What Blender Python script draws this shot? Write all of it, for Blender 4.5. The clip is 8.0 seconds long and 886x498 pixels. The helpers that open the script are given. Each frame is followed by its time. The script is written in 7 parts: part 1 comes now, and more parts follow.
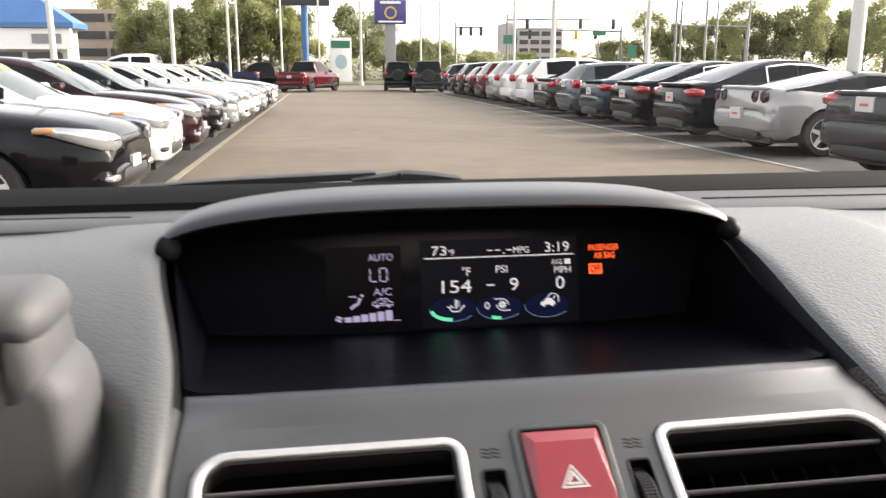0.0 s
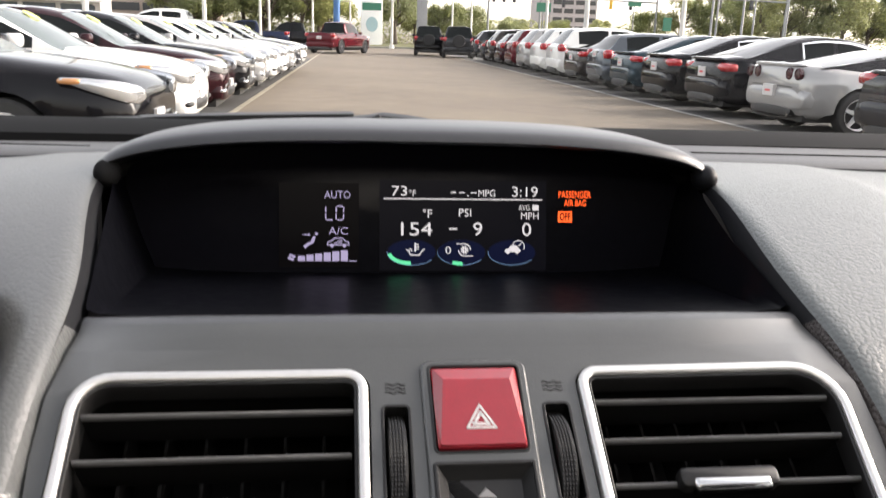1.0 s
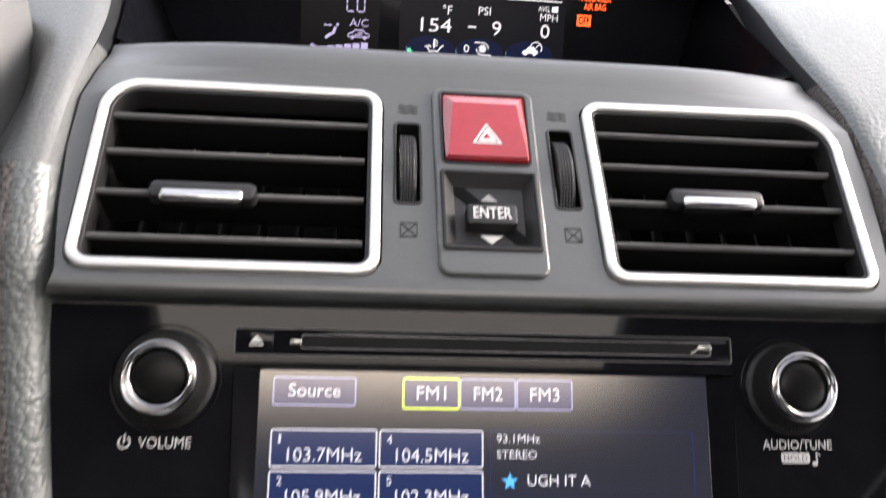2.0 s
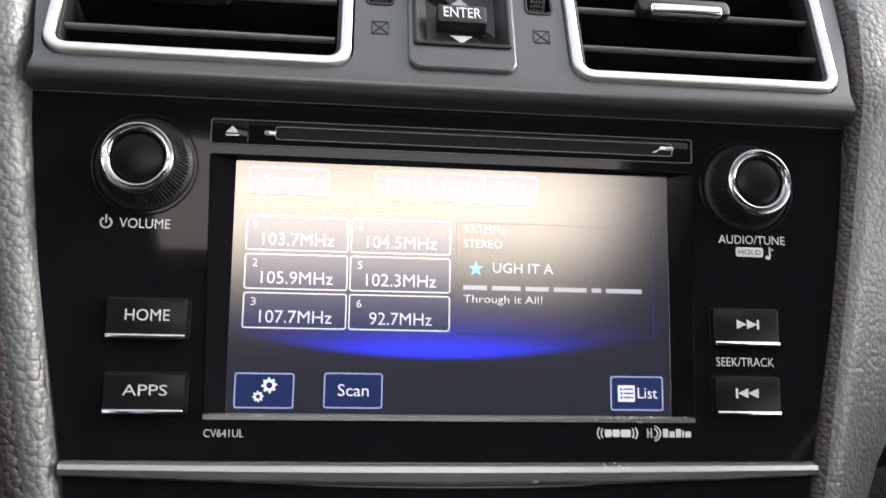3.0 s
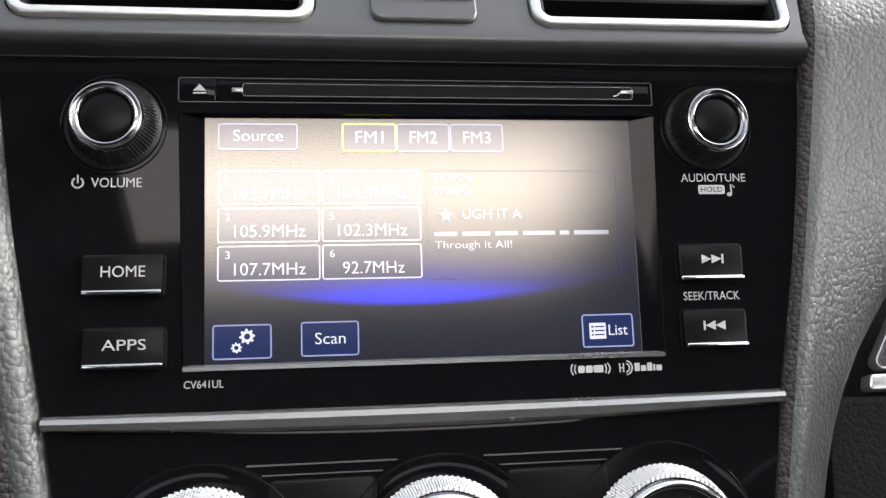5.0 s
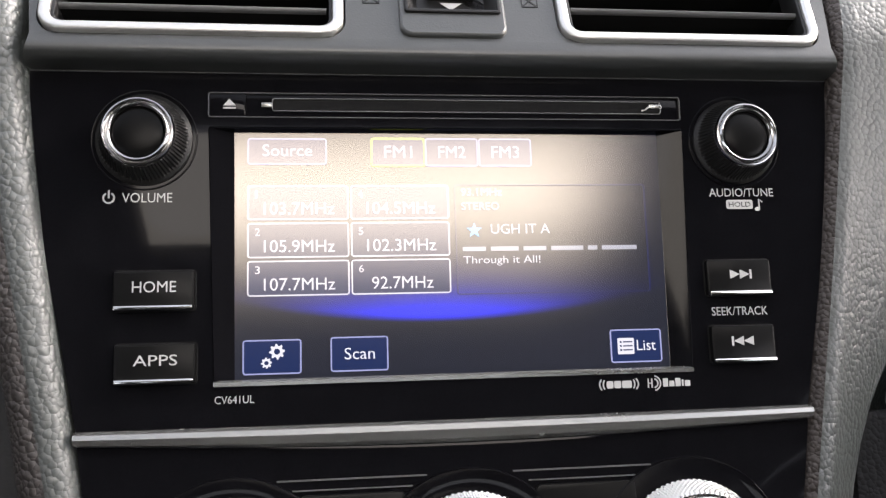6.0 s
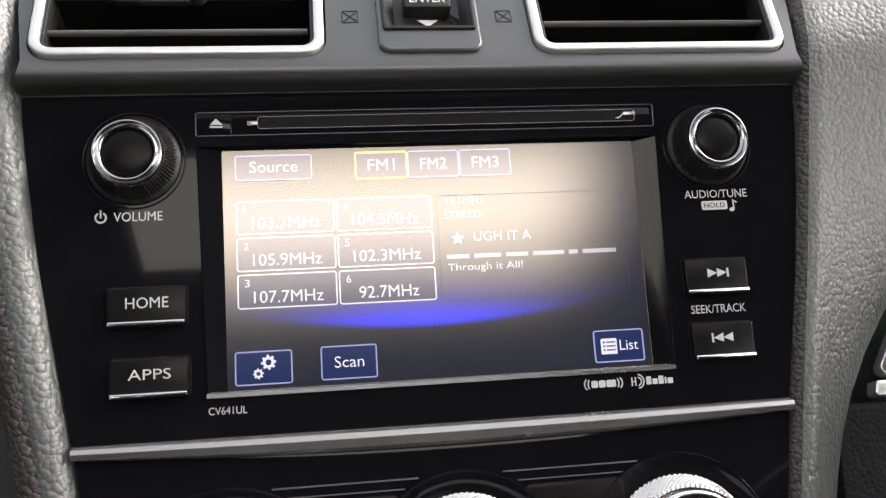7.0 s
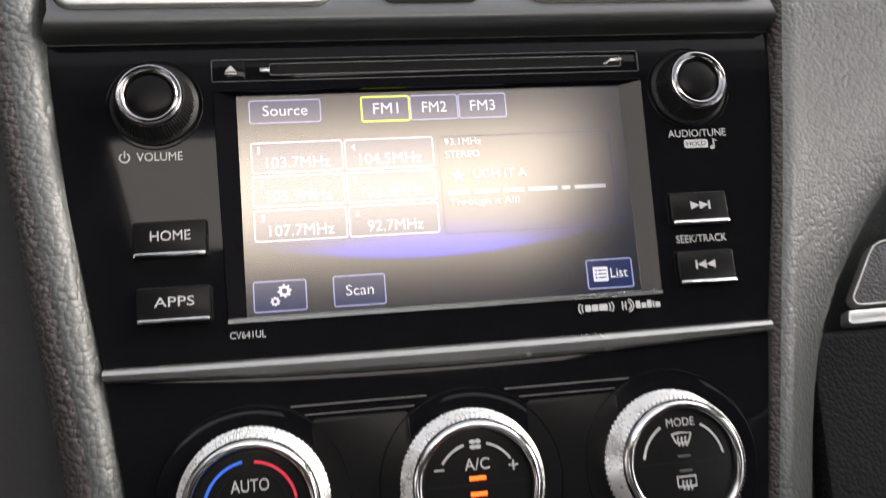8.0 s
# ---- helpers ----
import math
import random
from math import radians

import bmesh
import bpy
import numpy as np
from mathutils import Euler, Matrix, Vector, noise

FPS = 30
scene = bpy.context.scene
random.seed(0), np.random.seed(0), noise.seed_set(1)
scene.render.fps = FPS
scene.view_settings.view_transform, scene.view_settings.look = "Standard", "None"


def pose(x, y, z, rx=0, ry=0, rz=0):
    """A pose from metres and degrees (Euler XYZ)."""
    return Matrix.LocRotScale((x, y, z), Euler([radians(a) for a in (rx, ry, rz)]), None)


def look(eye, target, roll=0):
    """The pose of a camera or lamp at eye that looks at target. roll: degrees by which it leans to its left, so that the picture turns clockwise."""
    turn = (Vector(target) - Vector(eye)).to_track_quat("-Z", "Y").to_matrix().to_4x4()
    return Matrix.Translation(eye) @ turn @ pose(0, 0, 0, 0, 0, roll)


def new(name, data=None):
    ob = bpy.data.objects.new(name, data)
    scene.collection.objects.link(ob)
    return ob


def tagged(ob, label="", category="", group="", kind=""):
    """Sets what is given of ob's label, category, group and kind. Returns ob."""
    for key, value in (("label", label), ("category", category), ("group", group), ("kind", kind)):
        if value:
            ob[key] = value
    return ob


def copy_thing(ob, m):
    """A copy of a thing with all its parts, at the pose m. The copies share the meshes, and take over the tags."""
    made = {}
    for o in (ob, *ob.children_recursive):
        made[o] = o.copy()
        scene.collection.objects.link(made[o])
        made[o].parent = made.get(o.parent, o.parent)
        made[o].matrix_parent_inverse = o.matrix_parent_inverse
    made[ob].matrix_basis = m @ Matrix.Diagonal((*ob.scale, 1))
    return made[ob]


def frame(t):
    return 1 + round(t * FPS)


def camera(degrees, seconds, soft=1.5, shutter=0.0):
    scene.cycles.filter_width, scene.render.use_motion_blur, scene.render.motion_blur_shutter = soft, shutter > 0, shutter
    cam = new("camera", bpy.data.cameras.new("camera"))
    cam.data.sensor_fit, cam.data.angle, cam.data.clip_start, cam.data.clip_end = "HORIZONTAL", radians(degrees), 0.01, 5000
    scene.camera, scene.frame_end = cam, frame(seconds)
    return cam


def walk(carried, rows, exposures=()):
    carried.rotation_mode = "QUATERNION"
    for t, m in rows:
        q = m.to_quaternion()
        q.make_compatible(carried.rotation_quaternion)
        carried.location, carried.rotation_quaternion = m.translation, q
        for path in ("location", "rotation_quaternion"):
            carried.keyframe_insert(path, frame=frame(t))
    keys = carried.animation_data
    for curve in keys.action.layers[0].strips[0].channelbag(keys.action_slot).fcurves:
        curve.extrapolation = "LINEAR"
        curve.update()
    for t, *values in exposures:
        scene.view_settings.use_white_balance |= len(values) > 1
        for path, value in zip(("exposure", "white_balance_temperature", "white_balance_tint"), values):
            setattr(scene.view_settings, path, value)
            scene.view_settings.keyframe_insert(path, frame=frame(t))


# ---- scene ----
LENS = 57.0
PATH = (
    (0, -0.0835, -0.1732, 0.2275, 77.68, 0.07, -8.88),
    (0.2, -0.0642, -0.1598, 0.2178, 77.36, -0.22, -9.15),
    (0.4, -0.0566, -0.1563, 0.2185, 76.91, -0.72, -8.55),
    (0.5, -0.0549, -0.1571, 0.2170, 76.90, -0.88, -8.13),
    (0.7, -0.0495, -0.1666, 0.2157, 76.45, -1.38, -7.60),
    (1, -0.0433, -0.1595, 0.2077, 75.38, -1.90, -6.74),
    (1.2, -0.0342, -0.1598, 0.1958, 74.12, -2.18, -6.29),
    (1.4, -0.0299, -0.1614, 0.1823, 72.42, -2.38, -5.70),
    (1.5, -0.0328, -0.1647, 0.1781, 71.42, -2.76, -5.56),
    (1.8, -0.0363, -0.1807, 0.1654, 68.79, -3.53, -4.79),
    (2, -0.0411, -0.1926, 0.1598, 67.55, -3.94, -4.66),
    (2.2, -0.0452, -0.2018, 0.1473, 66.75, -4.07, -4.55),
    (3.3, -0.0290, -0.2219, 0.1239, 62.46, -4.21, -4.94),
    (3.5, -0.0300, -0.2226, 0.1237, 62.50, -3.86, -5.51),
    (3.7, -0.0301, -0.2246, 0.1233, 62.83, -3.24, -5.88),
    (3.9, -0.0328, -0.2163, 0.1258, 63.23, -2.78, -6.37),
    (4, -0.0335, -0.2152, 0.1270, 63.28, -2.56, -6.45),
    (4.2, -0.0378, -0.2137, 0.1250, 63.32, -2.33, -6.54),
    (4.5, -0.0302, -0.2282, 0.1133, 63.13, -2.44, -6.59),
    (4.7, -0.0279, -0.2325, 0.1125, 63.05, -2.61, -7.05),
    (5.8, -0.0362, -0.2302, 0.1166, 62.76, -2.82, -6.75),
    (6, -0.0370, -0.2291, 0.1175, 62.76, -2.67, -6.72),
    (6.2, -0.0360, -0.2300, 0.1167, 63.10, -2.41, -6.88),
    (6.5, -0.0409, -0.2303, 0.1162, 63.64, -1.90, -7.15),
    (6.8, -0.0359, -0.2345, 0.1179, 63.86, -1.45, -7.50),
    (7, -0.0343, -0.2379, 0.1173, 64.25, -1.11, -7.82),
    (7.2, -0.0383, -0.2344, 0.1117, 64.49, -0.96, -8.17),
    (7.4, -0.0321, -0.2386, 0.1091, 64.65, -0.91, -8.50),
    (7.5, -0.0321, -0.2396, 0.1066, 64.94, -0.64, -8.56),
    (7.8, -0.0416, -0.2509, 0.1073, 64.43, -0.60, -9.01),
    (8, -0.0441, -0.2637, 0.1056, 64.21, -0.73, -9.19),
)
cam = camera(LENS, 8.0, soft=1.3, shutter=0.4)
walk(cam, [(t, pose(*p)) for t, *p in PATH],
     exposures=((0.0, 2.12, 7150, 16), (1.0, 2.15, 7050, 17), (1.6, 2.58, 6950, 18), (2.2, 2.70, 6850, 18), (3.4, 2.50, 6550, 15), (4.2, 2.50, 6500, 14), (6.0, 2.52, 6750, 17), (6.8, 2.50, 6800, 17), (7.4, 2.30, 7000, 17), (8.0, 2.50, 6950, 17)))

# ---------------------------------------------------------------- light
SUN_EL, SUN_AZ = radians(25), radians(84)          # hazy sun to the right of the car
world = bpy.data.worlds.new("sky")
scene.world = world
world.use_nodes = True
wn = world.node_tree.nodes
sky = wn.new("ShaderNodeTexSky")
sky.sky_type = "NISHITA"
sky.sun_disc = False
sky.sun_elevation, sky.sun_rotation = SUN_EL, SUN_AZ
sky.air_density, sky.dust_density, sky.ozone_density = 1.0, 2.0, 0.6
sky_soft = wn.new("ShaderNodeHueSaturation")
sky_soft.inputs["Saturation"].default_value = 0.35
world.node_tree.links.new(sky.outputs[0], sky_soft.inputs["Color"])
world.node_tree.links.new(sky_soft.outputs[0], wn["Background"].inputs[0])
wn["Background"].inputs[1].default_value = 0.15
sun = new("sun", bpy.data.lights.new("sun", "SUN"))
sun.data.energy, sun.data.angle, sun.data.color = 1.15, radians(25), (1.0, 0.965, 0.93)
sun_way = Vector((math.sin(SUN_AZ) * math.cos(SUN_EL), math.cos(SUN_AZ) * math.cos(SUN_EL), math.sin(SUN_EL)))
sun.matrix_world = look(sun_way * 40, (0, 0, 0))
# bright sky seen through the sunroof's opening
roof_light = new("sunroof_daylight", bpy.data.lights.new("sunroof_daylight", "AREA"))
roof_light.data.shape, roof_light.data.size, roof_light.data.size_y = "RECTANGLE", 0.44, 0.142
roof_light.data.energy, roof_light.data.color = 0.26, (1.0, 0.96, 0.85)
roof_light.matrix_world = pose(-0.006, -0.353, 0.4120)


# ---------------------------------------------------------------- materials
def mat(name, base, rough=0.5, metal=0.0, vary=0.12, scale=40.0, bump=0.0, bump_scale=200.0, cells=False,
        coat=0.0, rough_vary=0.0, emit=None, power=0.0, spec=0.5, detail=6.0, bump_dist=0.001, ior=1.5):
    """A principled material with two scales of mottling, varied roughness and fine relief."""
    m = bpy.data.materials.new(name)
    m.use_nodes = True
    nt = m.node_tree
    bs = nt.nodes["Principled BSDF"]
    col = (*base, 1) if not isinstance(base, (int, float)) else (base, base, base, 1)
    bs.inputs["Roughness"].default_value = rough
    bs.inputs["Metallic"].default_value = metal
    bs.inputs["Specular IOR Level"].default_value = spec
    bs.inputs["Coat Weight"].default_value = coat
    bs.inputs["IOR"].default_value = ior
    bs.inputs["Coat Roughness"].default_value = 0.05
    tc = nt.nodes.new("ShaderNodeTexCoord")
    if vary:
        n1 = nt.nodes.new("ShaderNodeTexNoise")
        n1.inputs["Scale"].default_value, n1.inputs["Detail"].default_value = scale, detail
        n2 = nt.nodes.new("ShaderNodeTexNoise")
        n2.inputs["Scale"].default_value, n2.inputs["Detail"].default_value = scale * 9, 3
        add = nt.nodes.new("ShaderNodeMath")
        add.operation = "ADD"
        rng = nt.nodes.new("ShaderNodeMapRange")
        rng.inputs[1].default_value, rng.inputs[2].default_value = 0.6, 1.4
        rng.inputs[3].default_value, rng.inputs[4].default_value = 1 - vary, 1 + vary
        mix = nt.nodes.new("ShaderNodeVectorMath")
        mix.operation = "SCALE"
        mix.inputs[0].default_value = col[:3]
        for n in (n1, n2):
            nt.links.new(tc.outputs["Object"], n.inputs["Vector"])
        nt.links.new(n1.outputs[0], add.inputs[0])
        nt.links.new(n2.outputs[0], add.inputs[1])
        nt.links.new(add.outputs[0], rng.inputs[0])
        nt.links.new(rng.outputs[0], mix.inputs["Scale"])
        nt.links.new(mix.outputs[0], bs.inputs["Base Color"])
        if rough_vary:
            rr = nt.nodes.new("ShaderNodeMapRange")
            rr.inputs[1].default_value, rr.inputs[2].default_value = 0.6, 1.4
            rr.inputs[3].default_value, rr.inputs[4].default_value = max(rough - rough_vary, 0.01), rough + rough_vary
            nt.links.new(add.outputs[0], rr.inputs[0])
            nt.links.new(rr.outputs[0], bs.inputs["Roughness"])
    else:
        bs.inputs["Base Color"].default_value = col
    if bump:
        b = nt.nodes.new("ShaderNodeBump")
        b.inputs["Strength"].default_value, b.inputs["Distance"].default_value = bump, bump_dist
        if cells:
            tex = nt.nodes.new("ShaderNodeTexVoronoi")       # rounded pebbles, bent out of shape by a slow warp
            warp = nt.nodes.new("ShaderNodeTexNoise")
            warp.inputs["Scale"].default_value = bump_scale * 0.45
            wmix = nt.nodes.new("ShaderNodeVectorMath")
            wmix.operation = "MULTIPLY_ADD"
            wmix.inputs[1].default_value = (1.0 / bump_scale,) * 3
            nt.links.new(tc.outputs["Object"], warp.inputs["Vector"])
            nt.links.new(warp.outputs["Color"], wmix.inputs[0])
            nt.links.new(tc.outputs["Object"], wmix.inputs[2])
            nt.links.new(wmix.outputs[0], tex.inputs["Vector"])
            ramp = nt.nodes.new("ShaderNodeMath")
            ramp.operation = "MULTIPLY_ADD"
            dome = nt.nodes.new("ShaderNodeMath")
            dome.operation = "POWER"
            dome.inputs[1].default_value = 2.0
            ramp.inputs[1].default_value, ramp.inputs[2].default_value = -1.9, 1.0
            nt.links.new(tex.outputs["Distance"], dome.inputs[0])
            nt.links.new(dome.outputs[0], ramp.inputs[0])
            nt.links.new(ramp.outputs[0], b.inputs["Height"])
        else:
            tex = nt.nodes.new("ShaderNodeTexNoise")
            tex.inputs["Detail"].default_value = 4
            nt.links.new(tc.outputs["Object"], tex.inputs["Vector"])
            nt.links.new(tex.outputs[0], b.inputs["Height"])
        tex.inputs["Scale"].default_value = bump_scale
        nt.links.new(b.outputs[0], bs.inputs["Normal"])
    if emit:
        bs.inputs["Emission Color"].default_value = (*emit, 1)
        bs.inputs["Emission Strength"].default_value = power * 0.46
    return m


M_PAD = mat("soft_dash_plastic", (0.083, 0.085, 0.085), 0.58, vary=0.06, scale=25, bump=0.35, bump_scale=1100, bump_dist=0.0004, spec=0.45)
M_STRIP = mat("dark_strip_plastic", (0.060, 0.062, 0.064), 0.55, vary=0.06, scale=25, bump=0.35, bump_scale=1100, bump_dist=0.0004, spec=0.45)
M_LEATHER = mat("grained_leatherette", (0.041, 0.049, 0.046), 0.44, vary=0.12, scale=60, bump=0.20, bump_scale=560, cells=True, bump_dist=0.0009, spec=0.95)
M_TOP = mat("fine_grained_dash_skin", (0.074, 0.078, 0.077), 0.44, vary=0.10, scale=40, bump=0.15, bump_scale=600, cells=True, bump_dist=0.0009, spec=0.55)
M_SIDE = mat("coarse_grained_side_skin", (0.070, 0.078, 0.074), 0.44, vary=0.12, scale=50, bump=0.32, bump_scale=540, cells=True, bump_dist=0.0009, spec=0.95)
M_VISOR = mat("black_visor_plastic", (0.019, 0.020, 0.022), 0.40, vary=0.08, scale=60, bump=0.2, bump_scale=1500, bump_dist=0.0003, spec=0.65)
# near-black that paints the shade on the pads' walls beside the display
M_CHEEK = mat("blackened_edge_plastic", (0.0085, 0.009, 0.0105), 0.50, vary=0.08, scale=60, bump=0.2, bump_scale=1500, bump_dist=0.0003, spec=0.16)
# pad leather with the brown of reflected light put into its colour
M_WARM_EDGE = mat("warm_lit_leatherette", (0.052, 0.045, 0.042), 0.55, vary=0.14, scale=60, bump=0.55, bump_scale=620, cells=True, bump_dist=0.0009, spec=0.35)
# same leather as the inner strip, browned and darkened to paint its light
M_WARM_STRIP = mat("dimmed_warm_leatherette", (0.040, 0.036, 0.034), 0.52, vary=0.14, scale=60, bump=0.55, bump_scale=560, cells=True, bump_dist=0.0009, spec=0.4)
M_KEY = mat("black_key_plastic", 0.007, 0.34, vary=0.2, scale=150, spec=0.10)
M_BEZEL = mat("gunmetal_plastic", (0.047, 0.050, 0.049), 0.32, vary=0.07, scale=120, bump=0.20, bump_scale=1500, bump_dist=0.0003, rough_vary=0.012, spec=0.75)
M_SILVER = mat("satin_silver_paint", (0.64, 0.635, 0.615), 0.34, metal=0.8, vary=0.05, scale=200, rough_vary=0.04)
M_TRIM = mat("brushed_grey_trim", (0.33, 0.335, 0.32), 0.26, metal=0.75, vary=0.03, scale=30, rough_vary=0.02)
M_PIANO = mat("piano_black_lacquer", (0.005, 0.005, 0.006), 0.045, vary=0.3, scale=120, rough_vary=0.015, spec=0.115)
M_BLACK = mat("black_abs_plastic", 0.011, 0.42, vary=0.2, scale=150, bump=0.1, bump_scale=2000, bump_dist=0.0002, spec=0.32)
M_DEEP = mat("dark_duct_plastic", 0.014, 0.8, vary=0.2, scale=100, spec=0.04)
# slat plastic made lighter, so the noses look lit
M_SLAT = mat("lightened_slat_edge", 0.075, 0.30, vary=0.15, scale=200, spec=0.7)
M_CHROME = mat("chrome_plating", (0.60, 0.60, 0.59), 0.16, metal=1.0, vary=0.03, scale=60, rough_vary=0.03)
M_RING = mat("dark_polished_ring", (0.36, 0.36, 0.36), 0.17, metal=1.0, vary=0.03, scale=60, rough_vary=0.03)
M_DIAL = mat("satin_chrome", (0.93, 0.92, 0.89), 0.28, metal=0.62, vary=0.05, scale=100, rough_vary=0.04)
M_RED = mat("red_translucent_plastic", (0.24, 0.010, 0.018), 0.26, vary=0.08, scale=150, coat=0.4)
M_PRINT = mat("white_print", (0.50, 0.50, 0.49), 0.5, vary=0.04, scale=500)
M_PRINT_GREY = mat("grey_print", (0.20, 0.20, 0.20), 0.5, vary=0.05, scale=500)
M_RIMLINE = mat("grey_edge_plastic", 0.09, 0.3, vary=0.05, scale=100)
M_EDGE = mat("satin_edge_line", (0.16, 0.16, 0.16), 0.35, metal=0.5, vary=0.05, scale=60)
M_MARK = mat("dark_engraved_mark", 0.005, 0.6, vary=0.1, scale=400)
M_LENS = mat("smoked_display_lens", (0.0075, 0.0075, 0.0100), 0.22, vary=0.2, scale=200, rough_vary=0.03, spec=0.10)
M_TRAY = mat("glossy_black_tray", (0.0028, 0.0030, 0.0042), 0.33, vary=0.15, scale=150, rough_vary=0.06, spec=0.030)
# prints of the dial arcs, given a faint glow though no lamp
M_BLUE_P = mat("glowing_blue_print", (0.02, 0.10, 0.55), 0.5, vary=0.05, scale=300, emit=(0.03, 0.16, 0.8), power=0.18)
M_RED_P = mat("glowing_red_print", (0.55, 0.03, 0.06), 0.5, vary=0.05, scale=300, emit=(0.7, 0.02, 0.06), power=0.18)
M_AMBER = mat("amber_led", (0.5, 0.1, 0.02), 0.4, vary=0, emit=(1.0, 0.13, 0.015), power=0.9)


def anti_glare(m, rough=0.222, tint=(0.140, 0.129, 0.113)):
    """Swaps the clear gloss of a panel for the soft sheen of an etched anti-glare film."""
    nt = m.node_tree
    bs = nt.nodes["Principled BSDF"]
    bs.inputs["Specular IOR Level"].default_value = 0.0
    film, add = nt.nodes.new("ShaderNodeBsdfGlossy"), nt.nodes.new("ShaderNodeAddShader")
    film.distribution = "BECKMANN"
    film.inputs["Color"].default_value, film.inputs["Roughness"].default_value = (*tint, 1), rough
    nt.links.new(bs.outputs[0], add.inputs[0])
    nt.links.new(film.outputs[0], add.inputs[1])
    nt.links.new(add.outputs[0], nt.nodes["Material Output"].inputs[0])
    return m


def glow(name, col, power, film=False):
    """A lit element of a display; film: it lies under the touchscreen's anti-glare film."""
    m = mat(name, tuple(0.004 * c for c in col), 0.3, vary=0, emit=col, power=power, spec=0.10)
    return anti_glare(m) if film else m


G_WHITE = glow("display_white", (0.80, 0.82, 0.86), 0.48)
G_LILAC = glow("display_lilac", (0.50, 0.47, 0.74), 0.42)
G_GREEN = glow("display_green", (0.10, 0.75, 0.38), 0.60)
G_ORANGE = glow("display_orange", (1.0, 0.13, 0.03), 0.85)
G_NAVY = glow("display_navy", (0.009, 0.0095, 0.015), 0.22)
S_WHITE = glow("screen_white", (0.80, 0.83, 0.92), 0.43, True)
S_LINE = glow("screen_outline", (0.42, 0.47, 0.80), 0.36, True)
S_YELLOW = glow("screen_yellow_outline", (0.62, 0.80, 0.06), 0.65, True)
S_BOX = glow("screen_button_blue", (0.022, 0.040, 0.13), 0.36, True)
S_DIM = glow("screen_dim_outline", (0.035, 0.045, 0.17), 0.30, True)
S_STAR = glow("screen_star_blue", (0.08, 0.42, 0.85), 0.6, True)


def screen_material():
    """Liquid crystal panel: near-black blue with one glowing blue band, satin front."""
    m = anti_glare(mat("touchscreen_panel", (0.012, 0.012, 0.014), 0.3, vary=0))
    nt = m.node_tree
    bs = nt.nodes["Principled BSDF"]
    tc = nt.nodes.new("ShaderNodeTexCoord")
    sep = nt.nodes.new("ShaderNodeSeparateXYZ")
    nt.links.new(tc.outputs["Object"], sep.inputs[0])

    def calc(op, a, b):
        n = nt.nodes.new("ShaderNodeMath")
        n.operation = op
        for k, v in enumerate((a, b)):
            if isinstance(v, (int, float)):
                n.inputs[k].default_value = v
            else:
                nt.links.new(v, n.inputs[k])
        return n.outputs[0]
    # band: an arc that is brightest at its lower rim, fading upward and to both ends
    u = calc("DIVIDE", calc("ADD", sep.outputs["X"], 0.006), 0.036)
    u2 = calc("MULTIPLY", u, u)
    rim = calc("ADD", calc("MULTIPLY", u2, 0.0020), 0.0328)
    up = calc("SUBTRACT", sep.outputs["Z"], rim)
    fade = calc("POWER", 2.718, calc("MULTIPLY", calc("MAXIMUM", up, 0.0), -230.0))
    cut = nt.nodes.new("ShaderNodeMapRange")
    cut.interpolation_type = "SMOOTHSTEP"
    cut.inputs[1].default_value, cut.inputs[2].default_value = -0.0022, 0.0012
    nt.links.new(up, cut.inputs[0])
    side = calc("POWER", 2.718, calc("MULTIPLY", u2, -1.25))
    band = calc("MULTIPLY", calc("MULTIPLY", fade, cut.outputs[0]), side)
    mix = nt.nodes.new("ShaderNodeMix")
    mix.data_type = "RGBA"
    nt.links.new(band, mix.inputs[0])
    mix.inputs[6].default_value = (0.006, 0.0075, 0.0125, 1)
    mix.inputs[7].default_value = (0.015, 0.025, 0.85, 1)
    nt.links.new(mix.outputs[2], bs.inputs["Emission Color"])
    bs.inputs["Emission Strength"].default_value = 0.42
    return m


M_SCREEN = screen_material()

# ---------------------------------------------------------------- mesh helpers
TILT = 35.49
PM = pose(0, 0, 0, -TILT, 0, 0)                     # console frame: x right, y into the dash, z up the panel
BASE = {}


def thing(name, label, category, base=(0, 0, 0), rot=PM, group="", kind=""):
    ob = new(name)
    ob.empty_display_size = 0.05
    ob.matrix_world = rot @ Matrix.Translation(base)
    BASE[ob.name] = Vector(base)
    return tagged(ob, label, category, group, kind)


def part(name, bm, material, parent, label="", smooth=35, kind=""):
    """Links a bmesh as one mesh under a thing, or under a part of it."""
    base = BASE[parent.name]
    bmesh.ops.translate(bm, verts=bm.verts, vec=-base)
    bmesh.ops.recalc_face_normals(bm, faces=bm.faces)
    me = bpy.data.meshes.new(name)
    bm.to_mesh(me)
    bm.free()
    me.materials.append(material)
    if smooth:
        for p in me.polygons:
            p.use_smooth = True
        me.set_sharp_from_angle(angle=radians(smooth))
    ob = new(name, me)
    ob.parent = parent
    BASE[ob.name] = base
    return tagged(ob, label, kind=kind)


def plane_map(p0, up, out):
    p0, up, out = Vector(p0), Vector(up).normalized(), Vector(out).normalized()
    side = Vector((1, 0, 0))
    return lambda x, y, h=0.0: p0 + side * x + up * y + out * h


ON = plane_map((0, 0, 0), (0, 0, 1), (0, -1, 0))                              # the radio's face
VENT = plane_map((0, -0.0095, 0.066), (0, 0.363, 0.932), (0, -0.932, 0.363))   # the face with the vents


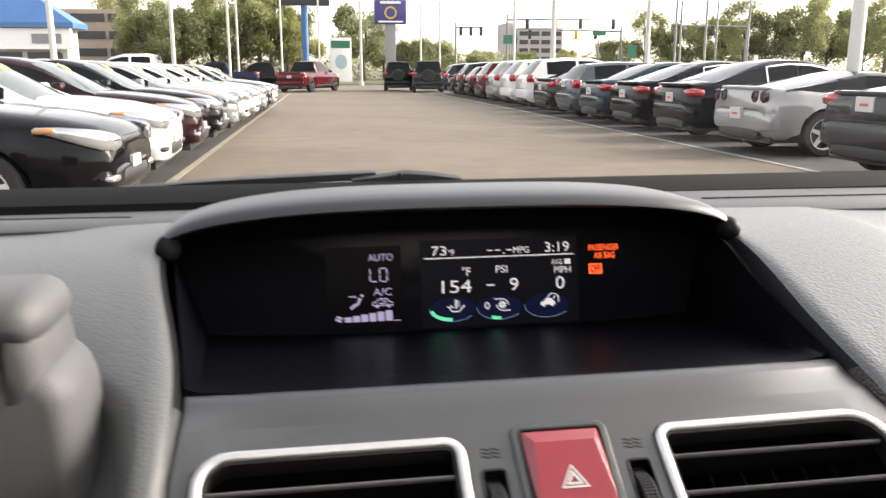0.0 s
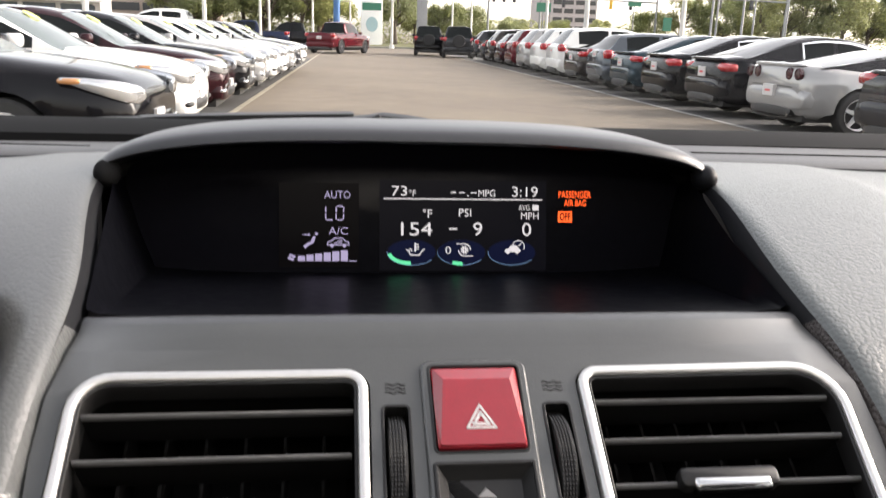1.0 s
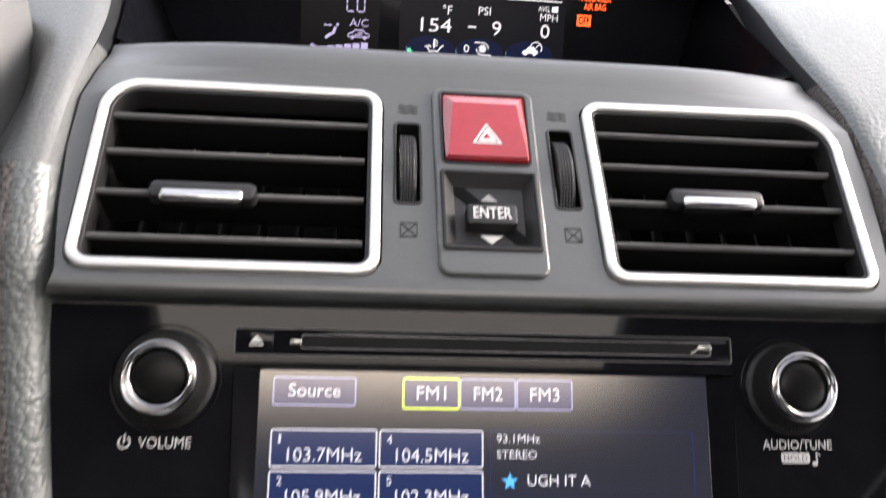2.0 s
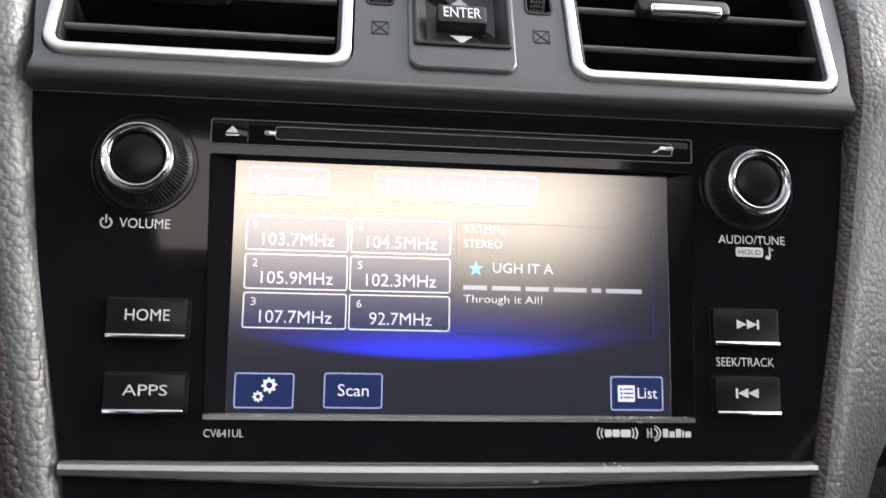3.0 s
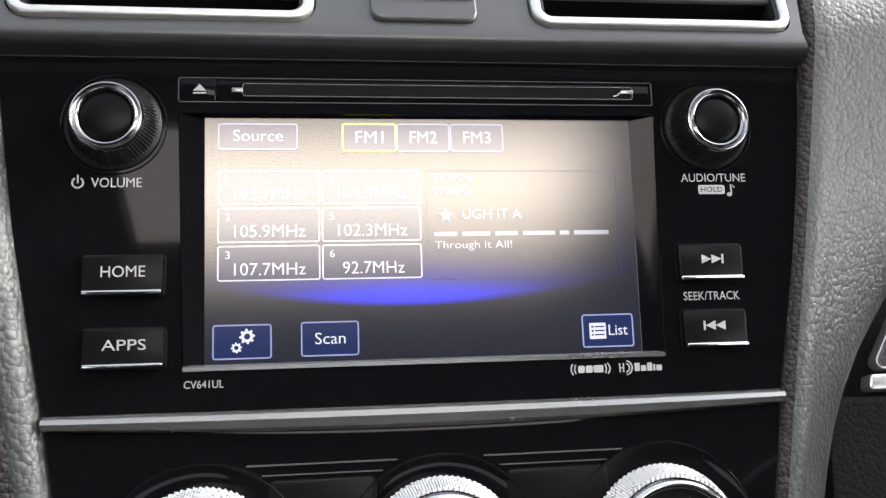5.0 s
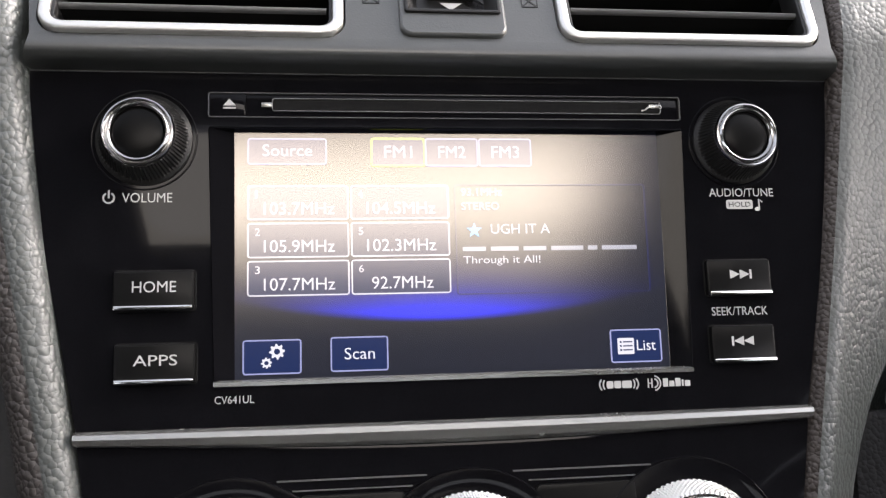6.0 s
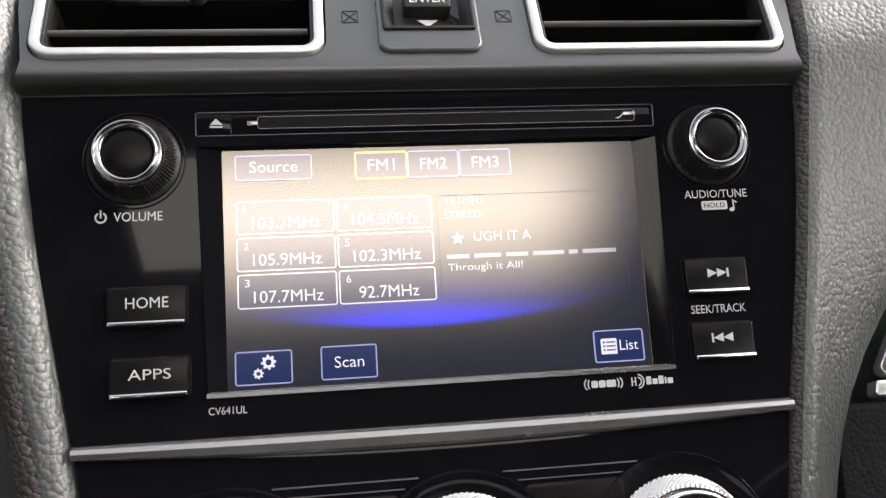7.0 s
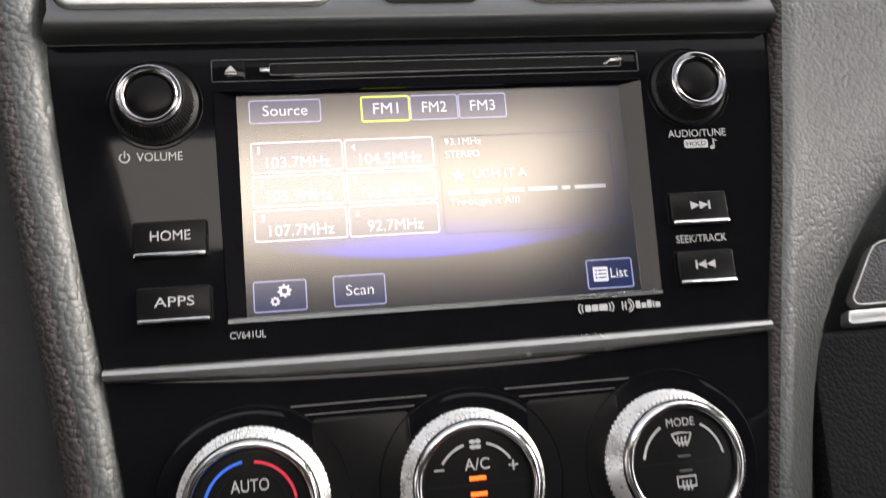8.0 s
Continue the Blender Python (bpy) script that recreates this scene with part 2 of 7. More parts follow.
def round_poly(pts, r, n=5):
    """A polygon with rounded corners; r: one radius or one for each corner."""
    out, k = [], len(pts)
    for i, p in enumerate(pts):
        p, a, b = Vector(p), Vector(pts[i - 1]), Vector(pts[(i + 1) % k])
        rr = r[i] if isinstance(r, (list, tuple)) else r
        u, v = (a - p).normalized(), (b - p).normalized()
        ang = u.angle(v)
        d = rr / math.tan(ang / 2)
        c = p + (u + v).normalized() * (rr / math.sin(ang / 2))
        s, e = p + u * d, p + v * d
        a0, a1 = math.atan2(*(s - c).yx), math.atan2(*(e - c).yx)
        da = (a1 - a0 + math.pi) % (2 * math.pi) - math.pi
        out += [(c.x + rr * math.cos(a0 + da * j / n), c.y + rr * math.sin(a0 + da * j / n)) for j in range(n + 1)]
    return out


def rect(x0, x1, y0, y1):
    return [(x0, y0), (x1, y0), (x1, y1), (x0, y1)]


def shrink(loop, d):
    """Moves a closed loop inward by d."""
    out, k = [], len(loop)
    area = sum(loop[i - 1][0] * loop[i][1] - loop[i][0] * loop[i - 1][1] for i in range(k))
    sg = 1 if area > 0 else -1
    for i in range(k):
        a, b = Vector(loop[i - 1]), Vector(loop[(i + 1) % k])
        t = (b - a).normalized()
        out.append((loop[i][0] - t.y * d * sg, loop[i][1] + t.x * d * sg))
    return out


def loft(bm, loops, cap0=False, cap1=False, closed=True):
    rows = [[bm.verts.new(p) for p in lp] for lp in loops]
    n = len(rows[0])
    for a, b in zip(rows, rows[1:]):
        for i in range(n if closed else n - 1):
            j = (i + 1) % n
            try:
                bm.faces.new((a[i], a[j], b[j], b[i]))
            except ValueError:
                pass
    for flag, row in ((cap0, rows[0]), (cap1, rows[-1])):
        if flag:
            bm.faces.new(row)
    return rows


def slab(loop, h0, h1, on, bevel=0.0005, bm=None):
    """A plate with the outline loop, its front at h0 and its back at h1, the front edge rounded."""
    bm = bm or bmesh.new()
    i1, i2 = shrink(loop, bevel * 0.3), shrink(loop, bevel)
    loft(bm, [[on(*p, h1) for p in loop], [on(*p, h0 - bevel) for p in loop],
              [on(*p, h0 - bevel * 0.3) for p in i1], [on(*p, h0) for p in i2]], cap0=True, cap1=True)
    return bm


def hoop(outer, inner, h0, h1, on, bevel=0.0006, h2=None, bm=None):
    """A frame between two loops with rounded front edges; h2: where its inner wall ends."""
    bm = bm or bmesh.new()
    h2 = h1 if h2 is None else h2
    loft(bm, [[on(*p, h1) for p in outer], [on(*p, h0 - bevel) for p in outer],
              [on(*p, h0 - bevel * 0.3) for p in shrink(outer, bevel * 0.3)], [on(*p, h0) for p in shrink(outer, bevel)],
              [on(*p, h0) for p in shrink(inner, -bevel)], [on(*p, h0 - bevel * 0.3) for p in shrink(inner, -bevel * 0.3)],
              [on(*p, h0 - bevel) for p in inner], [on(*p, h2) for p in inner]])
    return bm


def sheet(loop, holes, h0, h1, on, bm=None):
    """A plate with holes through it."""
    bm = bm or bmesh.new()
    for h in (h0, h1):
        edges = []
        for lp in [loop] + holes:
            vs = [bm.verts.new(on(*p, h)) for p in lp]
            edges += [bm.edges.new((vs[i - 1], vs[i])) for i in range(len(vs))]
        bmesh.ops.triangle_fill(bm, use_beauty=True, use_dissolve=False, edges=edges)
    for lp in [loop] + holes:
        loft(bm, [[on(*p, h0) for p in lp], [on(*p, h1) for p in lp]])
    bmesh.ops.remove_doubles(bm, verts=bm.verts, dist=1e-6)
    return bm


def lathe(cx, cy, profile, on, n=48, bm=None, a0=0.0, cap=True, ripple=None):
    """Turns a profile of (radius, height) about an axis that stands on a face. ripple: rows that are knurled, with depth and count."""
    bm = bm or bmesh.new()
    loops = []
    for k, (r, h) in enumerate(profile):
        lp = []
        for i in range(n):
            rr = r
            if ripple and k in ripple[0]:
                rr = r + ripple[1] * (1 if (i // 2 + k * ripple[2]) % 2 else -1)
            a = a0 + 2 * math.pi * i / n
            lp.append(on(cx + rr * math.cos(a), cy + rr * math.sin(a), h))
        loops.append(lp)
    loft(bm, loops, cap0=cap, cap1=cap)
    return bm


def ribbon(pts, w, h0, h1, on, bm=None):
    """A flat bar of width w along a line of points."""
    bm = bm or bmesh.new()
    left, right = [], []
    for i, p in enumerate(pts):
        a, b = Vector(pts[max(i - 1, 0)]), Vector(pts[min(i + 1, len(pts) - 1)])
        t = (b - a).normalized()
        nrm = Vector((-t.y, t.x)) * (w / 2)
        left.append(Vector(p) + nrm)
        right.append(Vector(p) - nrm)
    for i in range(len(pts) - 1):
        q = [left[i], left[i + 1], right[i + 1], right[i]]
        f = [bm.verts.new(on(*p, h0)) for p in q]
        bk = [bm.verts.new(on(*p, h1)) for p in q]
        bm.faces.new(f)
        for k in range(4):
            bm.faces.new((f[k], f[k - 1], bk[k - 1], bk[k]))
    return bm


def plate(loop, h, on, bm=None):
    """A printed or lit patch with the thickness of ink."""
    bm = bm or bmesh.new()
    loft(bm, [[on(*p, h - 0.00012) for p in loop], [on(*p, h) for p in loop]], cap0=True, cap1=True)
    return bm


def arc(cx, cy, rx, ry, a0, a1, n=24):
    return [(cx + rx * math.cos(radians(a0 + (a1 - a0) * i / n)), cy + ry * math.sin(radians(a0 + (a1 - a0) * i / n))) for i in range(n + 1)]


def letters(text, x0, x1, y0, y1, on, h, bm=None, bold=0.0, slant=0.0):
    """A word in Blender's own font, fitted to a box on a face."""
    bm = bm or bmesh.new()
    cu = bpy.data.curves.new("word", "FONT")
    cu.body, cu.size, cu.resolution_u, cu.offset, cu.shear = text, 1.0, 3, bold, slant
    ob = bpy.data.objects.new("word", cu)
    me = bpy.data.meshes.new_from_object(ob)
    xs, ys = [v.co.x for v in me.vertices], [v.co.y for v in me.vertices]
    ax, ay = (x1 - x0) / (max(xs) - min(xs)), (y1 - y0) / (max(ys) - min(ys))
    vs = [bm.verts.new(on(x0 + (v.co.x - min(xs)) * ax, y0 + (v.co.y - min(ys)) * ay, h)) for v in me.vertices]
    for p in me.polygons:
        try:
            bm.faces.new([vs[i] for i in p.vertices])
        except ValueError:
            pass
    bpy.data.objects.remove(ob)
    bpy.data.meshes.remove(me)
    bpy.data.curves.remove(cu)
    return bm


def block(bm, x0, x1, y0, y1, z0, z1, bevel=0.0, seg=2):
    vs = [bm.verts.new((x, y, z)) for x in (x0, x1) for y in (y0, y1) for z in (z0, z1)]
    fs = [bm.faces.new([vs[i] for i in q]) for q in ((0, 1, 3, 2), (4, 6, 7, 5), (0, 4, 5, 1), (2, 3, 7, 6), (0, 2, 6, 4), (1, 5, 7, 3))]
    if bevel:
        es = {e for f in fs for e in f.edges}
        bmesh.ops.bevel(bm, geom=list(es), offset=bevel, segments=seg, affect="EDGES", profile=0.6)
    return bm

# ---------------------------------------------------------------- the car's shell
UP = Matrix.Identity(4)


def world_to_console(p):
    return PM.inverted() @ Vector(p)


M_CLOTH = mat("grey_headliner", (0.12, 0.118, 0.112), 0.9, vary=0.08, scale=80, bump=0.3, bump_scale=900)
M_CABIN = mat("dark_cabin_trim", 0.035, 0.7, vary=0.15, scale=30, bump=0.2, bump_scale=500)
M_FRIT = mat("black_ceramic_border", 0.003, 0.7, vary=0.1, scale=60, spec=0.08)


def glass_material(name, keep, gloss):
    m = bpy.data.materials.new(name)
    m.use_nodes = True
    nt = m.node_tree
    nt.nodes.remove(nt.nodes["Principled BSDF"])
    tr, gl, mx = nt.nodes.new("ShaderNodeBsdfTransparent"), nt.nodes.new("ShaderNodeBsdfGlossy"), nt.nodes.new("ShaderNodeMixShader")
    tr.inputs[0].default_value = keep
    gl.inputs["Roughness"].default_value = 0.02
    fr = nt.nodes.new("ShaderNodeFresnel")
    fr.inputs[0].default_value = 1.0 + gloss
    nt.links.new(fr.outputs[0], mx.inputs[0])
    nt.links.new(tr.outputs[0], mx.inputs[1])
    nt.links.new(gl.outputs[0], mx.inputs[2])
    nt.links.new(mx.outputs[0], nt.nodes["Material Output"].inputs[0])
    return m


M_GLASS = glass_material("windscreen_glass", (0.97, 0.99, 0.975, 1), 0.12)

cabin = thing("cabin_shell", "dark trimmed car cabin with dark grey headliner and open sunroof", "car interior", (0, -0.8, -0.75), UP, kind="structure")
bm = bmesh.new()
roof_hole = round_poly(rect(-0.235, 0.240, -0.450, -0.276), 0.03, 4)
roof_map = lambda x, y, h=0.0: Vector((x, y, 0.415 + h))
part("headliner", sheet(rect(-0.62, 0.62, -1.75, -0.225), [roof_hole], 0.0, 0.035, roof_map, bm), M_CLOTH, cabin, "dark grey cloth headliner with a sunroof opening", 0)
bm = bmesh.new()
for sx in (-1, 1):                                        # doors, out of view: windows and pillars sized to hold light off the pads
    side_map = lambda y, z, h=0.0, s=sx: Vector((s * (0.72 + h - 0.33 * max(0, z - 0.05) * 0.85), y, z))
    front = [(-0.95, 0.10), (-0.02, 0.12), (-0.02, 0.20), (-0.44, 0.38), (-0.95, 0.38)] if sx > 0 else [(-0.95, 0.14), (-0.50, 0.14), (-0.50, 0.34), (-0.95, 0.35)]
    holes = [front]
    sheet([(-1.9, -0.75), (0.55, -0.75), (0.55, 0.10), (0.02 if sx > 0 else 0.12, 0.41), (-1.75, 0.41), (-1.9, 0.1)], holes, 0.0, 0.05, side_map, bm)
part("door_wall", bm, M_CABIN, cabin, "", 0)
bm = bmesh.new()
back_map = lambda x, z, h=0.0: Vector((x, -1.76 - h - 0.15 * (0.41 - z), z))
sheet([(-0.74, -0.75), (0.74, -0.75), (0.74, 0.05), (0.60, 0.43), (-0.60, 0.43), (-0.74, 0.05)],
      [[(-0.46, 0.18), (0.46, 0.18), (0.44, 0.35), (-0.44, 0.35)]], 0.0, 0.05, back_map, bm)
part("rear_wall", bm, M_CABIN, cabin, "", 0)
bm = block(bmesh.new(), -0.76, 0.76, -1.95, 0.62, -0.80, -0.75)
block(bm, -0.76, 0.76, 0.56, 0.62, -0.75, 0.10)
block(bm, -0.70, 0.70, -1.88, 0.55, -1.033, -0.79)
part("footwell_floor", bm, M_CABIN, cabin, "", 0)

windscreen = thing("windscreen", "clear laminated windscreen with black printed border", "windscreen", (0, 0.47, 0.14), UP, kind="structure")
SCREEN_MAP = plane_map((0, 0.470, 0.139), (0, -0.69, 0.295), (0, 0.295, 0.69))
bm = bmesh.new()
loft(bm, [[SCREEN_MAP(x, y * (1 - 0.06 * (x / 0.7) ** 2), h) for x in np.linspace(-0.70, 0.70, 13)] for h, y in ((0, 0.0), (0, 0.37), (0, 0.745))], closed=False)
pane = part("pane", bm, M_GLASS, windscreen, "clear glass pane", 60)
pane.visible_shadow = False
bm = bmesh.new()
loft(bm, [[Vector((x, 0.462 + dy, 0.128 + dz)) for x in np.linspace(-0.72, 0.72, 9)] for dy, dz in ((-0.030, 0.0), (-0.026, 0.006), (0.0, 0.0115), (0.020, 0.0125), (0.022, 0.0))], closed=False)
part("black_border", bm, M_FRIT, windscreen, "black ceramic border along the lower edge")

wiper = thing("windscreen_wiper", "black wiper blade and arm resting at the windscreen base", "wiper", (-0.02, 0.505, 0.13), UP)
bm = bmesh.new()
for x0, x1, z0, z1, y, w in ((-0.20, -0.035, 0.1375, 0.1440, 0.505, 0.008), (-0.24, -0.10, 0.1340, 0.1390, 0.512, 0.006)):
    n = 10
    loft(bm, [[Vector((x0 + (x1 - x0) * i / n, y + a, z0 + (z1 - z0) * (i / n) ** 0.7 + b)) for a, b in ((-w, -0.004), (-w, 0.0015), (0, 0.003), (w, 0.0015), (w, -0.004))] for i in range(n + 1)], cap0=True, cap1=True)
part("blade", bm, M_BLACK, wiper)
bm = bmesh.new()
loft(bm, [[Vector((x, 0.50 + a, z + b * s)) for a, b in ((-0.012, -0.010), (-0.012, 0.002), (-0.004, 0.004), (0.006, 0.003), (0.012, -0.010))]
          for x, z, s in ((-0.055, 0.1395, 0.6), (-0.030, 0.1415, 0.9), (-0.012, 0.1430, 1.2), (0.010, 0.1415, 1.1), (0.035, 0.1385, 0.8))], cap0=True, cap1=True)
part("arm_hinge", bm, M_BLACK, wiper, "black hinged arm joint")
wp = lambda x, y, h=0.0: Vector((x, 0.490 - h, y))
part("pivot_cap", lathe(-0.016, 0.1440, [(0.0026, -0.004), (0.0026, 0.002), (0.0018, 0.003)], wp, 16), M_BLACK, wiper)
wiper_b = thing("windscreen_wiper", "black wiper blade tip at the windscreen base", "wiper", (0.5, 0.505, 0.13), UP)
bm = bmesh.new()
loft(bm, [[Vector((x, 0.505 + a, 0.132 + 0.010 * (x - 0.40) / 0.3 + b)) for a, b in ((-0.007, -0.006), (-0.007, 0.002), (0, 0.004), (0.007, 0.002), (0.007, -0.006))] for x in (0.38, 0.46, 0.60, 0.70)], cap0=True, cap1=True)
part("blade", bm, M_BLACK, wiper_b)

# ---------------------------------------------------------------- dashboard pads
# inner edge of the pads, from the tunnel up to the windscreen: x, depth, height along the console
EDGE = [(0.098, 0.014, -0.190), (0.1015, 0.006, -0.150), (0.1065, 0.002, -0.110), (0.1143, 0.000, -0.055), (0.1245, 0.000, 0.000),
        (0.1316, -0.001, 0.054), (0.1308, -0.007, 0.068), (0.1343, 0.001, 0.098), (0.1352, 0.019, 0.134), (0.1365, 0.0400, 0.1560)]
for q in ((0.1425, 0.165, 0.1120), (0.154, 0.210, 0.1215), (0.1655, 0.262, 0.1300), (0.168, 0.310, 0.1320), (0.170, 0.374, 0.1300)):
    EDGE.append((q[0], *world_to_console(q).yz))
RISE = [0.6, 0.7, 0.75, 0.8, 0.8, 0.8, 0.75, 0.85, 1.0, 1.15, 1.1, 0.95, 0.55, 0.2, 0.1]


def pad_rows(sx):
    """Rows of one padded half: a steep inner wall, a rounded ridge, a flat that widens upward, then a fall outward."""
    rows = []
    for j, ((x, d, v), k) in enumerate(zip(EDGE, RISE)):
        low = max(0.0, min(1.0, (0.10 - v) / 0.16))          # 1 at the knee pads, 0 on the dash top
        wide = max(0.0, min(1.0, (v + 0.055) / 0.10))
        k *= (0.38 if sx > 0 else 0.8) if j < 8 else (0.6, 0.8)[j - 8] if j < 10 and sx > 0 else 1.0
        w0 = (0.022 + 0.082 * wide ** 1.5) if sx > 0 else 0.019 + 0.030 * max(0.0, min(1.0, (v - 0.15) / 0.04))
        f = 0.22 + (2.2 if sx > 0 else 1.8) * low
        if sx < 0 and 4 < j < 11:
            f = max(f, (1.5, 1.5, 1.5, 1.3, 0.9, 0.5)[j - 5])
        shape = [(0.0, 0.008 * k), (0.0005, -0.0005 * k), (0.0016, -0.0055 * k), (0.0034, -0.0088 * k), (0.0080, -0.0100 * k), (0.0140, -0.0092 * k + 0.0045 * low), (w0, -0.0060 * k + 0.010 * f * wide + (0.010 if sx > 0 else 0.017) * low),
                 (w0 + 0.006, 0.006 * f + 0.008 * f * wide), (w0 + 0.018, 0.026 * f), (w0 + 0.05, 0.042 * f), (w0 + 0.16, 0.052 * f), (0.60, 0.060 * f)]
        if sx < 0 and j < 8:
            shape = [(0.0, 0.008 * k), (0.0006, 0.0005), (0.0022, -0.0050 * k), (0.0050, -0.0078 * k), (0.0090, -0.0080 * k), (0.0108, -0.0070 * k), (0.0148, -0.0080 * k),
                     (0.0185, -0.0010), (0.0198, 0.008), (0.0212, 0.030), (0.060, 0.052), (0.60, 0.100)]
            shape = [(w * (0.62, 0.66, 0.74, 0.86, 0.96, 1.0, 1.0, 1.0)[j] if i < 7 else w, q) for i, (w, q) in enumerate(shape)]
        if sx > 0 and j > 9:
            x -= (0.003, 0.006, 0.007, 0.006, 0.004)[j - 10]
        rows.append([Vector((sx * (x + w), d + q, v)) for w, q in shape])
    return rows


for sx, txt in ((-1, "driver side dashboard pad, dark grey grained leatherette"), (1, "passenger side dashboard pad, grey leatherette, warm reflection painted on its inner edge")):
    dash = thing("dashboard_pad", txt, "dashboard", (sx * 0.13, 0.0, -0.12), group="dashboard pads")
    rows = pad_rows(sx)
    if sx > 0:
        pieces = (("pad_skin", 3, 12, 0, 8, M_LEATHER, ""), ("inner_wall", 0, 4, 0, 8, M_WARM_EDGE, "inner edge of the pad, browned as by reflected light"), ("ridge_wall", 0, 3, 7, 10, M_WARM_EDGE, "inner edge of the pad, browned as by reflected light"))
    else:
        pieces = (("inner_strip", 0, 6, 0, 8, M_SIDE, "grey grained strip beside the console"), ("outer_strip", 5, 9, 0, 8, M_WARM_STRIP, "grained outer strip, browned and darkened as by its light"),
                  ("knee_panel", 8, 12, 0, 8, M_CABIN, "dark grey panel below the instruments"), ("ridge_wall", 0, 3, 7, 10, M_TOP, "inner edge of the pad"))
    for nm, i0, i1, j0, j1, m, lab in pieces + (("pad_top", 2, 12, 7, 15, M_LEATHER if sx > 0 else M_TOP, "fine grained top skin"), ("display_cheek", 0, 3, 9, 15, M_CHEEK, "inner edge beside the display, blackened for its shade")):
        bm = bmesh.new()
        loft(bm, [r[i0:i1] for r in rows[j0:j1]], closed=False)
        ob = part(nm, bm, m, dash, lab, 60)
        sub = ob.modifiers.new("round", "SUBSURF")
        sub.levels, sub.render_levels = 2, 2
        sub.boundary_smooth = "PRESERVE_CORNERS"

far_strip = thing("defroster_strip", "dark grey defroster grille strip along the windscreen", "dashboard trim", (0, 0.40, 0.125), UP)
bm = bmesh.new()
def rear_rise(x, y):
    """The skin climbs towards the glass on the passenger side."""
    u = max(0.0, min((x + 0.20) / 0.35, 1.0))
    return 0.0068 * u * u * (3 - 2 * u) * max(0.0, min((y - 0.395) / 0.055, 1.0)) ** 1.2
loft(bm, [[Vector((x, y, z - 0.004 * (x / 0.7) ** 2 + rear_rise(x, y))) for x in np.linspace(-0.70, 0.70, 29)] for y, z in ((0.3735, 0.118), (0.374, 0.1275), (0.377, 0.1292), (0.40, 0.1300), (0.412, 0.1298), (0.425, 0.1295), (0.438, 0.1290), (0.452, 0.1285), (0.456, 0.1265))], closed=False)
part("strip", bm, M_STRIP, far_strip, "", 40)
for x0 in (-0.55, 0.21):
    bm = bmesh.new()
    loft(bm, [[Vector((x0 + 0.0425 * k, 0.412 - 0.0008 * max(0, k - 5) ** 2 + a, h - 0.004 * ((x0 + 0.0425 * k) / 0.7) ** 2 + rear_rise(x0 + 0.0425 * k, 0.412))) for a, h in ((-0.0015, 0.127), (-0.0015, 0.1303), (0.0015, 0.1303), (0.0015, 0.127))] for k in range(9)], cap0=True, cap1=True)
    part("defroster_slot", bm, M_DEEP, far_strip, "black defroster slot", 0)

# ---------------------------------------------------------------- instrument hood at the driver's side
hood = thing("instrument_hood", "rounded grey padded hood over the instruments", "instrument hood", (-0.30, 0.10, 0.06), UP)
def hood_shell(z_top, z_bot, x_r, y0, y1, rad, x_l=-0.60):
    bm = bmesh.new()
    loops = []
    for y, g in ((y0, 0.0085), (y0 + 0.0012, 0.0055), (y0 + 0.004, 0.0026), (y0 + 0.009, 0.0008), (y0 + 0.015, 0.0), (y1 - 0.015, 0.0), (y1 - 0.004, 0.004), (y1, 0.008)):
        loops.append([Vector((x, y, z)) for x, z in round_poly([(x_l + g, z_bot + g), (x_r - g, z_bot + g), (x_r - g - 0.004, z_top - g), (x_l + g, z_top - g)], [0.0004, max(rad - g, 0.0004), max(rad - g, 0.0004), 0.0004], 8)])
    loft(bm, loops, cap0=True, cap1=True)
    return bm
part("hood_cap", hood_shell(0.1552, 0.1362, -0.1722, 0.097, 0.150, 0.0092), M_PAD, hood, "smooth padded cap", 60)
part("hood_side", hood_shell(0.1322, 0.062, -0.1640, 0.099, 0.150, 0.017), M_PAD, hood, "smooth side cheek", 60)
part("hood_bridge", hood_shell(0.1500, 0.1120, -0.1725, 0.0985, 0.150, 0.0130, -0.195), M_PAD, hood, "rounded corner that joins cap and cheek", 60)
part("joint", block(bmesh.new(), -0.58, -0.180, 0.102, 0.140, 0.126, 0.1405), M_DEEP, hood, "dark gap below the cap", 0)

# ---------------------------------------------------------------- multi-function display under its visor
display = thing("information_display", "wide dark information display under a curved visor, lit", "display", (0, 0.27, 0.07), UP)
DISP = plane_map((0, 0.304, 0.081), (0, 0.2356, 0.9719), (0, -0.9719, 0.2356))


def lip_z(x):
    u = min(abs(x) / 0.170, 1.0)
    return 0.1300 + 0.0228 * (1 - u ** 3) ** 0.45


bm = bmesh.new()
xs = [0.170 * math.sin(radians(a)) for a in np.linspace(-90, 90, 49)]
def visor_row(y, dz, kx, drop):
    round_end = lambda x: 1 + (kx - 1) * (1 - (abs(x) / 0.17) ** 10) if kx > 1 else kx
    return [Vector((x * round_end(x) * (0.960 if x > 0 else 1.0), y + 0.010 * (abs(x) / 0.17) ** 6, lip_z(x) + dz - drop * (abs(x) / 0.17) ** 4)) for x in xs]
rows = [visor_row(0.330, -0.0065, 0.970, 0), visor_row(0.275, -0.0010, 0.975, 0), visor_row(0.2655, -0.0002, 0.985, 0.000), visor_row(0.2630, 0.0016, 1.0, 0.001),
        visor_row(0.2640, 0.0044, 1.012, 0.002), visor_row(0.2690, 0.0068, 1.018, 0.0025), visor_row(0.282, 0.0082, 1.02, 0.003),
        visor_row(0.310, 0.0085, 1.02, 0.005), visor_row(0.345, 0.0035, 1.02, 0.008), visor_row(0.372, -0.0080, 1.02, 0.010), visor_row(0.380, -0.020, 1.0, 0.010)]
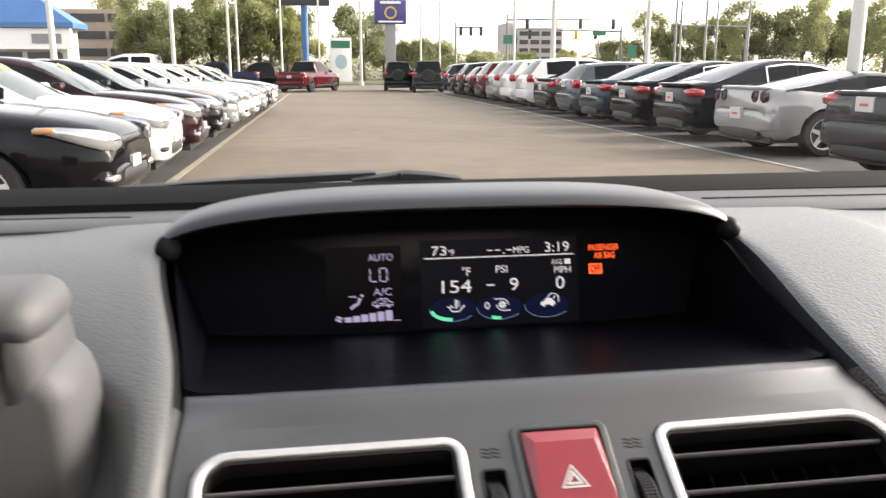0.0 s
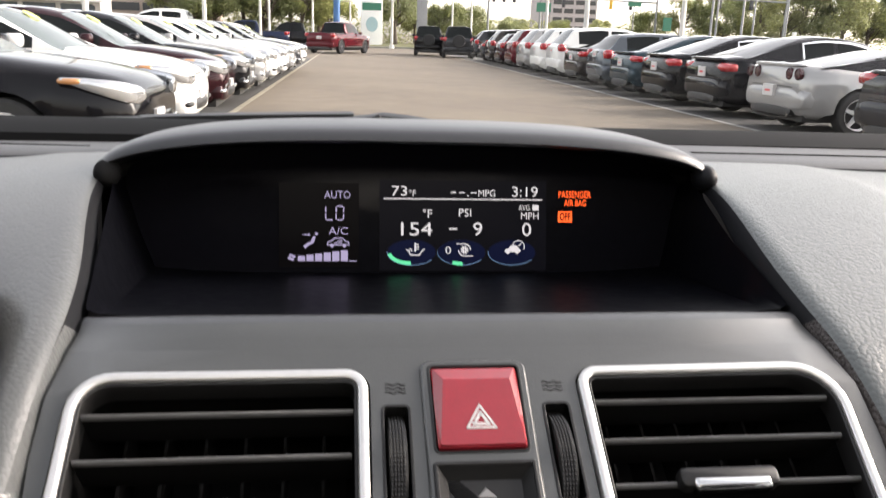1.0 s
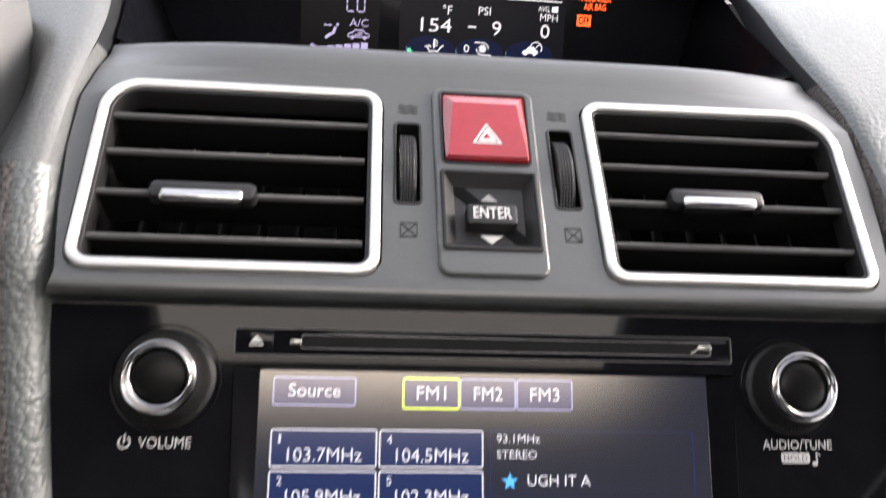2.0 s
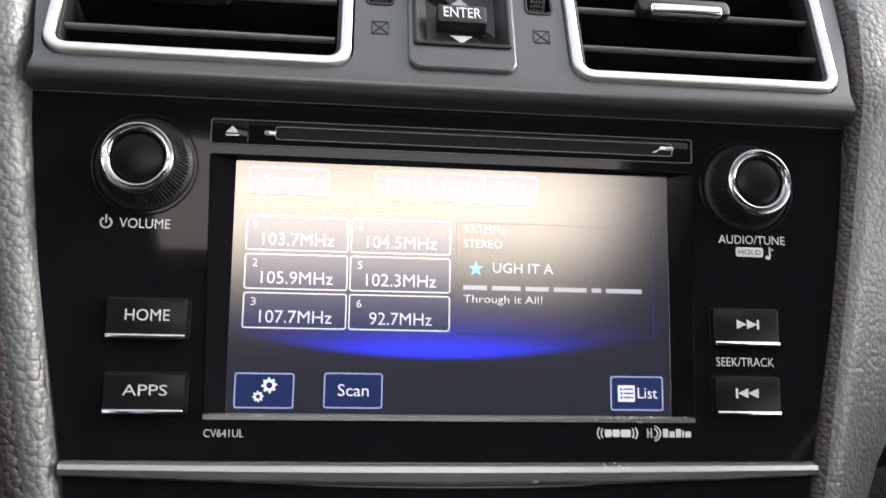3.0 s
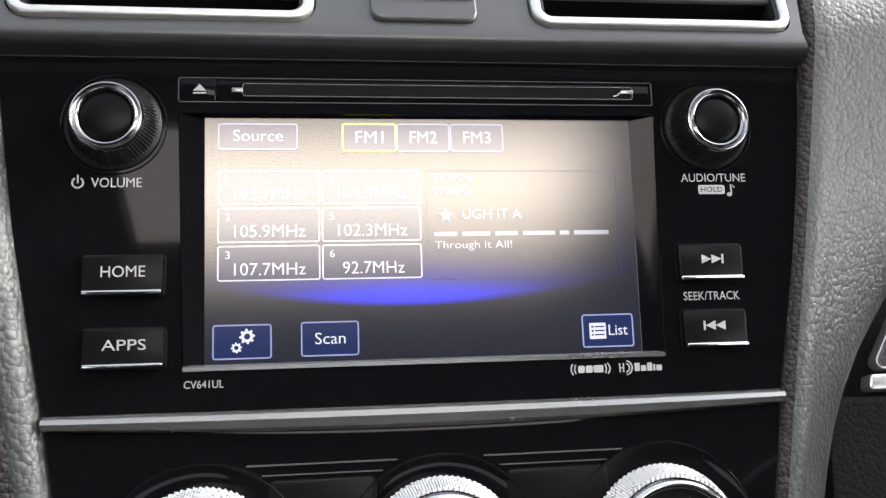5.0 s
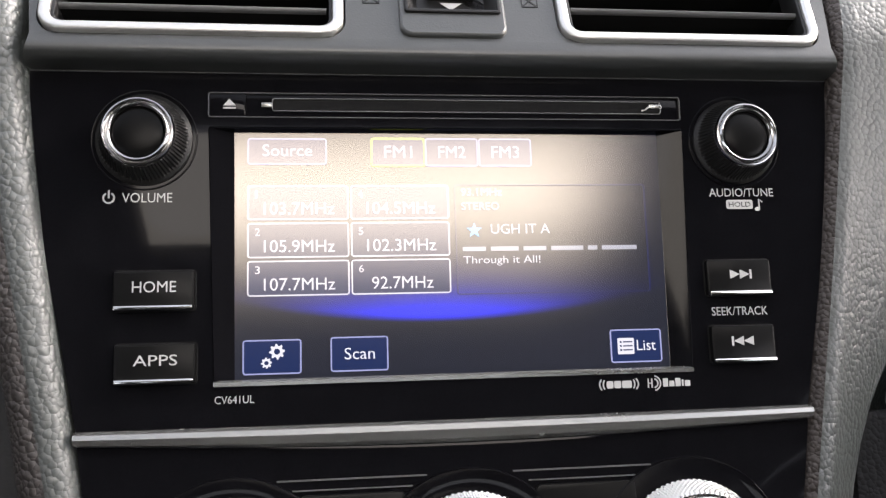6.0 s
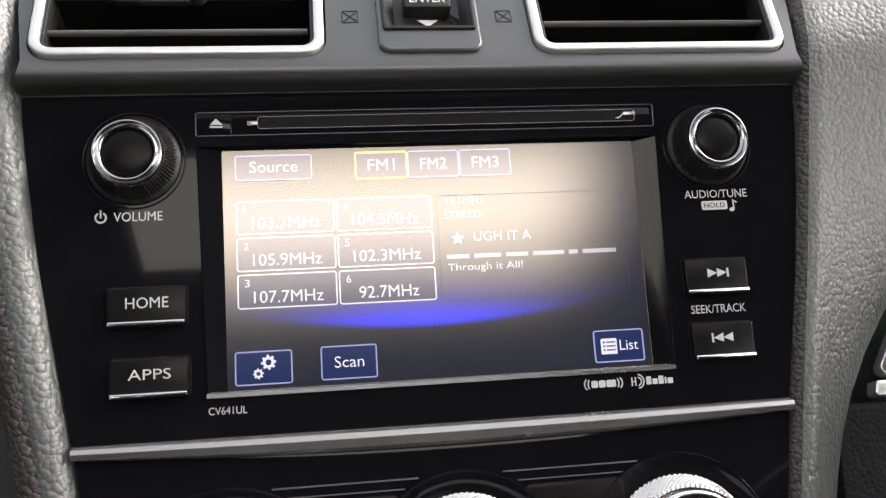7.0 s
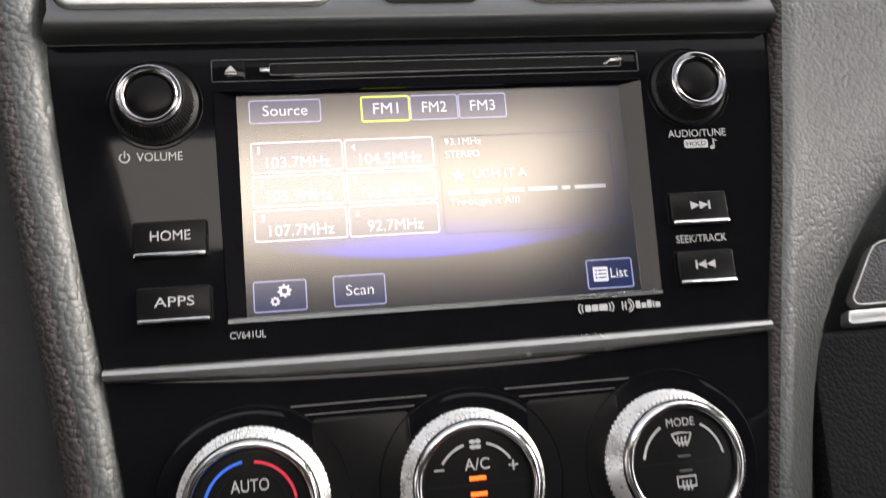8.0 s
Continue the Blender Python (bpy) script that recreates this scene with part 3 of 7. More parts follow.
loft(bm, rows, closed=False)
lin = bmesh.new()
loft(lin, [visor_row(0.333, -0.0075, 0.968, 0), visor_row(0.276, -0.0020, 0.972, 0), visor_row(0.2668, -0.0010, 0.980, 0)], closed=False)
part("visor_lining", lin, M_DEEP, display, "black lining under the visor", 50)
part("visor", bm, M_VISOR, display, "curved soft-touch visor with a rounded lip", 50)
for sx in (-1, 1):                                           # thick rounded ends of the lip
    bm = bmesh.new()
    loops = []
    for k in range(1, 12):
        a = math.pi * k / 12
        loops.append([Vector((sx * ((0.1640 if sx < 0 else 0.1590) + 0.0068 * math.sin(a) * math.cos(b)), 0.2755 + 0.0100 * math.sin(a) * math.sin(b), (0.1338 if sx < 0 else 0.1352) + 0.0074 * math.cos(a))) for b in np.linspace(0, 2 * math.pi, 20, endpoint=False)])
    loft(bm, loops, cap0=True, cap1=True)
    part("visor_end", bm, M_DEEP if sx < 0 else M_CHEEK, display, "rounded end of the lip", 60)
bm = bmesh.new()                                             # the tray below the lens, with its side walls
rows = []
for k in range(9):
    a = k / 8
    y, z = 0.1150 + 0.197 * a, 0.1105 - 0.0405 * a ** 0.85
    hw = 0.1345 + 0.018 * a
    ew, ey, ez = 0.1372 + 0.0300 * a, 0.1385 + 0.172 * a, 0.1065 + 0.0245 * min(a * 1.25, 1)
    row = []
    for s in np.linspace(-1, 1, 21):
        w = abs(s)
        back = 0.0215 * max(0.0, (hw * min(w / 0.8, 1.0) - 0.070) / 0.065) ** 2 * (1 - a) ** 2
        if w <= 0.8:
            f = w / 0.8
            row.append(Vector((math.copysign(hw * f * 0.985, s), y + back, z + 0.004 * a * f ** 4 - 0.25 * back)))
        else:
            f = (w - 0.8) / 0.2
            wall = ew - (0.0070 * min(a / 0.4, 1) if s > 0 else 0.0)
            row.append(Vector((math.copysign(hw * 0.985 * (1 - f) + wall * f, s), (y + back) * (1 - f) + ey * f, (z + 0.004 * a - 0.25 * back) * (1 - f ** 1.3) + ez * f ** 1.3)))
    rows.append(row)
loft(bm, rows, closed=False)
part("tray", bm, M_TRAY, display, "glossy black tray between console and lens", 50)
lens_loop = [(-0.164, -0.014), (0.164, -0.014)] + [(x, (lip_z(x) - 0.0045 - 0.081) / 0.9719) for x in np.linspace(0.1645, -0.1645, 31)]
# unseen backing plate, added to stop daylight leaking past the lens
part("housing", slab(rect(-0.180, 0.180, -0.020, 0.0490), -0.006, -0.020, DISP, 0.001), M_DEEP, display, "black backing added to stop light behind the lens", 0)
lens = part("lens", slab(lens_loop, 0.0, -0.004, DISP, 0.0002), M_LENS, display, "smoked plastic lens")
part("left_field", plate(rect(-0.080, -0.034, -0.006, 0.043), 0.0003, DISP), glow("display_field_black", (0.010, 0.009, 0.012), 0.08), lens, "faintly lit field", 0)
part("centre_field", plate(rect(-0.022, 0.078, -0.008, 0.0455), 0.0003, DISP), G_NAVY, lens, "faintly lit navy field", 0)
HD = 0.0006


def mm(*v):
    return [a / 1000 for a in v]


def word(name, text, x0, x1, y0, y1, material, parent, on=DISP, h=HD, bold=0.0):
    return part(name, letters(text, *mm(x0, x1, y0, y1), on, h, None, bold), material, parent, "", 0)


for text, x0, x1, y0, y1 in (("AUTO", -54.1, -38.9, 34.1, 38.4), ("A/C", -51.5, -40.3, 13.0, 17.4)):
    word("lit_word", text, x0, x1, y0, y1, G_LILAC, lens)
for text, x0, x1, y0, y1 in (("73", -14.9, -5.8, 36.0, 41.8), ("°F", -4.7, -0.6, 35.6, 39.5), ("MPG", 36.7, 46.9, 35.9, 40.0), ("3:19", 57.1, 72.8, 36.0, 42.2),
                             ("°F", 3.5, 9.1, 23.0, 28.4), ("PSI", 25.0, 32.4, 24.0, 28.6), ("AVG.", 61.1, 68.6, 28.0, 31.2), ("MPH", 62.6, 73.4, 22.6, 26.7),
                             ("154", -9.3, 9.2, 12.6, 20.4), ("9", 33.7, 39.1, 12.6, 20.6), ("0", 63.3, 68.9, 12.6, 20.5), ("0", 17.1, 20.4, 1.7, 6.2)):
    word("lit_word", text, x0, x1, y0, y1, G_WHITE, lens)
bm = bmesh.new()
for x in (19.9, 25.2, 32.3):
    ribbon([mm(x, 38.2), mm(x + 3.4, 38.2)], 0.0007, HD, 0.0004, DISP, bm)
plate(rect(*mm(30.0, 30.9, 35.8, 36.7)), HD, DISP, bm)
part("lit_dashes", bm, G_WHITE, lens, "", 0)
part("lit_minus", ribbon([mm(19.1, 16.7), mm(24.0, 16.7)], 0.0009, HD, 0.0004, DISP), G_WHITE, lens, "", 0)
part("lit_line", ribbon([mm(-19.5, 34.3), mm(75.6, 34.3)], 0.0007, HD, 0.0004, DISP), G_WHITE, lens, "", 0)
bm = plate(rect(*mm(69.6, 73.4, 28.0, 31.3)), HD, DISP)
part("lit_badge", bm, G_WHITE, lens, "", 0)
bm = bmesh.new()                                             # seven-segment letters L and O
for ox, segs in ((-53.2, "abc"), (-47.2, "abdefg")):
    for q in segs:
        x0, y0, x1, y1 = {"a": (0, 22, 0, 25.2), "b": (0, 26.0, 0, 29.2), "c": (0.5, 21.6, 4.0, 21.6), "d": (4.3, 22, 4.3, 25.2), "e": (4.3, 26.0, 4.3, 29.2), "f": (0.5, 29.6, 3.8, 29.6), "g": (0.5, 21.6, 3.8, 21.6)}[q]
        ribbon([mm(ox + x0, y0), mm(ox + x1, y1)], 0.0008, HD, 0.0004, DISP, bm)
part("lit_segments", bm, G_LILAC, lens, "", 0)
bm = bmesh.new()                                             # seated-figure air flow sign
ribbon([mm(-65.5, 5.5), mm(-63.0, 7.6), mm(-61.0, 8.4), mm(-59.6, 12.0)], 0.0017, HD, 0.0004, DISP, bm)
plate(arc(-0.0585, 0.0134, 0.0009, 0.0009, 0, 345, 10), HD, DISP, bm)
ribbon([mm(-66.5, 12.9), mm(-63.0, 12.9)], 0.0006, HD, 0.0004, DISP, bm)
plate([mm(-63.4, 12.0), mm(-61.6, 12.9), mm(-63.4, 13.8)], HD, DISP, bm)
part("airflow_sign", bm, G_LILAC, lens, "", 0)
bm = bmesh.new()                                             # recirculation sign: a car outline with an arrow
ribbon([mm(*p) for p in ((-52.3, 7.0), (-52.0, 8.6), (-49.8, 9.2), (-48.2, 11.0), (-43.4, 11.0), (-41.8, 9.2), (-39.8, 8.6), (-39.6, 7.0), (-52.3, 7.0))], 0.0007, HD, 0.0004, DISP, bm)
ribbon([mm(-48.3, 8.2), mm(-44.0, 8.2), mm(-43.6, 9.4), mm(-46.6, 9.6)], 0.0006, HD, 0.0004, DISP, bm)
for x in (-49.6, -42.4):
    plate(arc(x / 1000, 0.0066, 0.0011, 0.0011, 0, 345, 10), HD, DISP, bm)
part("recirculation_sign", bm, G_LILAC, lens, "", 0)
bm = bmesh.new()
for k in range(4):
    a = k * 90 + 20
    plate(arc(-0.0727 + 0.0013 * math.cos(radians(a)), -0.0003 + 0.0013 * math.sin(radians(a)), 0.0011, 0.0008, a, a + 330, 8), HD, DISP, bm)
part("fan_sign", bm, G_LILAC, lens, "", 0)
for k in range(6):
    x = -69.2 + 4.95 * k
    part("fan_level_bar", plate(rect(*mm(x, x + 4.1, -2.5, 0.6 + 0.65 * k)), HD, DISP), G_LILAC, lens, "", 0)
part("lit_line", ribbon([mm(-39.6, -2.4), mm(-35.3, -2.4)], 0.0005, HD, 0.0004, DISP), G_LILAC, lens, "", 0)
G_ELL = glow("display_gauge_blue", (0.006, 0.010, 0.040), 0.36)
G_ARC = glow("display_gauge_rim", (0.16, 0.30, 0.50), 0.4)
for cx in (-3.0, 26.8, 57.2):
    part("gauge_field", plate(arc(cx / 1000, 0.0027, 0.0144, 0.0075, 0, 350, 30), 0.0004, DISP), G_ELL, lens, "", 0)
    part("gauge_rim", ribbon(arc(cx / 1000, 0.0027, 0.0144, 0.0075, 175, 325, 26), 0.0004, HD, 0.0004, DISP), G_ARC, lens, "", 0)
part("gauge_bar", ribbon(arc(-0.0030, 0.0027, 0.0132, 0.0064, 186, 268, 16), 0.0021, HD + 0.0002, 0.0005, DISP), G_GREEN, lens, "green gauge bar", 0)
part("gauge_bar", ribbon(arc(0.0268, 0.0027, 0.0132, 0.0066, 246, 272, 8), 0.0021, HD + 0.0002, 0.0005, DISP), G_GREEN, lens, "green gauge bar", 0)
bm = bmesh.new()                                             # oil can with thermometer
ribbon([mm(*p) for p in ((-6.3, 4.2), (-4.6, 3.6), (-3.8, 1.2), (1.4, 1.2), (3.8, 4.4), (4.8, 4.6))], 0.0008, HD, 0.0005, DISP, bm)
ribbon([mm(-4.8, 3.4), mm(-3.6, 4.8), mm(-2.6, 3.4)], 0.0007, HD, 0.0005, DISP, bm)
ribbon([mm(-0.9, 3.0), mm(-0.9, 8.4)], 0.0009, HD, 0.0005, DISP, bm)
for y in (4.6, 6.0, 7.4):
    ribbon([mm(-0.9, y), mm(1.3, y)], 0.0006, HD, 0.0005, DISP, bm)
part("oil_temperature_sign", bm, G_WHITE, lens, "", 0)
bm = bmesh.new()                                             # turbocharger
for k in range(8):
    a = radians(45 * k)
    ribbon([(0.0285 + 0.0006 * math.cos(a), 0.0042 + 0.0006 * math.sin(a)), (0.0285 + 0.0024 * math.cos(a + 0.5), 0.0042 + 0.0024 * math.sin(a + 0.5))], 0.0009, HD, 0.0005, DISP, bm)
ribbon([(0.0236, 0.0078)] + arc(0.0285, 0.0042, 0.0036, 0.0036, 90, 0, 8), 0.0006, HD, 0.0005, DISP, bm)
ribbon([(0.0338, 0.0006)] + arc(0.0285, 0.0042, 0.0036, 0.0036, 270, 180, 8), 0.0006, HD, 0.0005, DISP, bm)
part("turbo_sign", bm, G_WHITE, lens, "", 0)
bm = bmesh.new()                                             # car before a dial
plate([mm(*p) for p in ((52.8, 3.0), (53.2, 4.6), (55.2, 5.2), (56.6, 7.0), (60.0, 7.0), (61.4, 5.2), (62.4, 4.6), (62.4, 3.0))], HD, DISP, bm)
for x in (54.8, 60.4):
    plate(arc(x / 1000, 0.0029, 0.0011, 0.0011, 0, 345, 10), HD, DISP, bm)
ribbon(arc(0.0612, 0.0063, 0.0036, 0.0036, -30, 175, 16), 0.0006, HD, 0.0005, DISP, bm)
ribbon([mm(61.2, 6.6), mm(63.0, 8.6)], 0.0006, HD, 0.0005, DISP, bm)
part("trip_sign", bm, G_WHITE, lens, "", 0)
word("warning_word", "PASSENGER", 85.6, 105.6, 35.8, 39.8, G_ORANGE, lens, bold=0.008)
word("warning_word", "AIR BAG", 89.0, 102.7, 30.7, 34.7, G_ORANGE, lens, bold=0.008)
part("warning_box", plate(rect(*mm(85.3, 94.0, 21.0, 27.6)), HD, DISP), G_ORANGE, lens, "lit orange box", 0)
part("warning_word", letters("OFF", *mm(86.3, 93.0, 22.0, 26.8), DISP, HD + 0.0002, None, 0.03), M_LENS, lens, "dark cut-out word", 0)

# ---------------------------------------------------------------- centre console face with the vents
console = thing("console_face", "gunmetal grey centre console face around the vents", "console", (0, 0, 0.066))
vent_out = {-1: [(-0.1264, -0.0020), (-0.0350, -0.0020), (-0.0350, 0.0738), (-0.1284, 0.0738)], 1: [(0.0350, -0.0020), (0.1242, -0.0018), (0.1298, 0.0742), (0.0350, 0.0735)]}
VENT_R = {-1: [0.008, 0.0075, 0.0075, 0.013], 1: [0.007, 0.007, 0.017, 0.007]}
SLATS = {-1: (0.0597, 0.0443, 0.0279, 0.0112), 1: (0.0612, 0.0468, 0.0312, 0.0141)}
plate_loop = round_poly([(-0.0172, -0.0012), (0.0172, -0.0012), (0.0180, 0.0770), (-0.0180, 0.0770)], 0.004, 4)
wheel_slot = {s: round_poly(rect(s * 0.0263 - 0.0042, s * 0.0263 + 0.0042, 0.0262, 0.0602), 0.0015, 3) for s in (-1, 1)}
holes = [round_poly(vent_out[s], VENT_R[s], 6) for s in (-1, 1)] + [plate_loop, wheel_slot[-1], wheel_slot[1]]
face_loop = [(-0.1280, -0.0022), (0.1280, -0.0022), (0.1318, 0.020), (0.1345, 0.045), (0.1348, 0.066)] + [(x, 0.083) for x in np.linspace(0.1350, -0.1350, 33)] + [(-0.1348, 0.066), (-0.1345, 0.045), (-0.1318, 0.020)]


def bend(bm):
    """Lets the face fall back at its two upper corners."""
    for v in bm.verts:
        k = max(0.0, (abs(v.co.x) - 0.070) / 0.065) ** 2 * max(0.0, min((v.co.z - 0.134) / 0.016, 1.0))
        v.co += Vector((0.0, 0.0170, 0.0045)) * k
    return bm


holes = [shrink(h, -0.0007 if k < 2 else 0.0004) for k, h in enumerate(holes)]
part("vent_panel", bend(sheet(face_loop, holes, 0.0, -0.004, VENT)), M_BEZEL, console, "", 30)
bm = bmesh.new()                                             # lower edge that rolls under to the radio
xs = np.linspace(-1, 1, 25)
loft(bm, [[VENT(x * 0.1280, -0.0022, 0.0) for x in xs]] + [[Vector((x * hw, d, v)) for x in xs] for hw, d, v in
     ((0.1283, -0.0112, 0.0614), (0.1287, -0.0114, 0.0598), (0.1290, -0.0112, 0.0588), (0.1294, -0.0104, 0.0579), (0.1301, -0.0087, 0.0571), (0.1308, -0.0058, 0.0567), (0.1315, -0.0028, 0.0565), (0.1318, 0.0, 0.0564), (0.1318, 0.004, 0.0563))], closed=False)
part("lower_lip", bm, M_BEZEL, console, "", 75)
bm = bmesh.new()
xs = np.linspace(-0.1350, 0.1350, 25)
roll = [world_to_console((0, *q)) for q in ((0.1035, 0.1072), (0.1068, 0.1092), (0.1100, 0.1105), (0.1133, 0.1111), (0.1165, 0.1109), (0.1195, 0.1101), (0.1220, 0.1085), (0.1235, 0.1060))]
edge_rows = [[VENT(x, 0.083, 0.0) for x in xs]] + [[Vector((x * (1 + 0.002 * k), q.y, q.z)) for x in xs] for k, q in enumerate(roll)]
loft(bm, edge_rows[:4], closed=False)
part("upper_edge", bend(bm), M_BEZEL, console, "", 60)
bm = bmesh.new()
loft(bm, edge_rows[3:], closed=False)
part("rolled_edge", bend(bm), M_VISOR, console, "dark edge that rolls over to the display", 60)
for s in (-1, 1):
    bm = bmesh.new()                                         # three wavy air signs
    for k in range(3):
        ribbon([(s * 0.0262 + (i - 6) * 0.00055, 0.0668 - 0.0015 + 0.0015 * k + 0.00035 * math.sin(i * 1.05)) for i in range(13)], 0.00055, 0.0002, 0.0, VENT, bm)
    part("airflow_mark", bm, M_MARK, console, "dark printed wavy lines", 0)
    bm = ribbon([(s * 0.0262 + a * 0.0026, 0.0158 + b * 0.0026) for a, b in ((-1, -1), (1, -1), (1, 1), (-1, 1), (-1, -1))], 0.0005, 0.0002, 0.0, VENT)
    for a in (-1, 1):
        ribbon([(s * 0.0262 - 0.0022, 0.0158 - a * 0.0022), (s * 0.0262 + 0.0022, 0.0158 + a * 0.0022)], 0.0005, 0.0002, 0.0, VENT, bm)
    part("closed_vent_mark", bm, M_MARK, console, "dark printed crossed square", 0)


M_WHEEL = mat("ribbed_rubber", 0.012, 0.38, vary=0.2, scale=200, bump=0.2, bump_scale=1200, bump_dist=0.0003, spec=0.5)
# slat and duct plastic made near black, the vent's inner shade painted in
M_VANE = mat("blackened_vane_plastic", 0.006, 0.6, vary=0.1, scale=100, spec=0.05)


def air_vent(s, label):
    out = round_poly(vent_out[s], VENT_R[s], 6)
    inn = shrink(out, 0.0035)
    t = thing("air_vent", label, "air vent", tuple(VENT(s * 0.081, 0.036)), group="centre air vents")
    part("bezel", hoop(out, inn, 0.0022, -0.006, VENT, 0.0011, 0.0004), M_SILVER, t, "satin silver rounded bezel", 50)
    part("inner_rim", hoop(shrink(out, 0.0031), shrink(out, 0.0046), 0.0006, -0.006, VENT, 0.0003, -0.008), M_BLACK, t, "black inner rim", 50)
    box_loop = shrink(out, 0.0030)
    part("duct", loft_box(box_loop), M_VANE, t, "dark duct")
    xa, xb = sorted((s * 0.0398, s * (0.1232 if s < 0 else 0.1225)))
    for k, y in enumerate(SLATS[s]):
        bm = bmesh.new()
        tip = 0.0 if k < 1 else 0.0006
        loft(bm, [[VENT(x, y + a * 0.5, b) for a, b in ((-0.0008, -0.0165), (-0.0013, -0.0036), (-0.0008, -0.0022), (0.0, -0.0018), (0.0008, -0.0022), (0.0013, -0.0036), (0.0008, -0.0165))]
                  for x in np.linspace(xa + tip, xb - tip, 6)], cap0=True, cap1=True)
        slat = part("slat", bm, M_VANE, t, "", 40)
        bm = bmesh.new()
        loft(bm, [[VENT(x, y + a, b) for a, b in ((-0.0008, -0.0028), (-0.0009, -0.0018), (-0.0005, -0.0011), (0.0, -0.0009), (0.0005, -0.0011), (0.0009, -0.0018), (0.0008, -0.0028))]
                  for x in np.linspace(xa + tip, xb - tip, 6)], cap0=True, cap1=True)
        part("slat_edge", bm, M_SLAT, slat, "rounded front edge, lightened as if lit", 40)
    for k in range(6):
        x = xa + (xb - xa) * (k + 0.75) / 6.5
        bm = bmesh.new()
        loft(bm, [[VENT(x + a, y, b) for a, b in ((-0.0005, -0.040), (-0.0005, -0.0215), (0.0005, -0.0215), (0.0005, -0.040))] for y in (0.004, 0.068)], cap0=True, cap1=True)
        part("vane", bm, M_VANE, t, "", 0)
    cx, y = (-0.0898, 0.0256) if s < 0 else (0.0764, 0.0306)
    grip = slab(round_poly(rect(cx - 0.0162, cx + 0.0162, y - 0.0024, y + 0.0042), 0.0022, 4), 0.0030, -0.0015, VENT, 0.0014)
    tab = part("slider", grip, M_BLACK, t, "black slider on a slat")
    part("slider_bar", slab(round_poly(rect(cx - 0.0126, cx + 0.0126, y - 0.0040, y + 0.0002), 0.0014, 4), 0.0046, -0.0005, VENT, 0.0014), M_CHROME, tab, "chrome bar", 50)
    return t


def loft_box(loop):
    bm = bmesh.new()
    loft(bm, [[VENT(*p, -0.004) for p in loop], [VENT(*p, -0.030) for p in loop], [VENT(*p, -0.045) for p in shrink(loop, 0.004)]], cap1=True)
    return bm


air_vent(-1, "driver side air vent with satin silver bezel and dark slats")
air_vent(1, "passenger side air vent with satin silver bezel and dark slats")

for s in (-1, 1):
    t = thing("vent_thumbwheel", "ribbed black thumbwheel in a slot beside a vent", "thumbwheel", tuple(VENT(s * 0.0263, 0.043)), group="vent thumbwheels")
    bm = bmesh.new()
    n, rr = 180, 0.0205
    prof = [(-0.0029, 0.955), (-0.0026, 0.985)]
    for k in range(5):                                       # five fine tracks round the wheel
        prof += [(-0.0024 + 0.00096 * k, 1.0), (-0.0019 + 0.00096 * k, 1.0), (-0.00166 + 0.00096 * k, 0.986)]
    prof += [(0.0026, 0.985), (0.0029, 0.955)]
    loops = []
    for w, k in prof:
        tooth = 0.00016 if k == 1.0 else 0.0
        loops.append([VENT(s * 0.0263 + w, 0.0432 + (rr * k + (tooth if i % 2 else -tooth)) * math.sin(2 * math.pi * i / n), -0.0176 + (rr * k + (tooth if i % 2 else -tooth)) * math.cos(2 * math.pi * i / n)) for i in range(n)])
    loft(bm, loops, cap0=True, cap1=True)
    part("wheel", bm, M_WHEEL, t, "", 25)
    part("slot_rim", hoop(shrink(wheel_slot[s], -0.0006), shrink(wheel_slot[s], 0.0004), 0.0004, -0.002, VENT, 0.0002, -0.012), M_BLACK, t, "", 40)

# hazard switch and menu switch on their raised plate
switches = thing("switch_plate", "raised grey plate that holds two dashboard switches", "switch plate", tuple(VENT(0, 0.036)))
haz_loop = round_poly([(-0.0153, 0.0420), (0.0153, 0.0420), (0.0157, 0.0748), (-0.0157, 0.0748)], 0.0022, 3)
ent_loop = round_poly([(-0.0157, 0.0078), (0.0157, 0.0078), (0.0160, 0.0392), (-0.0160, 0.0392)], 0.0012, 3)
part("plate", sheet(shrink(plate_loop, 0.0009), [haz_loop, ent_loop], 0.0016, -0.003, VENT), M_BEZEL, switches, "", 30)
bm = bmesh.new()
lp = plate_loop
loft(bm, [[VENT(*p, -0.003) for p in lp], [VENT(*p, 0.0006) for p in lp], [VENT(*p, 0.0013) for p in shrink(lp, 0.0004)], [VENT(*p, 0.0016) for p in shrink(lp, 0.0009)]])
part("plate_edge", bm, M_BEZEL, switches, "", 50)
part("hazard_rim", hoop(haz_loop, shrink(haz_loop, 0.0010), 0.0020, -0.006, VENT, 0.0003), M_BLACK, switches, "", 40)
hazard = thing("hazard_switch", "red hazard warning switch with a white double triangle", "switch", tuple(VENT(0, 0.058)))
bm = bmesh.new()
base = shrink(haz_loop, 0.0013)
rise = lambda y: 0.0012 + 0.0018 * (0.0748 - y) / 0.033
face = lambda y: rise(y) + 0.0010 + 0.0026 * (y - 0.042) / 0.033
inset = [(p[0] * (0.955 - 0.20 * (p[1] - 0.042) / 0.033), 0.0438 + (p[1] - 0.0433) * 0.77) for p in base]
loft(bm, [[VENT(*p, -0.006) for p in base], [VENT(*p, rise(p[1])) for p in base], [VENT(*p, rise(p[1]) + 0.0005) for p in shrink(base, 0.0005)],
          [VENT(*q, face(p[1])) for p, q in zip(base, inset)]], cap0=True, cap1=True)
part("button", bm, M_RED, hazard, "", 18)
tri_on = lambda x, y, h=0.0: VENT(x, y, face(0.0433 + (y - 0.0438) / 0.77) + h)
bm = bmesh.new()
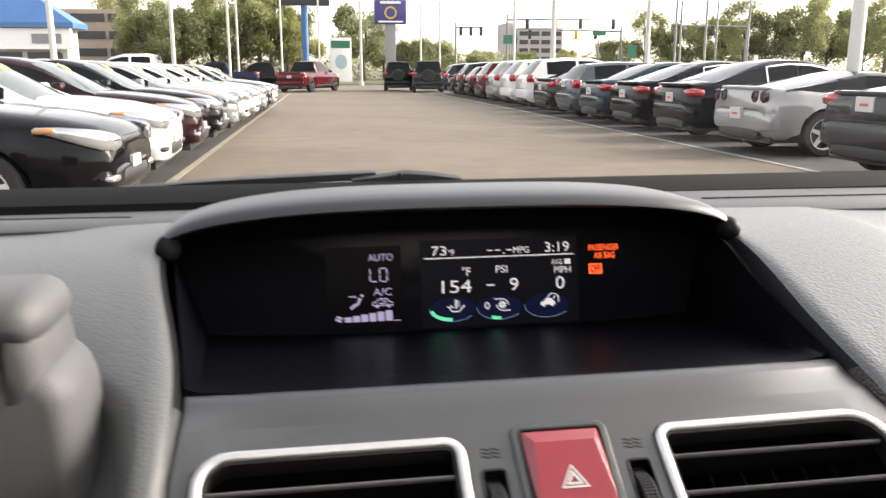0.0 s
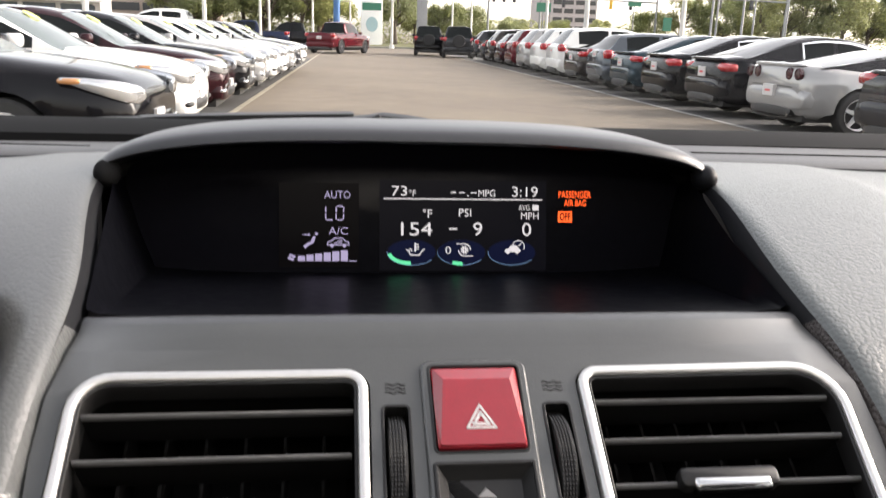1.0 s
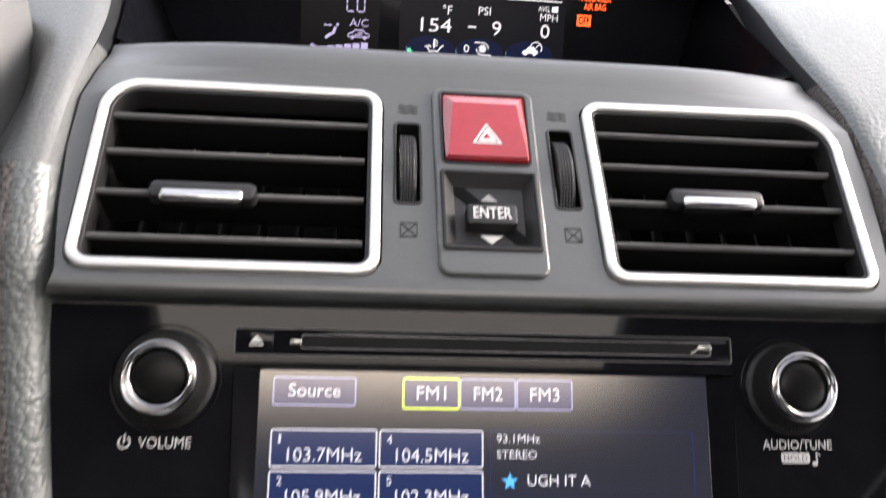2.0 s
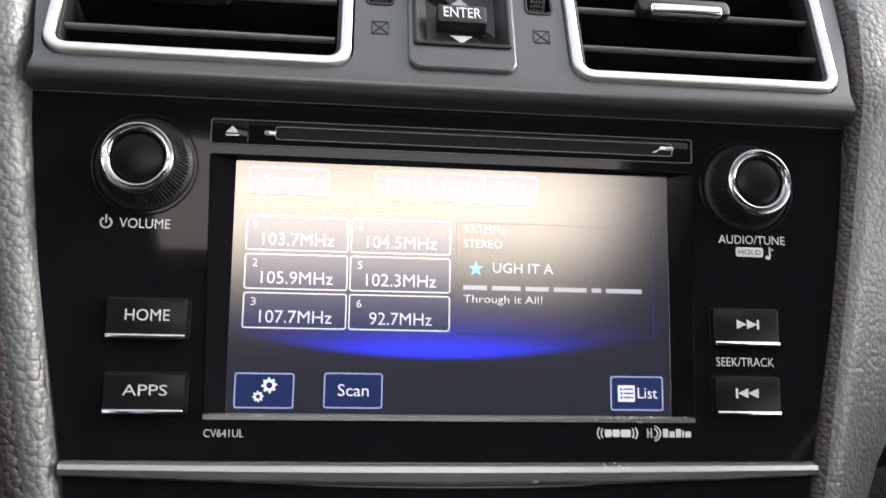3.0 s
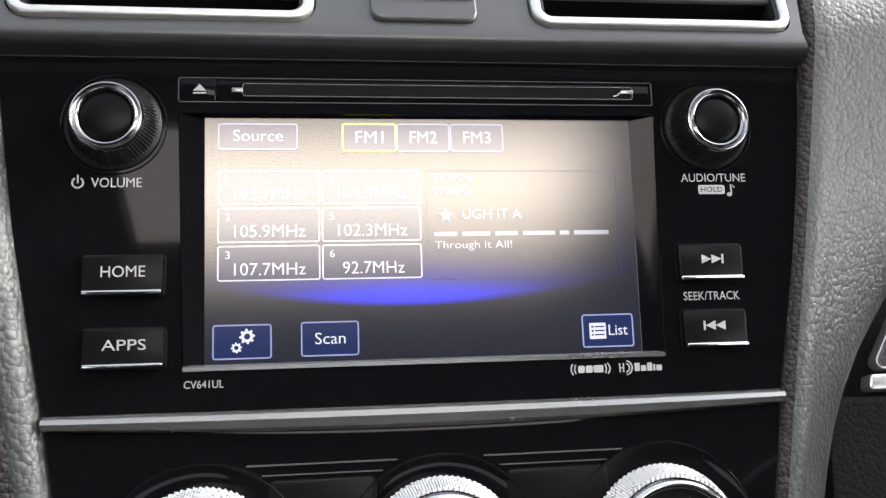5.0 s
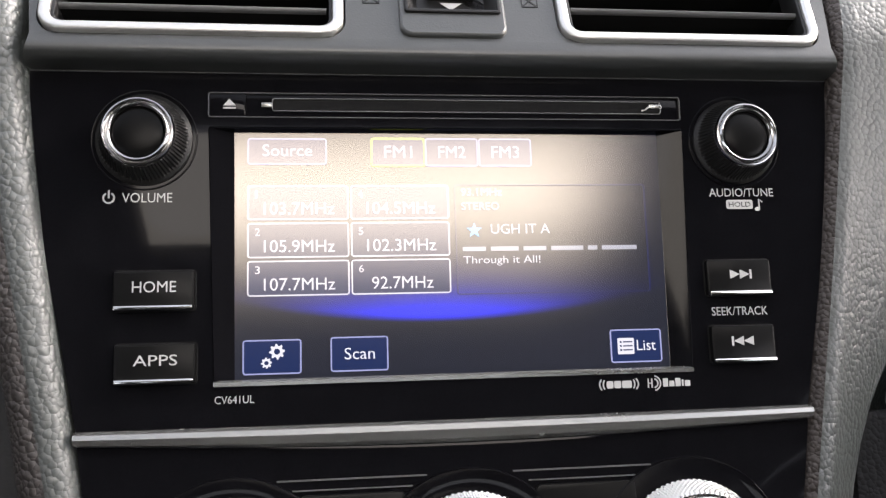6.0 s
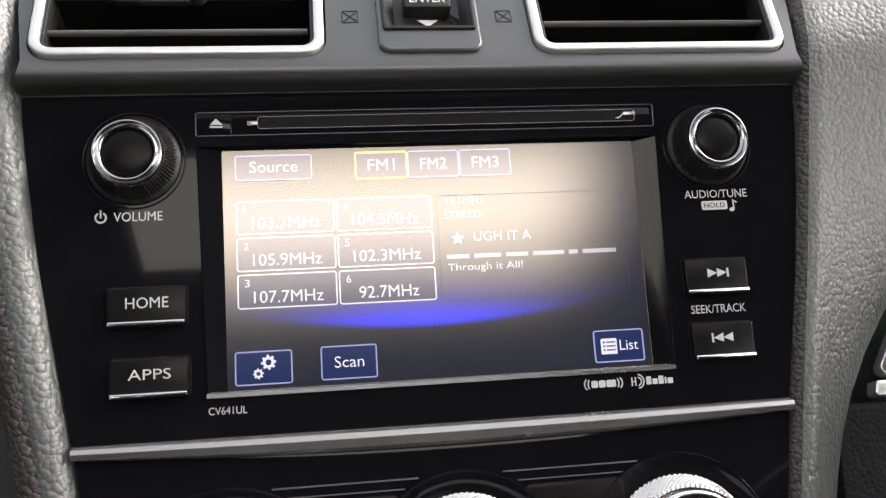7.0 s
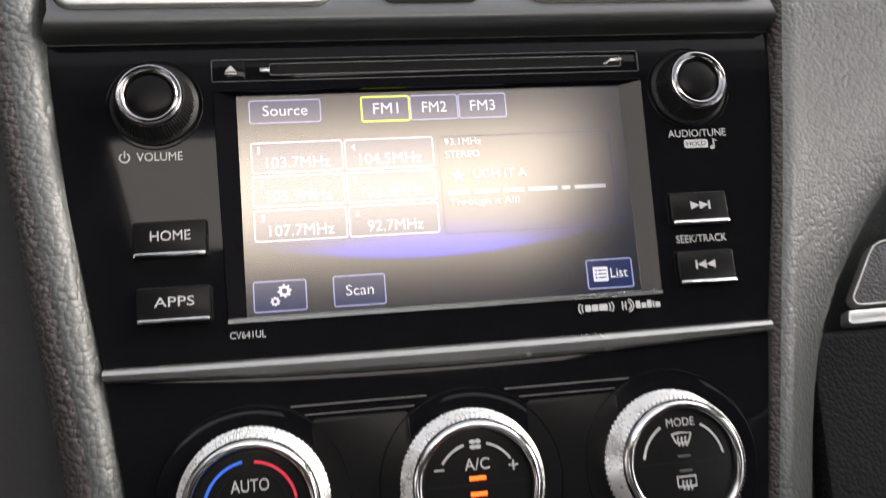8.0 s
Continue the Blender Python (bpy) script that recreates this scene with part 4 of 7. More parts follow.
for r, w in ((0.0052, 0.0007), (0.0027, 0.0009)):
    c = [Vector((r * math.cos(radians(a)), 0.0520 + r * math.sin(radians(a)))) for a in (90, 210, 330)]
    for k in range(3):
        ext = (c[k] - c[k - 1]).normalized() * w * 0.5
        ribbon([c[k - 1] - ext, c[k] + ext], w, 0.0002, -0.0002, tri_on, bm)
part("triangle", bm, M_PRINT, hazard, "white printed double triangle", 0)

menu = thing("menu_switch", "black rocker switch with a lettered centre key", "switch", tuple(VENT(0, 0.0235)))
part("rim", hoop(ent_loop, shrink(ent_loop, 0.0014), 0.0026, -0.006, VENT, 0.0005), M_BLACK, menu, "glossy black rim", 40)
bm = bmesh.new()
loft(bm, [[VENT(*p, 0.0020) for p in shrink(ent_loop, 0.0014)], [VENT(*p, -0.0016) for p in shrink(ent_loop, 0.0046)]], cap1=True)
part("dish", bm, M_BLACK, menu, "dished black surround", 20)
part("key", slab(round_poly(rect(-0.0081, 0.0081, 0.0168, 0.0246), 0.0010, 3), 0.0036, -0.005, VENT, 0.0010), M_BLACK, menu, "", 30)
part("key_word", letters("ENTER", -0.0061, 0.0061, 0.0186, 0.0230, VENT, 0.0038, None, 0.012), M_PRINT, menu, "white printed word", 0)
part("arrow_up", plate([(-0.0030, 0.0288), (0.0030, 0.0288), (0.0, 0.0318)], -0.0010, VENT), M_PRINT_GREY, menu, "grey printed arrow", 0)
part("arrow_down", plate([(-0.0036, 0.0152), (0.0036, 0.0152), (0.0, 0.0120)], -0.0010, VENT), M_PRINT, menu, "white printed arrow", 0)

# ---------------------------------------------------------------- radio
radio = thing("car_radio", "piano black car radio with a lit touchscreen", "car radio", (0, 0, -0.055))
fas = [(-0.1142, -0.0545), (0.1142, -0.0545), (0.1250, 0.0), (0.1318, 0.0560), (-0.1318, 0.0560), (-0.1250, 0.0)]
bez_loop = round_poly([(-0.0752, -0.0425), (0.0758, -0.0425), (0.0778, 0.0385), (-0.0775, 0.0385)], 0.0008, 2)
scr_loop = round_poly([(-0.0690, -0.0405), (0.0690, -0.0405), (0.0695, 0.0372), (-0.0695, 0.0372)], 0.0005, 2)
slot_loop = round_poly(rect(-0.0776, 0.0776, 0.0414, 0.0496), 0.0008, 2)
part("fascia", sheet(fas, [bez_loop, slot_loop], 0.0, -0.004, ON), M_PIANO, radio, "glossy piano black fascia", 25)
bm = bmesh.new()
loft(bm, [[ON(*p, 0.0) for p in bez_loop], [ON(*p, 0.0004) for p in shrink(bez_loop, 0.0003)], [ON(*p, 0.0002) for p in shrink(bez_loop, 0.0007)], [ON(*p, -0.0030) for p in scr_loop]])
part("screen_bezel", bm, M_PIANO, radio, "sloping glossy black screen bezel", 20)
# grey ribbon that paints the glint along the fascia's top edge
bm = ribbon([(-0.1316, 0.0559), (0.1316, 0.0559)], 0.00030, 0.00025, -0.001, ON)
part("upper_edge", bm, M_RIMLINE, radio, "thin grey line painted as the upper edge's glint", 0)
# lower bezel facet in bright trim, its reflected light put into the material
bm = bmesh.new()
loft(bm, [[ON(x, -0.0423 + a, b) for x in np.linspace(-0.0752, 0.0758, 9)] for a, b in ((0.0, 0.0005), (0.0012, 0.0008), (0.0018, -0.0004))], closed=False)
part("bezel_edge", bm, M_TRIM, radio, "lower bezel edge, brightened to paint its reflection", 30)
screen = part("screen", slab(shrink(scr_loop, -0.0004), -0.0028, -0.0045, ON, 0.0001), M_SCREEN, radio, "lit touchscreen, dark with a blue band", 0)
SH = -0.0026


def s_box(x0, x1, y0, y1, line, fill=None, w=0.00045, r=0.0007, name="touch_button"):
    lp = round_poly(rect(*mm(x0, x1, y0, y1)), r, 3)
    ob = part(name, plate(lp, SH, ON), fill, screen, "", 0) if fill else None
    part("button_outline", ribbon(lp + lp[:1], w, SH + 0.0001, SH - 0.0001, ON), line, ob if ob else screen, "", 0)
    return ob if ob else screen


def s_word(text, x0, x1, y0, y1, parent, material=S_WHITE, bold=0.0):
    return part("screen_word", letters(text, *mm(x0, x1, y0, y1), ON, SH + 0.0002, None, bold), material, parent, "", 0)


b = s_box(-65.5, -41.0, 27.0, 35.2, S_LINE, S_DIM)
s_word("Source", -61.0, -45.5, 29.5, 33.3, b)
for text, x0, x1, line in (("FM1", -26.5, -9.4, S_YELLOW), ("FM2", -8.9, 8.1, S_LINE), ("FM3", 8.7, 26.0, S_LINE)):
    b = s_box(x0, x1, 26.4, 35.4, line, S_DIM, 0.0006 if line == S_YELLOW else 0.00045)
    s_word(text, x0 + 4.1, x1 - 4.0, 29.0, 33.0, b)
for k, (num, freq) in enumerate((("1", "103.7MHz"), ("2", "105.9MHz"), ("3", "107.7MHz"), ("4", "104.5MHz"), ("5", "102.3MHz"), ("6", "92.7MHz"))):
    x0 = -65.5 if k < 3 else -33.3
    y1 = 19.8 - 12.0 * (k % 3)
    b = s_box(x0, x0 + 31.2, y1 - 10.7, y1, S_WHITE, S_BOX)
    s_word(num, x0 + 2.2, x0 + (2.9 if num == "1" else 3.7), y1 - 3.9, y1 - 1.5, b, bold=0)
    off = 4.9 if len(freq) == 8 else 6.2
    s_word(freq, x0 + off, x0 + off + (22.0 if len(freq) == 8 else 19.5), y1 - 9.2, y1 - 5.3, b)
s_box(0.2, 64.2, -15.6, 20.0, S_DIM, None, 0.0004)
s_word("93.1MHz", 2.2, 15.6, 16.4, 18.9, screen, bold=0)
s_word("STEREO", 2.2, 14.6, 11.7, 14.2, screen, bold=0)
s_word("UGH IT A", 11.6, 31.2, 3.8, 7.0, screen, bold=0)
star = [(0.0062 + r * math.sin(radians(36 * k)), 0.0050 + r * math.cos(radians(36 * k))) for k in range(10) for r in ((0.0026 if k % 2 == 0 else 0.0011),)]
part("star_sign", plate(star, SH + 0.0001, ON), S_STAR, screen, "", 0)
M_BAR = glow("screen_text_bar", (0.42, 0.45, 0.52), 0.5, True)
x = 2.2                                                      # a line of sponsor's words as bars
for wd in (7.6, 9.2, 7.6, 10.8, 3.2, 11.8):
    part("text_bar", plate(rect(*mm(x, x + wd, -1.75, -0.35)), SH, ON), M_BAR, screen, "", 0)
    x += wd + 1.6
s_word("Through it All!", 2.3, 27.6, -6.6, -3.4, screen, bold=0)
b = s_box(-66.8, -49.4, -38.9, -28.7, S_LINE, S_BOX)
for cx, cy, r in ((-56.6, -32.2, 2.4), (-59.8, -35.6, 1.7)):
    lp = [(cx / 1000 + r / 1000 * q * math.cos(a), cy / 1000 + r / 1000 * q * math.sin(a)) for k in range(32) for a, q in ((2 * math.pi * k / 32, 1.0 if k % 4 < 2 else 0.74),)]
    hole = [(cx / 1000 + r / 1000 * 0.38 * math.cos(2 * math.pi * k / 32), cy / 1000 + r / 1000 * 0.38 * math.sin(2 * math.pi * k / 32)) for k in range(32)]
    bm = bmesh.new()
    loft(bm, [[ON(*p, SH + 0.0002) for p in lp], [ON(*p, SH + 0.0002) for p in hole]])
    part("gear_sign", bm, S_WHITE, b, "", 0)
b = s_box(-40.1, -22.6, -38.7, -28.4, S_LINE, S_BOX)
s_word("Scan", -36.0, -26.6, -35.2, -31.6, b)
b = s_box(49.7, 66.5, -38.6, -28.3, S_LINE, S_BOX)
page = part("list_sign", plate(round_poly(rect(*mm(51.9, 57.4, -36.1, -30.9)), 0.0003, 2), SH + 0.0001, ON), S_WHITE, b, "white page", 0)
bm = bmesh.new()
for k in range(3):
    plate(rect(*mm(52.6, 53.2, -35.05 + 1.3 * k, -34.45 + 1.3 * k)), SH + 0.0003, ON, bm)
    plate(rect(*mm(53.7, 56.8, -34.95 + 1.3 * k, -34.55 + 1.3 * k)), SH + 0.0003, ON, bm)
part("list_lines", bm, S_BOX, page, "dark bulleted lines", 0)
s_word("List", 58.3, 64.7, -35.0, -31.6, b)

# disc slot with its eject key
bm = slab(shrink(slot_loop, 0.0002), -0.0006, -0.004, ON, 0.0002)
slot = part("disc_slot_bar", bm, M_PIANO, radio, "glossy black bar with the disc slot", 25)
part("slot_outline", hoop(slot_loop, shrink(slot_loop, 0.0003), 0.0003, -0.002, ON, 0.0001), M_RIMLINE, slot, "thin grey outline", 30)
part("slot_mouth", plate(round_poly(rect(-0.0579, 0.0709, 0.0436, 0.0479), 0.0010, 3), -0.0004, ON), M_DEEP, slot, "dark slot mouth", 0)
sm = round_poly(rect(-0.0579, 0.0709, 0.0436, 0.0479), 0.0010, 3)
part("mouth_edge", hoop(sm, shrink(sm, 0.00022), 0.0001, -0.002, ON, 0.00008), M_PRINT_GREY, slot, "", 30)
for x0, x1 in ((-0.0612, -0.0577), (0.0667, 0.0712)):
    part("slot_nub", slab(round_poly(rect(x0, x1, 0.0448 if x0 < 0 else 0.0455, 0.0464 if x0 < 0 else 0.0470), 0.0003, 2), 0.0002, -0.002, ON, 0.0002), M_TRIM, slot, "grey guide", 30)
part("slot_wedge", ribbon([(0.0640, 0.0447), (0.0652, 0.0449), (0.0668, 0.0462)], 0.0006, 0.0002, -0.001, ON), M_TRIM, slot, "grey guide", 30)
eject = part("eject_key", slab(round_poly(rect(-0.0773, -0.0660, 0.0417, 0.0493), 0.0006, 2), 0.0001, -0.003, ON, 0.0002), M_PIANO, radio, "glossy black key", 25)
bm = plate([(-0.0730, 0.0452), (-0.0690, 0.0452), (-0.0710, 0.0474)], 0.0003, ON)
plate(rect(-0.0730, -0.0690, 0.0442, 0.0447), 0.0003, ON, bm)
part("eject_sign", bm, M_PRINT, eject, "", 0)


M_CAP = mat("satin_black_cap", 0.003, 0.30, vary=0.2, scale=150, spec=0.10)


def knob(x, y, label):
    k = part("rotary_knob", lathe(x, y, [(0.0145, 0.0), (0.0145, 0.0008), (0.0140, 0.0013), (0.0134, 0.0016), (0.0129, 0.0021), (0.0114, 0.0078), (0.0108, 0.0087), (0.0098, 0.0074)], ON, 288, ripple=({3, 4, 5}, 0.00018, 0)), M_BLACK, radio, label, 30)
    part("ring", lathe(x, y, [(0.0108, 0.0082), (0.0107, 0.0092), (0.0104, 0.0098), (0.0100, 0.0099), (0.0097, 0.0095), (0.0094, 0.0093), (0.0091, 0.0096), (0.0087, 0.0099), (0.0082, 0.0097), (0.0078, 0.0090), (0.0076, 0.0080)], ON, 64, cap=False), M_RING, k, "polished steel ring", 40)
    part("cap", lathe(x, y, [(0.0077, 0.0080), (0.0076, 0.0085), (0.0071, 0.0088), (0.0055, 0.0091), (0.0035, 0.0093), (0.0010, 0.0094)], ON, 48), M_CAP, k, "satin black cap", 50)
    part("socket_ring", hoop(arc(x, y, 0.0160, 0.0160, 0, 354, 59), arc(x, y, 0.0155, 0.0155, 0, 354, 59), 0.0004, -0.002, ON, 0.00015), M_PIANO, k, "", 50)
    return k


knob(-0.0966, 0.0340, "knurled black volume knob")
knob(0.0958, 0.0340, "knurled black tuning knob")


def r_word(text, x0, x1, y0, y1, bold=0.0, parent=radio, h=0.00015):
    return part("printed_word", letters(text, *mm(x0, x1, y0, y1), ON, h, None, bold), M_PRINT, parent, "", 0)


r_word("VOLUME", -102.9, -88.0, 14.2, 17.2)
bm = ribbon(arc(-0.1068, 0.0157, 0.0016, 0.0016, 120, 420, 16), 0.0005, 0.00015, 0, ON)
ribbon([(-0.1068, 0.0156), (-0.1068, 0.0181)], 0.0005, 0.00015, 0, ON, bm)
part("power_sign", bm, M_PRINT, radio, "", 0)
r_word("AUDIO/TUNE", 85.7, 108.4, 15.2, 18.0)
part("hold_badge", plate(round_poly(rect(0.0915, 0.1008, 0.0110, 0.0141), 0.0006, 2), 0.00012, ON), M_PRINT, radio, "", 0)
part("hold_word", letters("HOLD", *mm(92.3, 100.0, 11.7, 13.4), ON, 0.00022, None, 0.004), M_BLACK, radio, "", 0)
bm = plate(arc(0.1024, 0.0109, 0.0009, 0.0007, 0, 345, 10), 0.00015, ON)
ribbon([(0.1031, 0.0110), (0.1031, 0.0143), (0.1043, 0.0133)], 0.0005, 0.00015, 0, ON, bm)
part("note_sign", bm, M_PRINT, radio, "", 0)
r_word("SEEK/TRACK", 83.5, 102.9, -24.5, -21.7)
r_word("CV641UL", -74.8, -63.2, -47.4, -45.1)
bm = bmesh.new()                                             # two broadcast marks as plain shapes
for x0, x1 in ((0.0466, 0.0488), (0.0491, 0.0514), (0.0517, 0.0549)):
    plate(round_poly(rect(x0, x1, -0.0468, -0.0445), 0.0005, 2), 0.00015, ON, bm)
for s in (-1, 1):
    for k in range(2):
        ribbon(arc(0.0507 + s * 0.0032, -0.0456, 0.0020 + 0.0012 * k, 0.0022 + 0.0004 * k, 90 - s * 50, 90 - s * 130, 8), 0.0004, 0.00015, 0, ON, bm)
part("broadcast_mark", bm, M_PRINT, radio, "plain white mark", 0)
bm = plate(rect(0.0602, 0.0606, -0.0470, -0.0441), 0.00015, ON)
plate(rect(0.0614, 0.0618, -0.0470, -0.0441), 0.00015, ON, bm)
plate(rect(0.0606, 0.0614, -0.0458, -0.0454), 0.00015, ON, bm)
for r in (0.0014, 0.0023):
    ribbon(arc(0.0622, -0.0456, r, r, 80, -80, 10), 0.0004, 0.00015, 0, ON, bm)
for x0, x1, hh in ((0.0653, 0.0670, -0.0442), (0.0674, 0.0691, -0.0450), (0.0695, 0.0712, -0.0442), (0.0716, 0.0722, -0.0447), (0.0726, 0.0744, -0.0450)):
    plate(round_poly(rect(x0, x1, -0.0468, hh), 0.0002, 2), 0.00015, ON, bm)
part("broadcast_mark", bm, M_PRINT, radio, "plain white mark", 0)


def radio_key(x0, x1, y0, y1, text="", sign=None):
    lp = round_poly(rect(*mm(x0, x1, y0, y1)), 0.0009, 3)
    k = part("radio_key", slab(lp, 0.0022, -0.001, ON, 0.0006), M_KEY, radio, "black key", 30)
    part("key_bar", slab(round_poly(rect(*mm(x0 + 0.2, x1 - 0.2, y0 - 0.1, y0 + 1.5)), 0.0005, 2), 0.0032, 0.001, ON, 0.0006), M_CHROME, k, "bright bar along the key's foot", 40)
    part("key_gap", hoop(shrink(lp, -0.0004), shrink(lp, 0.0), 0.0003, -0.002, ON, 0.0001), M_DEEP, k, "", 30)
    if text:
        part("printed_word", letters(text, *mm(x0 + 5.6, x1 - 5.2, y0 + 5.3, y1 - 3.3), ON, 0.0024, None, 0.0), M_PRINT, k, "", 0)
    if sign:
        cx, cy, bm = (x0 + x1) / 2, (y0 + y1) / 2 + 0.9, bmesh.new()
        for o in (-3.3, 0.1):
            plate([mm(cx + sign * o - (0 if sign > 0 else 0), cy - 1.5), mm(cx + sign * (o + 3.4), cy), mm(cx + sign * o, cy + 1.5)], 0.0024, ON, bm)
        xa, xb = sorted((cx + sign * 3.5, cx + sign * 4.2))
        plate(rect(*mm(xa, xb, cy - 1.5, cy + 1.5)), 0.0024, ON, bm)
        part("skip_sign", bm, M_PRINT, k, "", 0)
    return k


radio_key(-104.4, -80.8, -19.0, -7.0, "HOME")
radio_key(-103.7, -80.2, -40.8, -29.0, "APPS")
radio_key(82.0, 104.0, -18.0, -6.2, "", 1)
radio_key(82.0, 103.6, -39.8, -27.8, "", -1)

# ---------------------------------------------------------------- trim strip and heater controls
strip = thing("trim_strip", "slim grey metallic trim strip across the console", "trim strip", (0, 0, -0.0575))
bm = bmesh.new()
xs = np.linspace(-0.1142, 0.1142, 33)
bow = lambda x: -0.0014 * (1 - (x / 0.1142) ** 2)
loft(bm, [[Vector((x, d, v + bow(x) * (0.3, 0.3, 0.4, 0.7, 1.5, 2.0, 2.0)[i])) for x in xs] for i, (d, v) in enumerate(((0.003, -0.0540), (-0.0012, -0.0541), (-0.0030, -0.0549), (-0.0036, -0.0562), (-0.0026, -0.0578), (-0.0008, -0.0584), (0.004, -0.0585)))], closed=False)
part("strip", bm, M_TRIM, strip, "", 30)

climate = thing("heater_controls", "piano black heater control panel with three metal dials", "heater controls", (0, 0, -0.16))
DIALS = [(-0.0693, -0.1000), (0.0015, -0.1002), (0.0712, -0.0999)]
bm = bmesh.new()
xs = np.linspace(-1, 1, 25)
loft(bm, [[Vector((x * hw, d, v - (0.0028 * (1 - x * x) if v > -0.06 else 0))) for x in xs] for hw, d, v in ((0.1141, 0.004, -0.0580), (0.1140, 0.0004, -0.0587), (0.1132, 0.0, -0.063), (0.1064, 0.001, -0.110), (0.1012, 0.004, -0.150), (0.098, 0.012, -0.185))], closed=False)
part("fascia", bm, M_PIANO, climate, "glossy piano black fascia", 40)
for (xa, xb), (x2, x3) in (((-0.0565, -0.0116), (-0.0520, -0.0160)), ((0.0152, 0.0594), (0.0200, 0.0560))):
    part("bright_line", ribbon([(xa, -0.0708), (xb, -0.0708)], 0.00045, 0.0004, -0.0012, ON), M_EDGE, climate, "thin bright line", 0)
    part("bright_line", ribbon([(x2, -0.0738), (x3, -0.0738)], 0.00035, 0.0003, -0.0012, ON), M_EDGE, climate, "thin bright line", 0)
    part("side_key", slab(round_poly(rect(x2 + 0.002, x3 - 0.002, -0.112, -0.0752), 0.002, 3), 0.0008, -0.003, ON, 0.0005), M_KEY, climate, "satin black key", 30)


def dial(i):
    x, y = DIALS[i]
    t = part("dial", lathe(x, y, [(0.0312, -0.002), (0.0312, 0.0006), (0.0308, 0.0010), (0.0300, 0.0006), (0.0262, 0.0003), (0.0240, 0.0)], ON, 72), M_PIANO, climate, "glossy black dial socket", 50)
    part("knurled_ring", lathe(x, y, [(0.0236, 0.0004)] + [(0.0238 - 0.00022 * k, 0.0014 + 0.00086 * k) for k in range(11)] + [(0.0210, 0.0110)], ON, 336, cap=False, ripple=(set(range(1, 12)), 0.00050, 1)), M_DIAL, t, "knurled satin metal ring", 25)
    part("bevel_ring", lathe(x, y, [(0.0212, 0.0106), (0.0208, 0.0120), (0.0200, 0.0131), (0.0191, 0.0135), (0.0183, 0.0131), (0.0178, 0.0120), (0.0174, 0.0104)], ON, 72, cap=False), M_CHROME, t, "polished bevel", 60)
    part("face", lathe(x, y, [(0.0176, 0.0098), (0.0174, 0.0108), (0.0165, 0.0110), (0.0010, 0.0111)], ON, 60), M_KEY, t, "satin black face", 50)
    part("face_split", ribbon([(x - 0.0160, y + 0.0002), (x + 0.0160, y + 0.0002)], 0.0005, 0.0113, 0.0105, ON), M_DEEP, t, "", 0)
    return t


H = 0.0114
d0, d1, d2 = dial(0), dial(1), dial(2)
x, y = DIALS[0]
part("button_word", letters("AUTO", x - 0.0059, x + 0.0057, y + 0.0049, y + 0.0086, ON, H, None, 0.0), M_PRINT, d0, "", 0)
part("cold_arc", ribbon(arc(x, y, 0.0141, 0.0141, 99, 176, 24), 0.0008, H, 0.011, ON), M_BLUE_P, d0, "blue arc", 0)
part("warm_arc", ribbon(arc(x, y, 0.0138, 0.0138, 84, 8, 24), 0.0008, H, 0.011, ON), M_RED_P, d0, "red arc", 0)
part("button_disc", hoop(arc(x, y, 0.0112, 0.0112, 0, 354, 59), arc(x, y, 0.0109, 0.0109, 0, 354, 59), 0.01135, 0.0105, ON, 0.0001), M_DEEP, d0, "", 30)
x, y = DIALS[1]
part("button_word", letters("A/C", x - 0.0040, x + 0.0041, y + 0.0049, y + 0.0085, ON, H, None, 0.0), M_PRINT, d1, "", 0)
part("lamp", plate(rect(x - 0.0028, x + 0.0026, y + 0.0017, y + 0.0030), H + 0.0003, ON), M_AMBER, d1, "lit amber lamp", 0)
part("lamp", plate(rect(x - 0.0028, x + 0.0026, y - 0.0032, y - 0.0019), H + 0.0003, ON), M_AMBER, d1, "lit amber lamp", 0)
bm = bmesh.new()
for a0, a1 in ((106, 146), (74, 34)):
    ribbon(arc(x, y, 0.0134, 0.0134, a0, a1, 14), 0.0007, H, 0.011, ON, bm)
ribbon([(x - 0.0138, y + 0.0057), (x - 0.0106, y + 0.0057)], 0.0005, H, 0.011, ON, bm)
ribbon([(x + 0.0104, y + 0.0054), (x + 0.0134, y + 0.0054)], 0.0005, H, 0.011, ON, bm)
ribbon([(x + 0.0119, y + 0.0039), (x + 0.0119, y + 0.0069)], 0.0005, H, 0.011, ON, bm)
for k in range(4):
    a = 45 + 90 * k
    plate(arc(x + 0.0012 * math.cos(radians(a)), y + 0.0129 + 0.0012 * math.sin(radians(a)), 0.0011, 0.0007, a, a + 340, 8), H, ON, bm)
part("fan_scale", bm, M_PRINT, d1, "", 0)
x, y = DIALS[2]
part("button_word", letters("MODE", x - 0.0049, x + 0.0049, y + 0.0121, y + 0.0148, ON, H, None, 0.0), M_PRINT, d2, "", 0)
bm = bmesh.new()
for a0, a1 in ((120, 170), (60, 10)):
    ribbon(arc(x, y, 0.0140, 0.0140, a0, a1, 14), 0.0007, H, 0.011, ON, bm)
ribbon([(x - 0.0034, y + 0.0096), (x, y + 0.0100), (x + 0.0034, y + 0.0096), (x + 0.0021, y + 0.0066), (x - 0.0021, y + 0.0066), (x - 0.0034, y + 0.0096)], 0.0005, H, 0.011, ON, bm)
ribbon([(x - 0.0032, y - 0.0042), (x + 0.0032, y - 0.0042), (x + 0.0032, y - 0.0074), (x - 0.0032, y - 0.0074), (x - 0.0032, y - 0.0042)], 0.0005, H, 0.011, ON, bm)
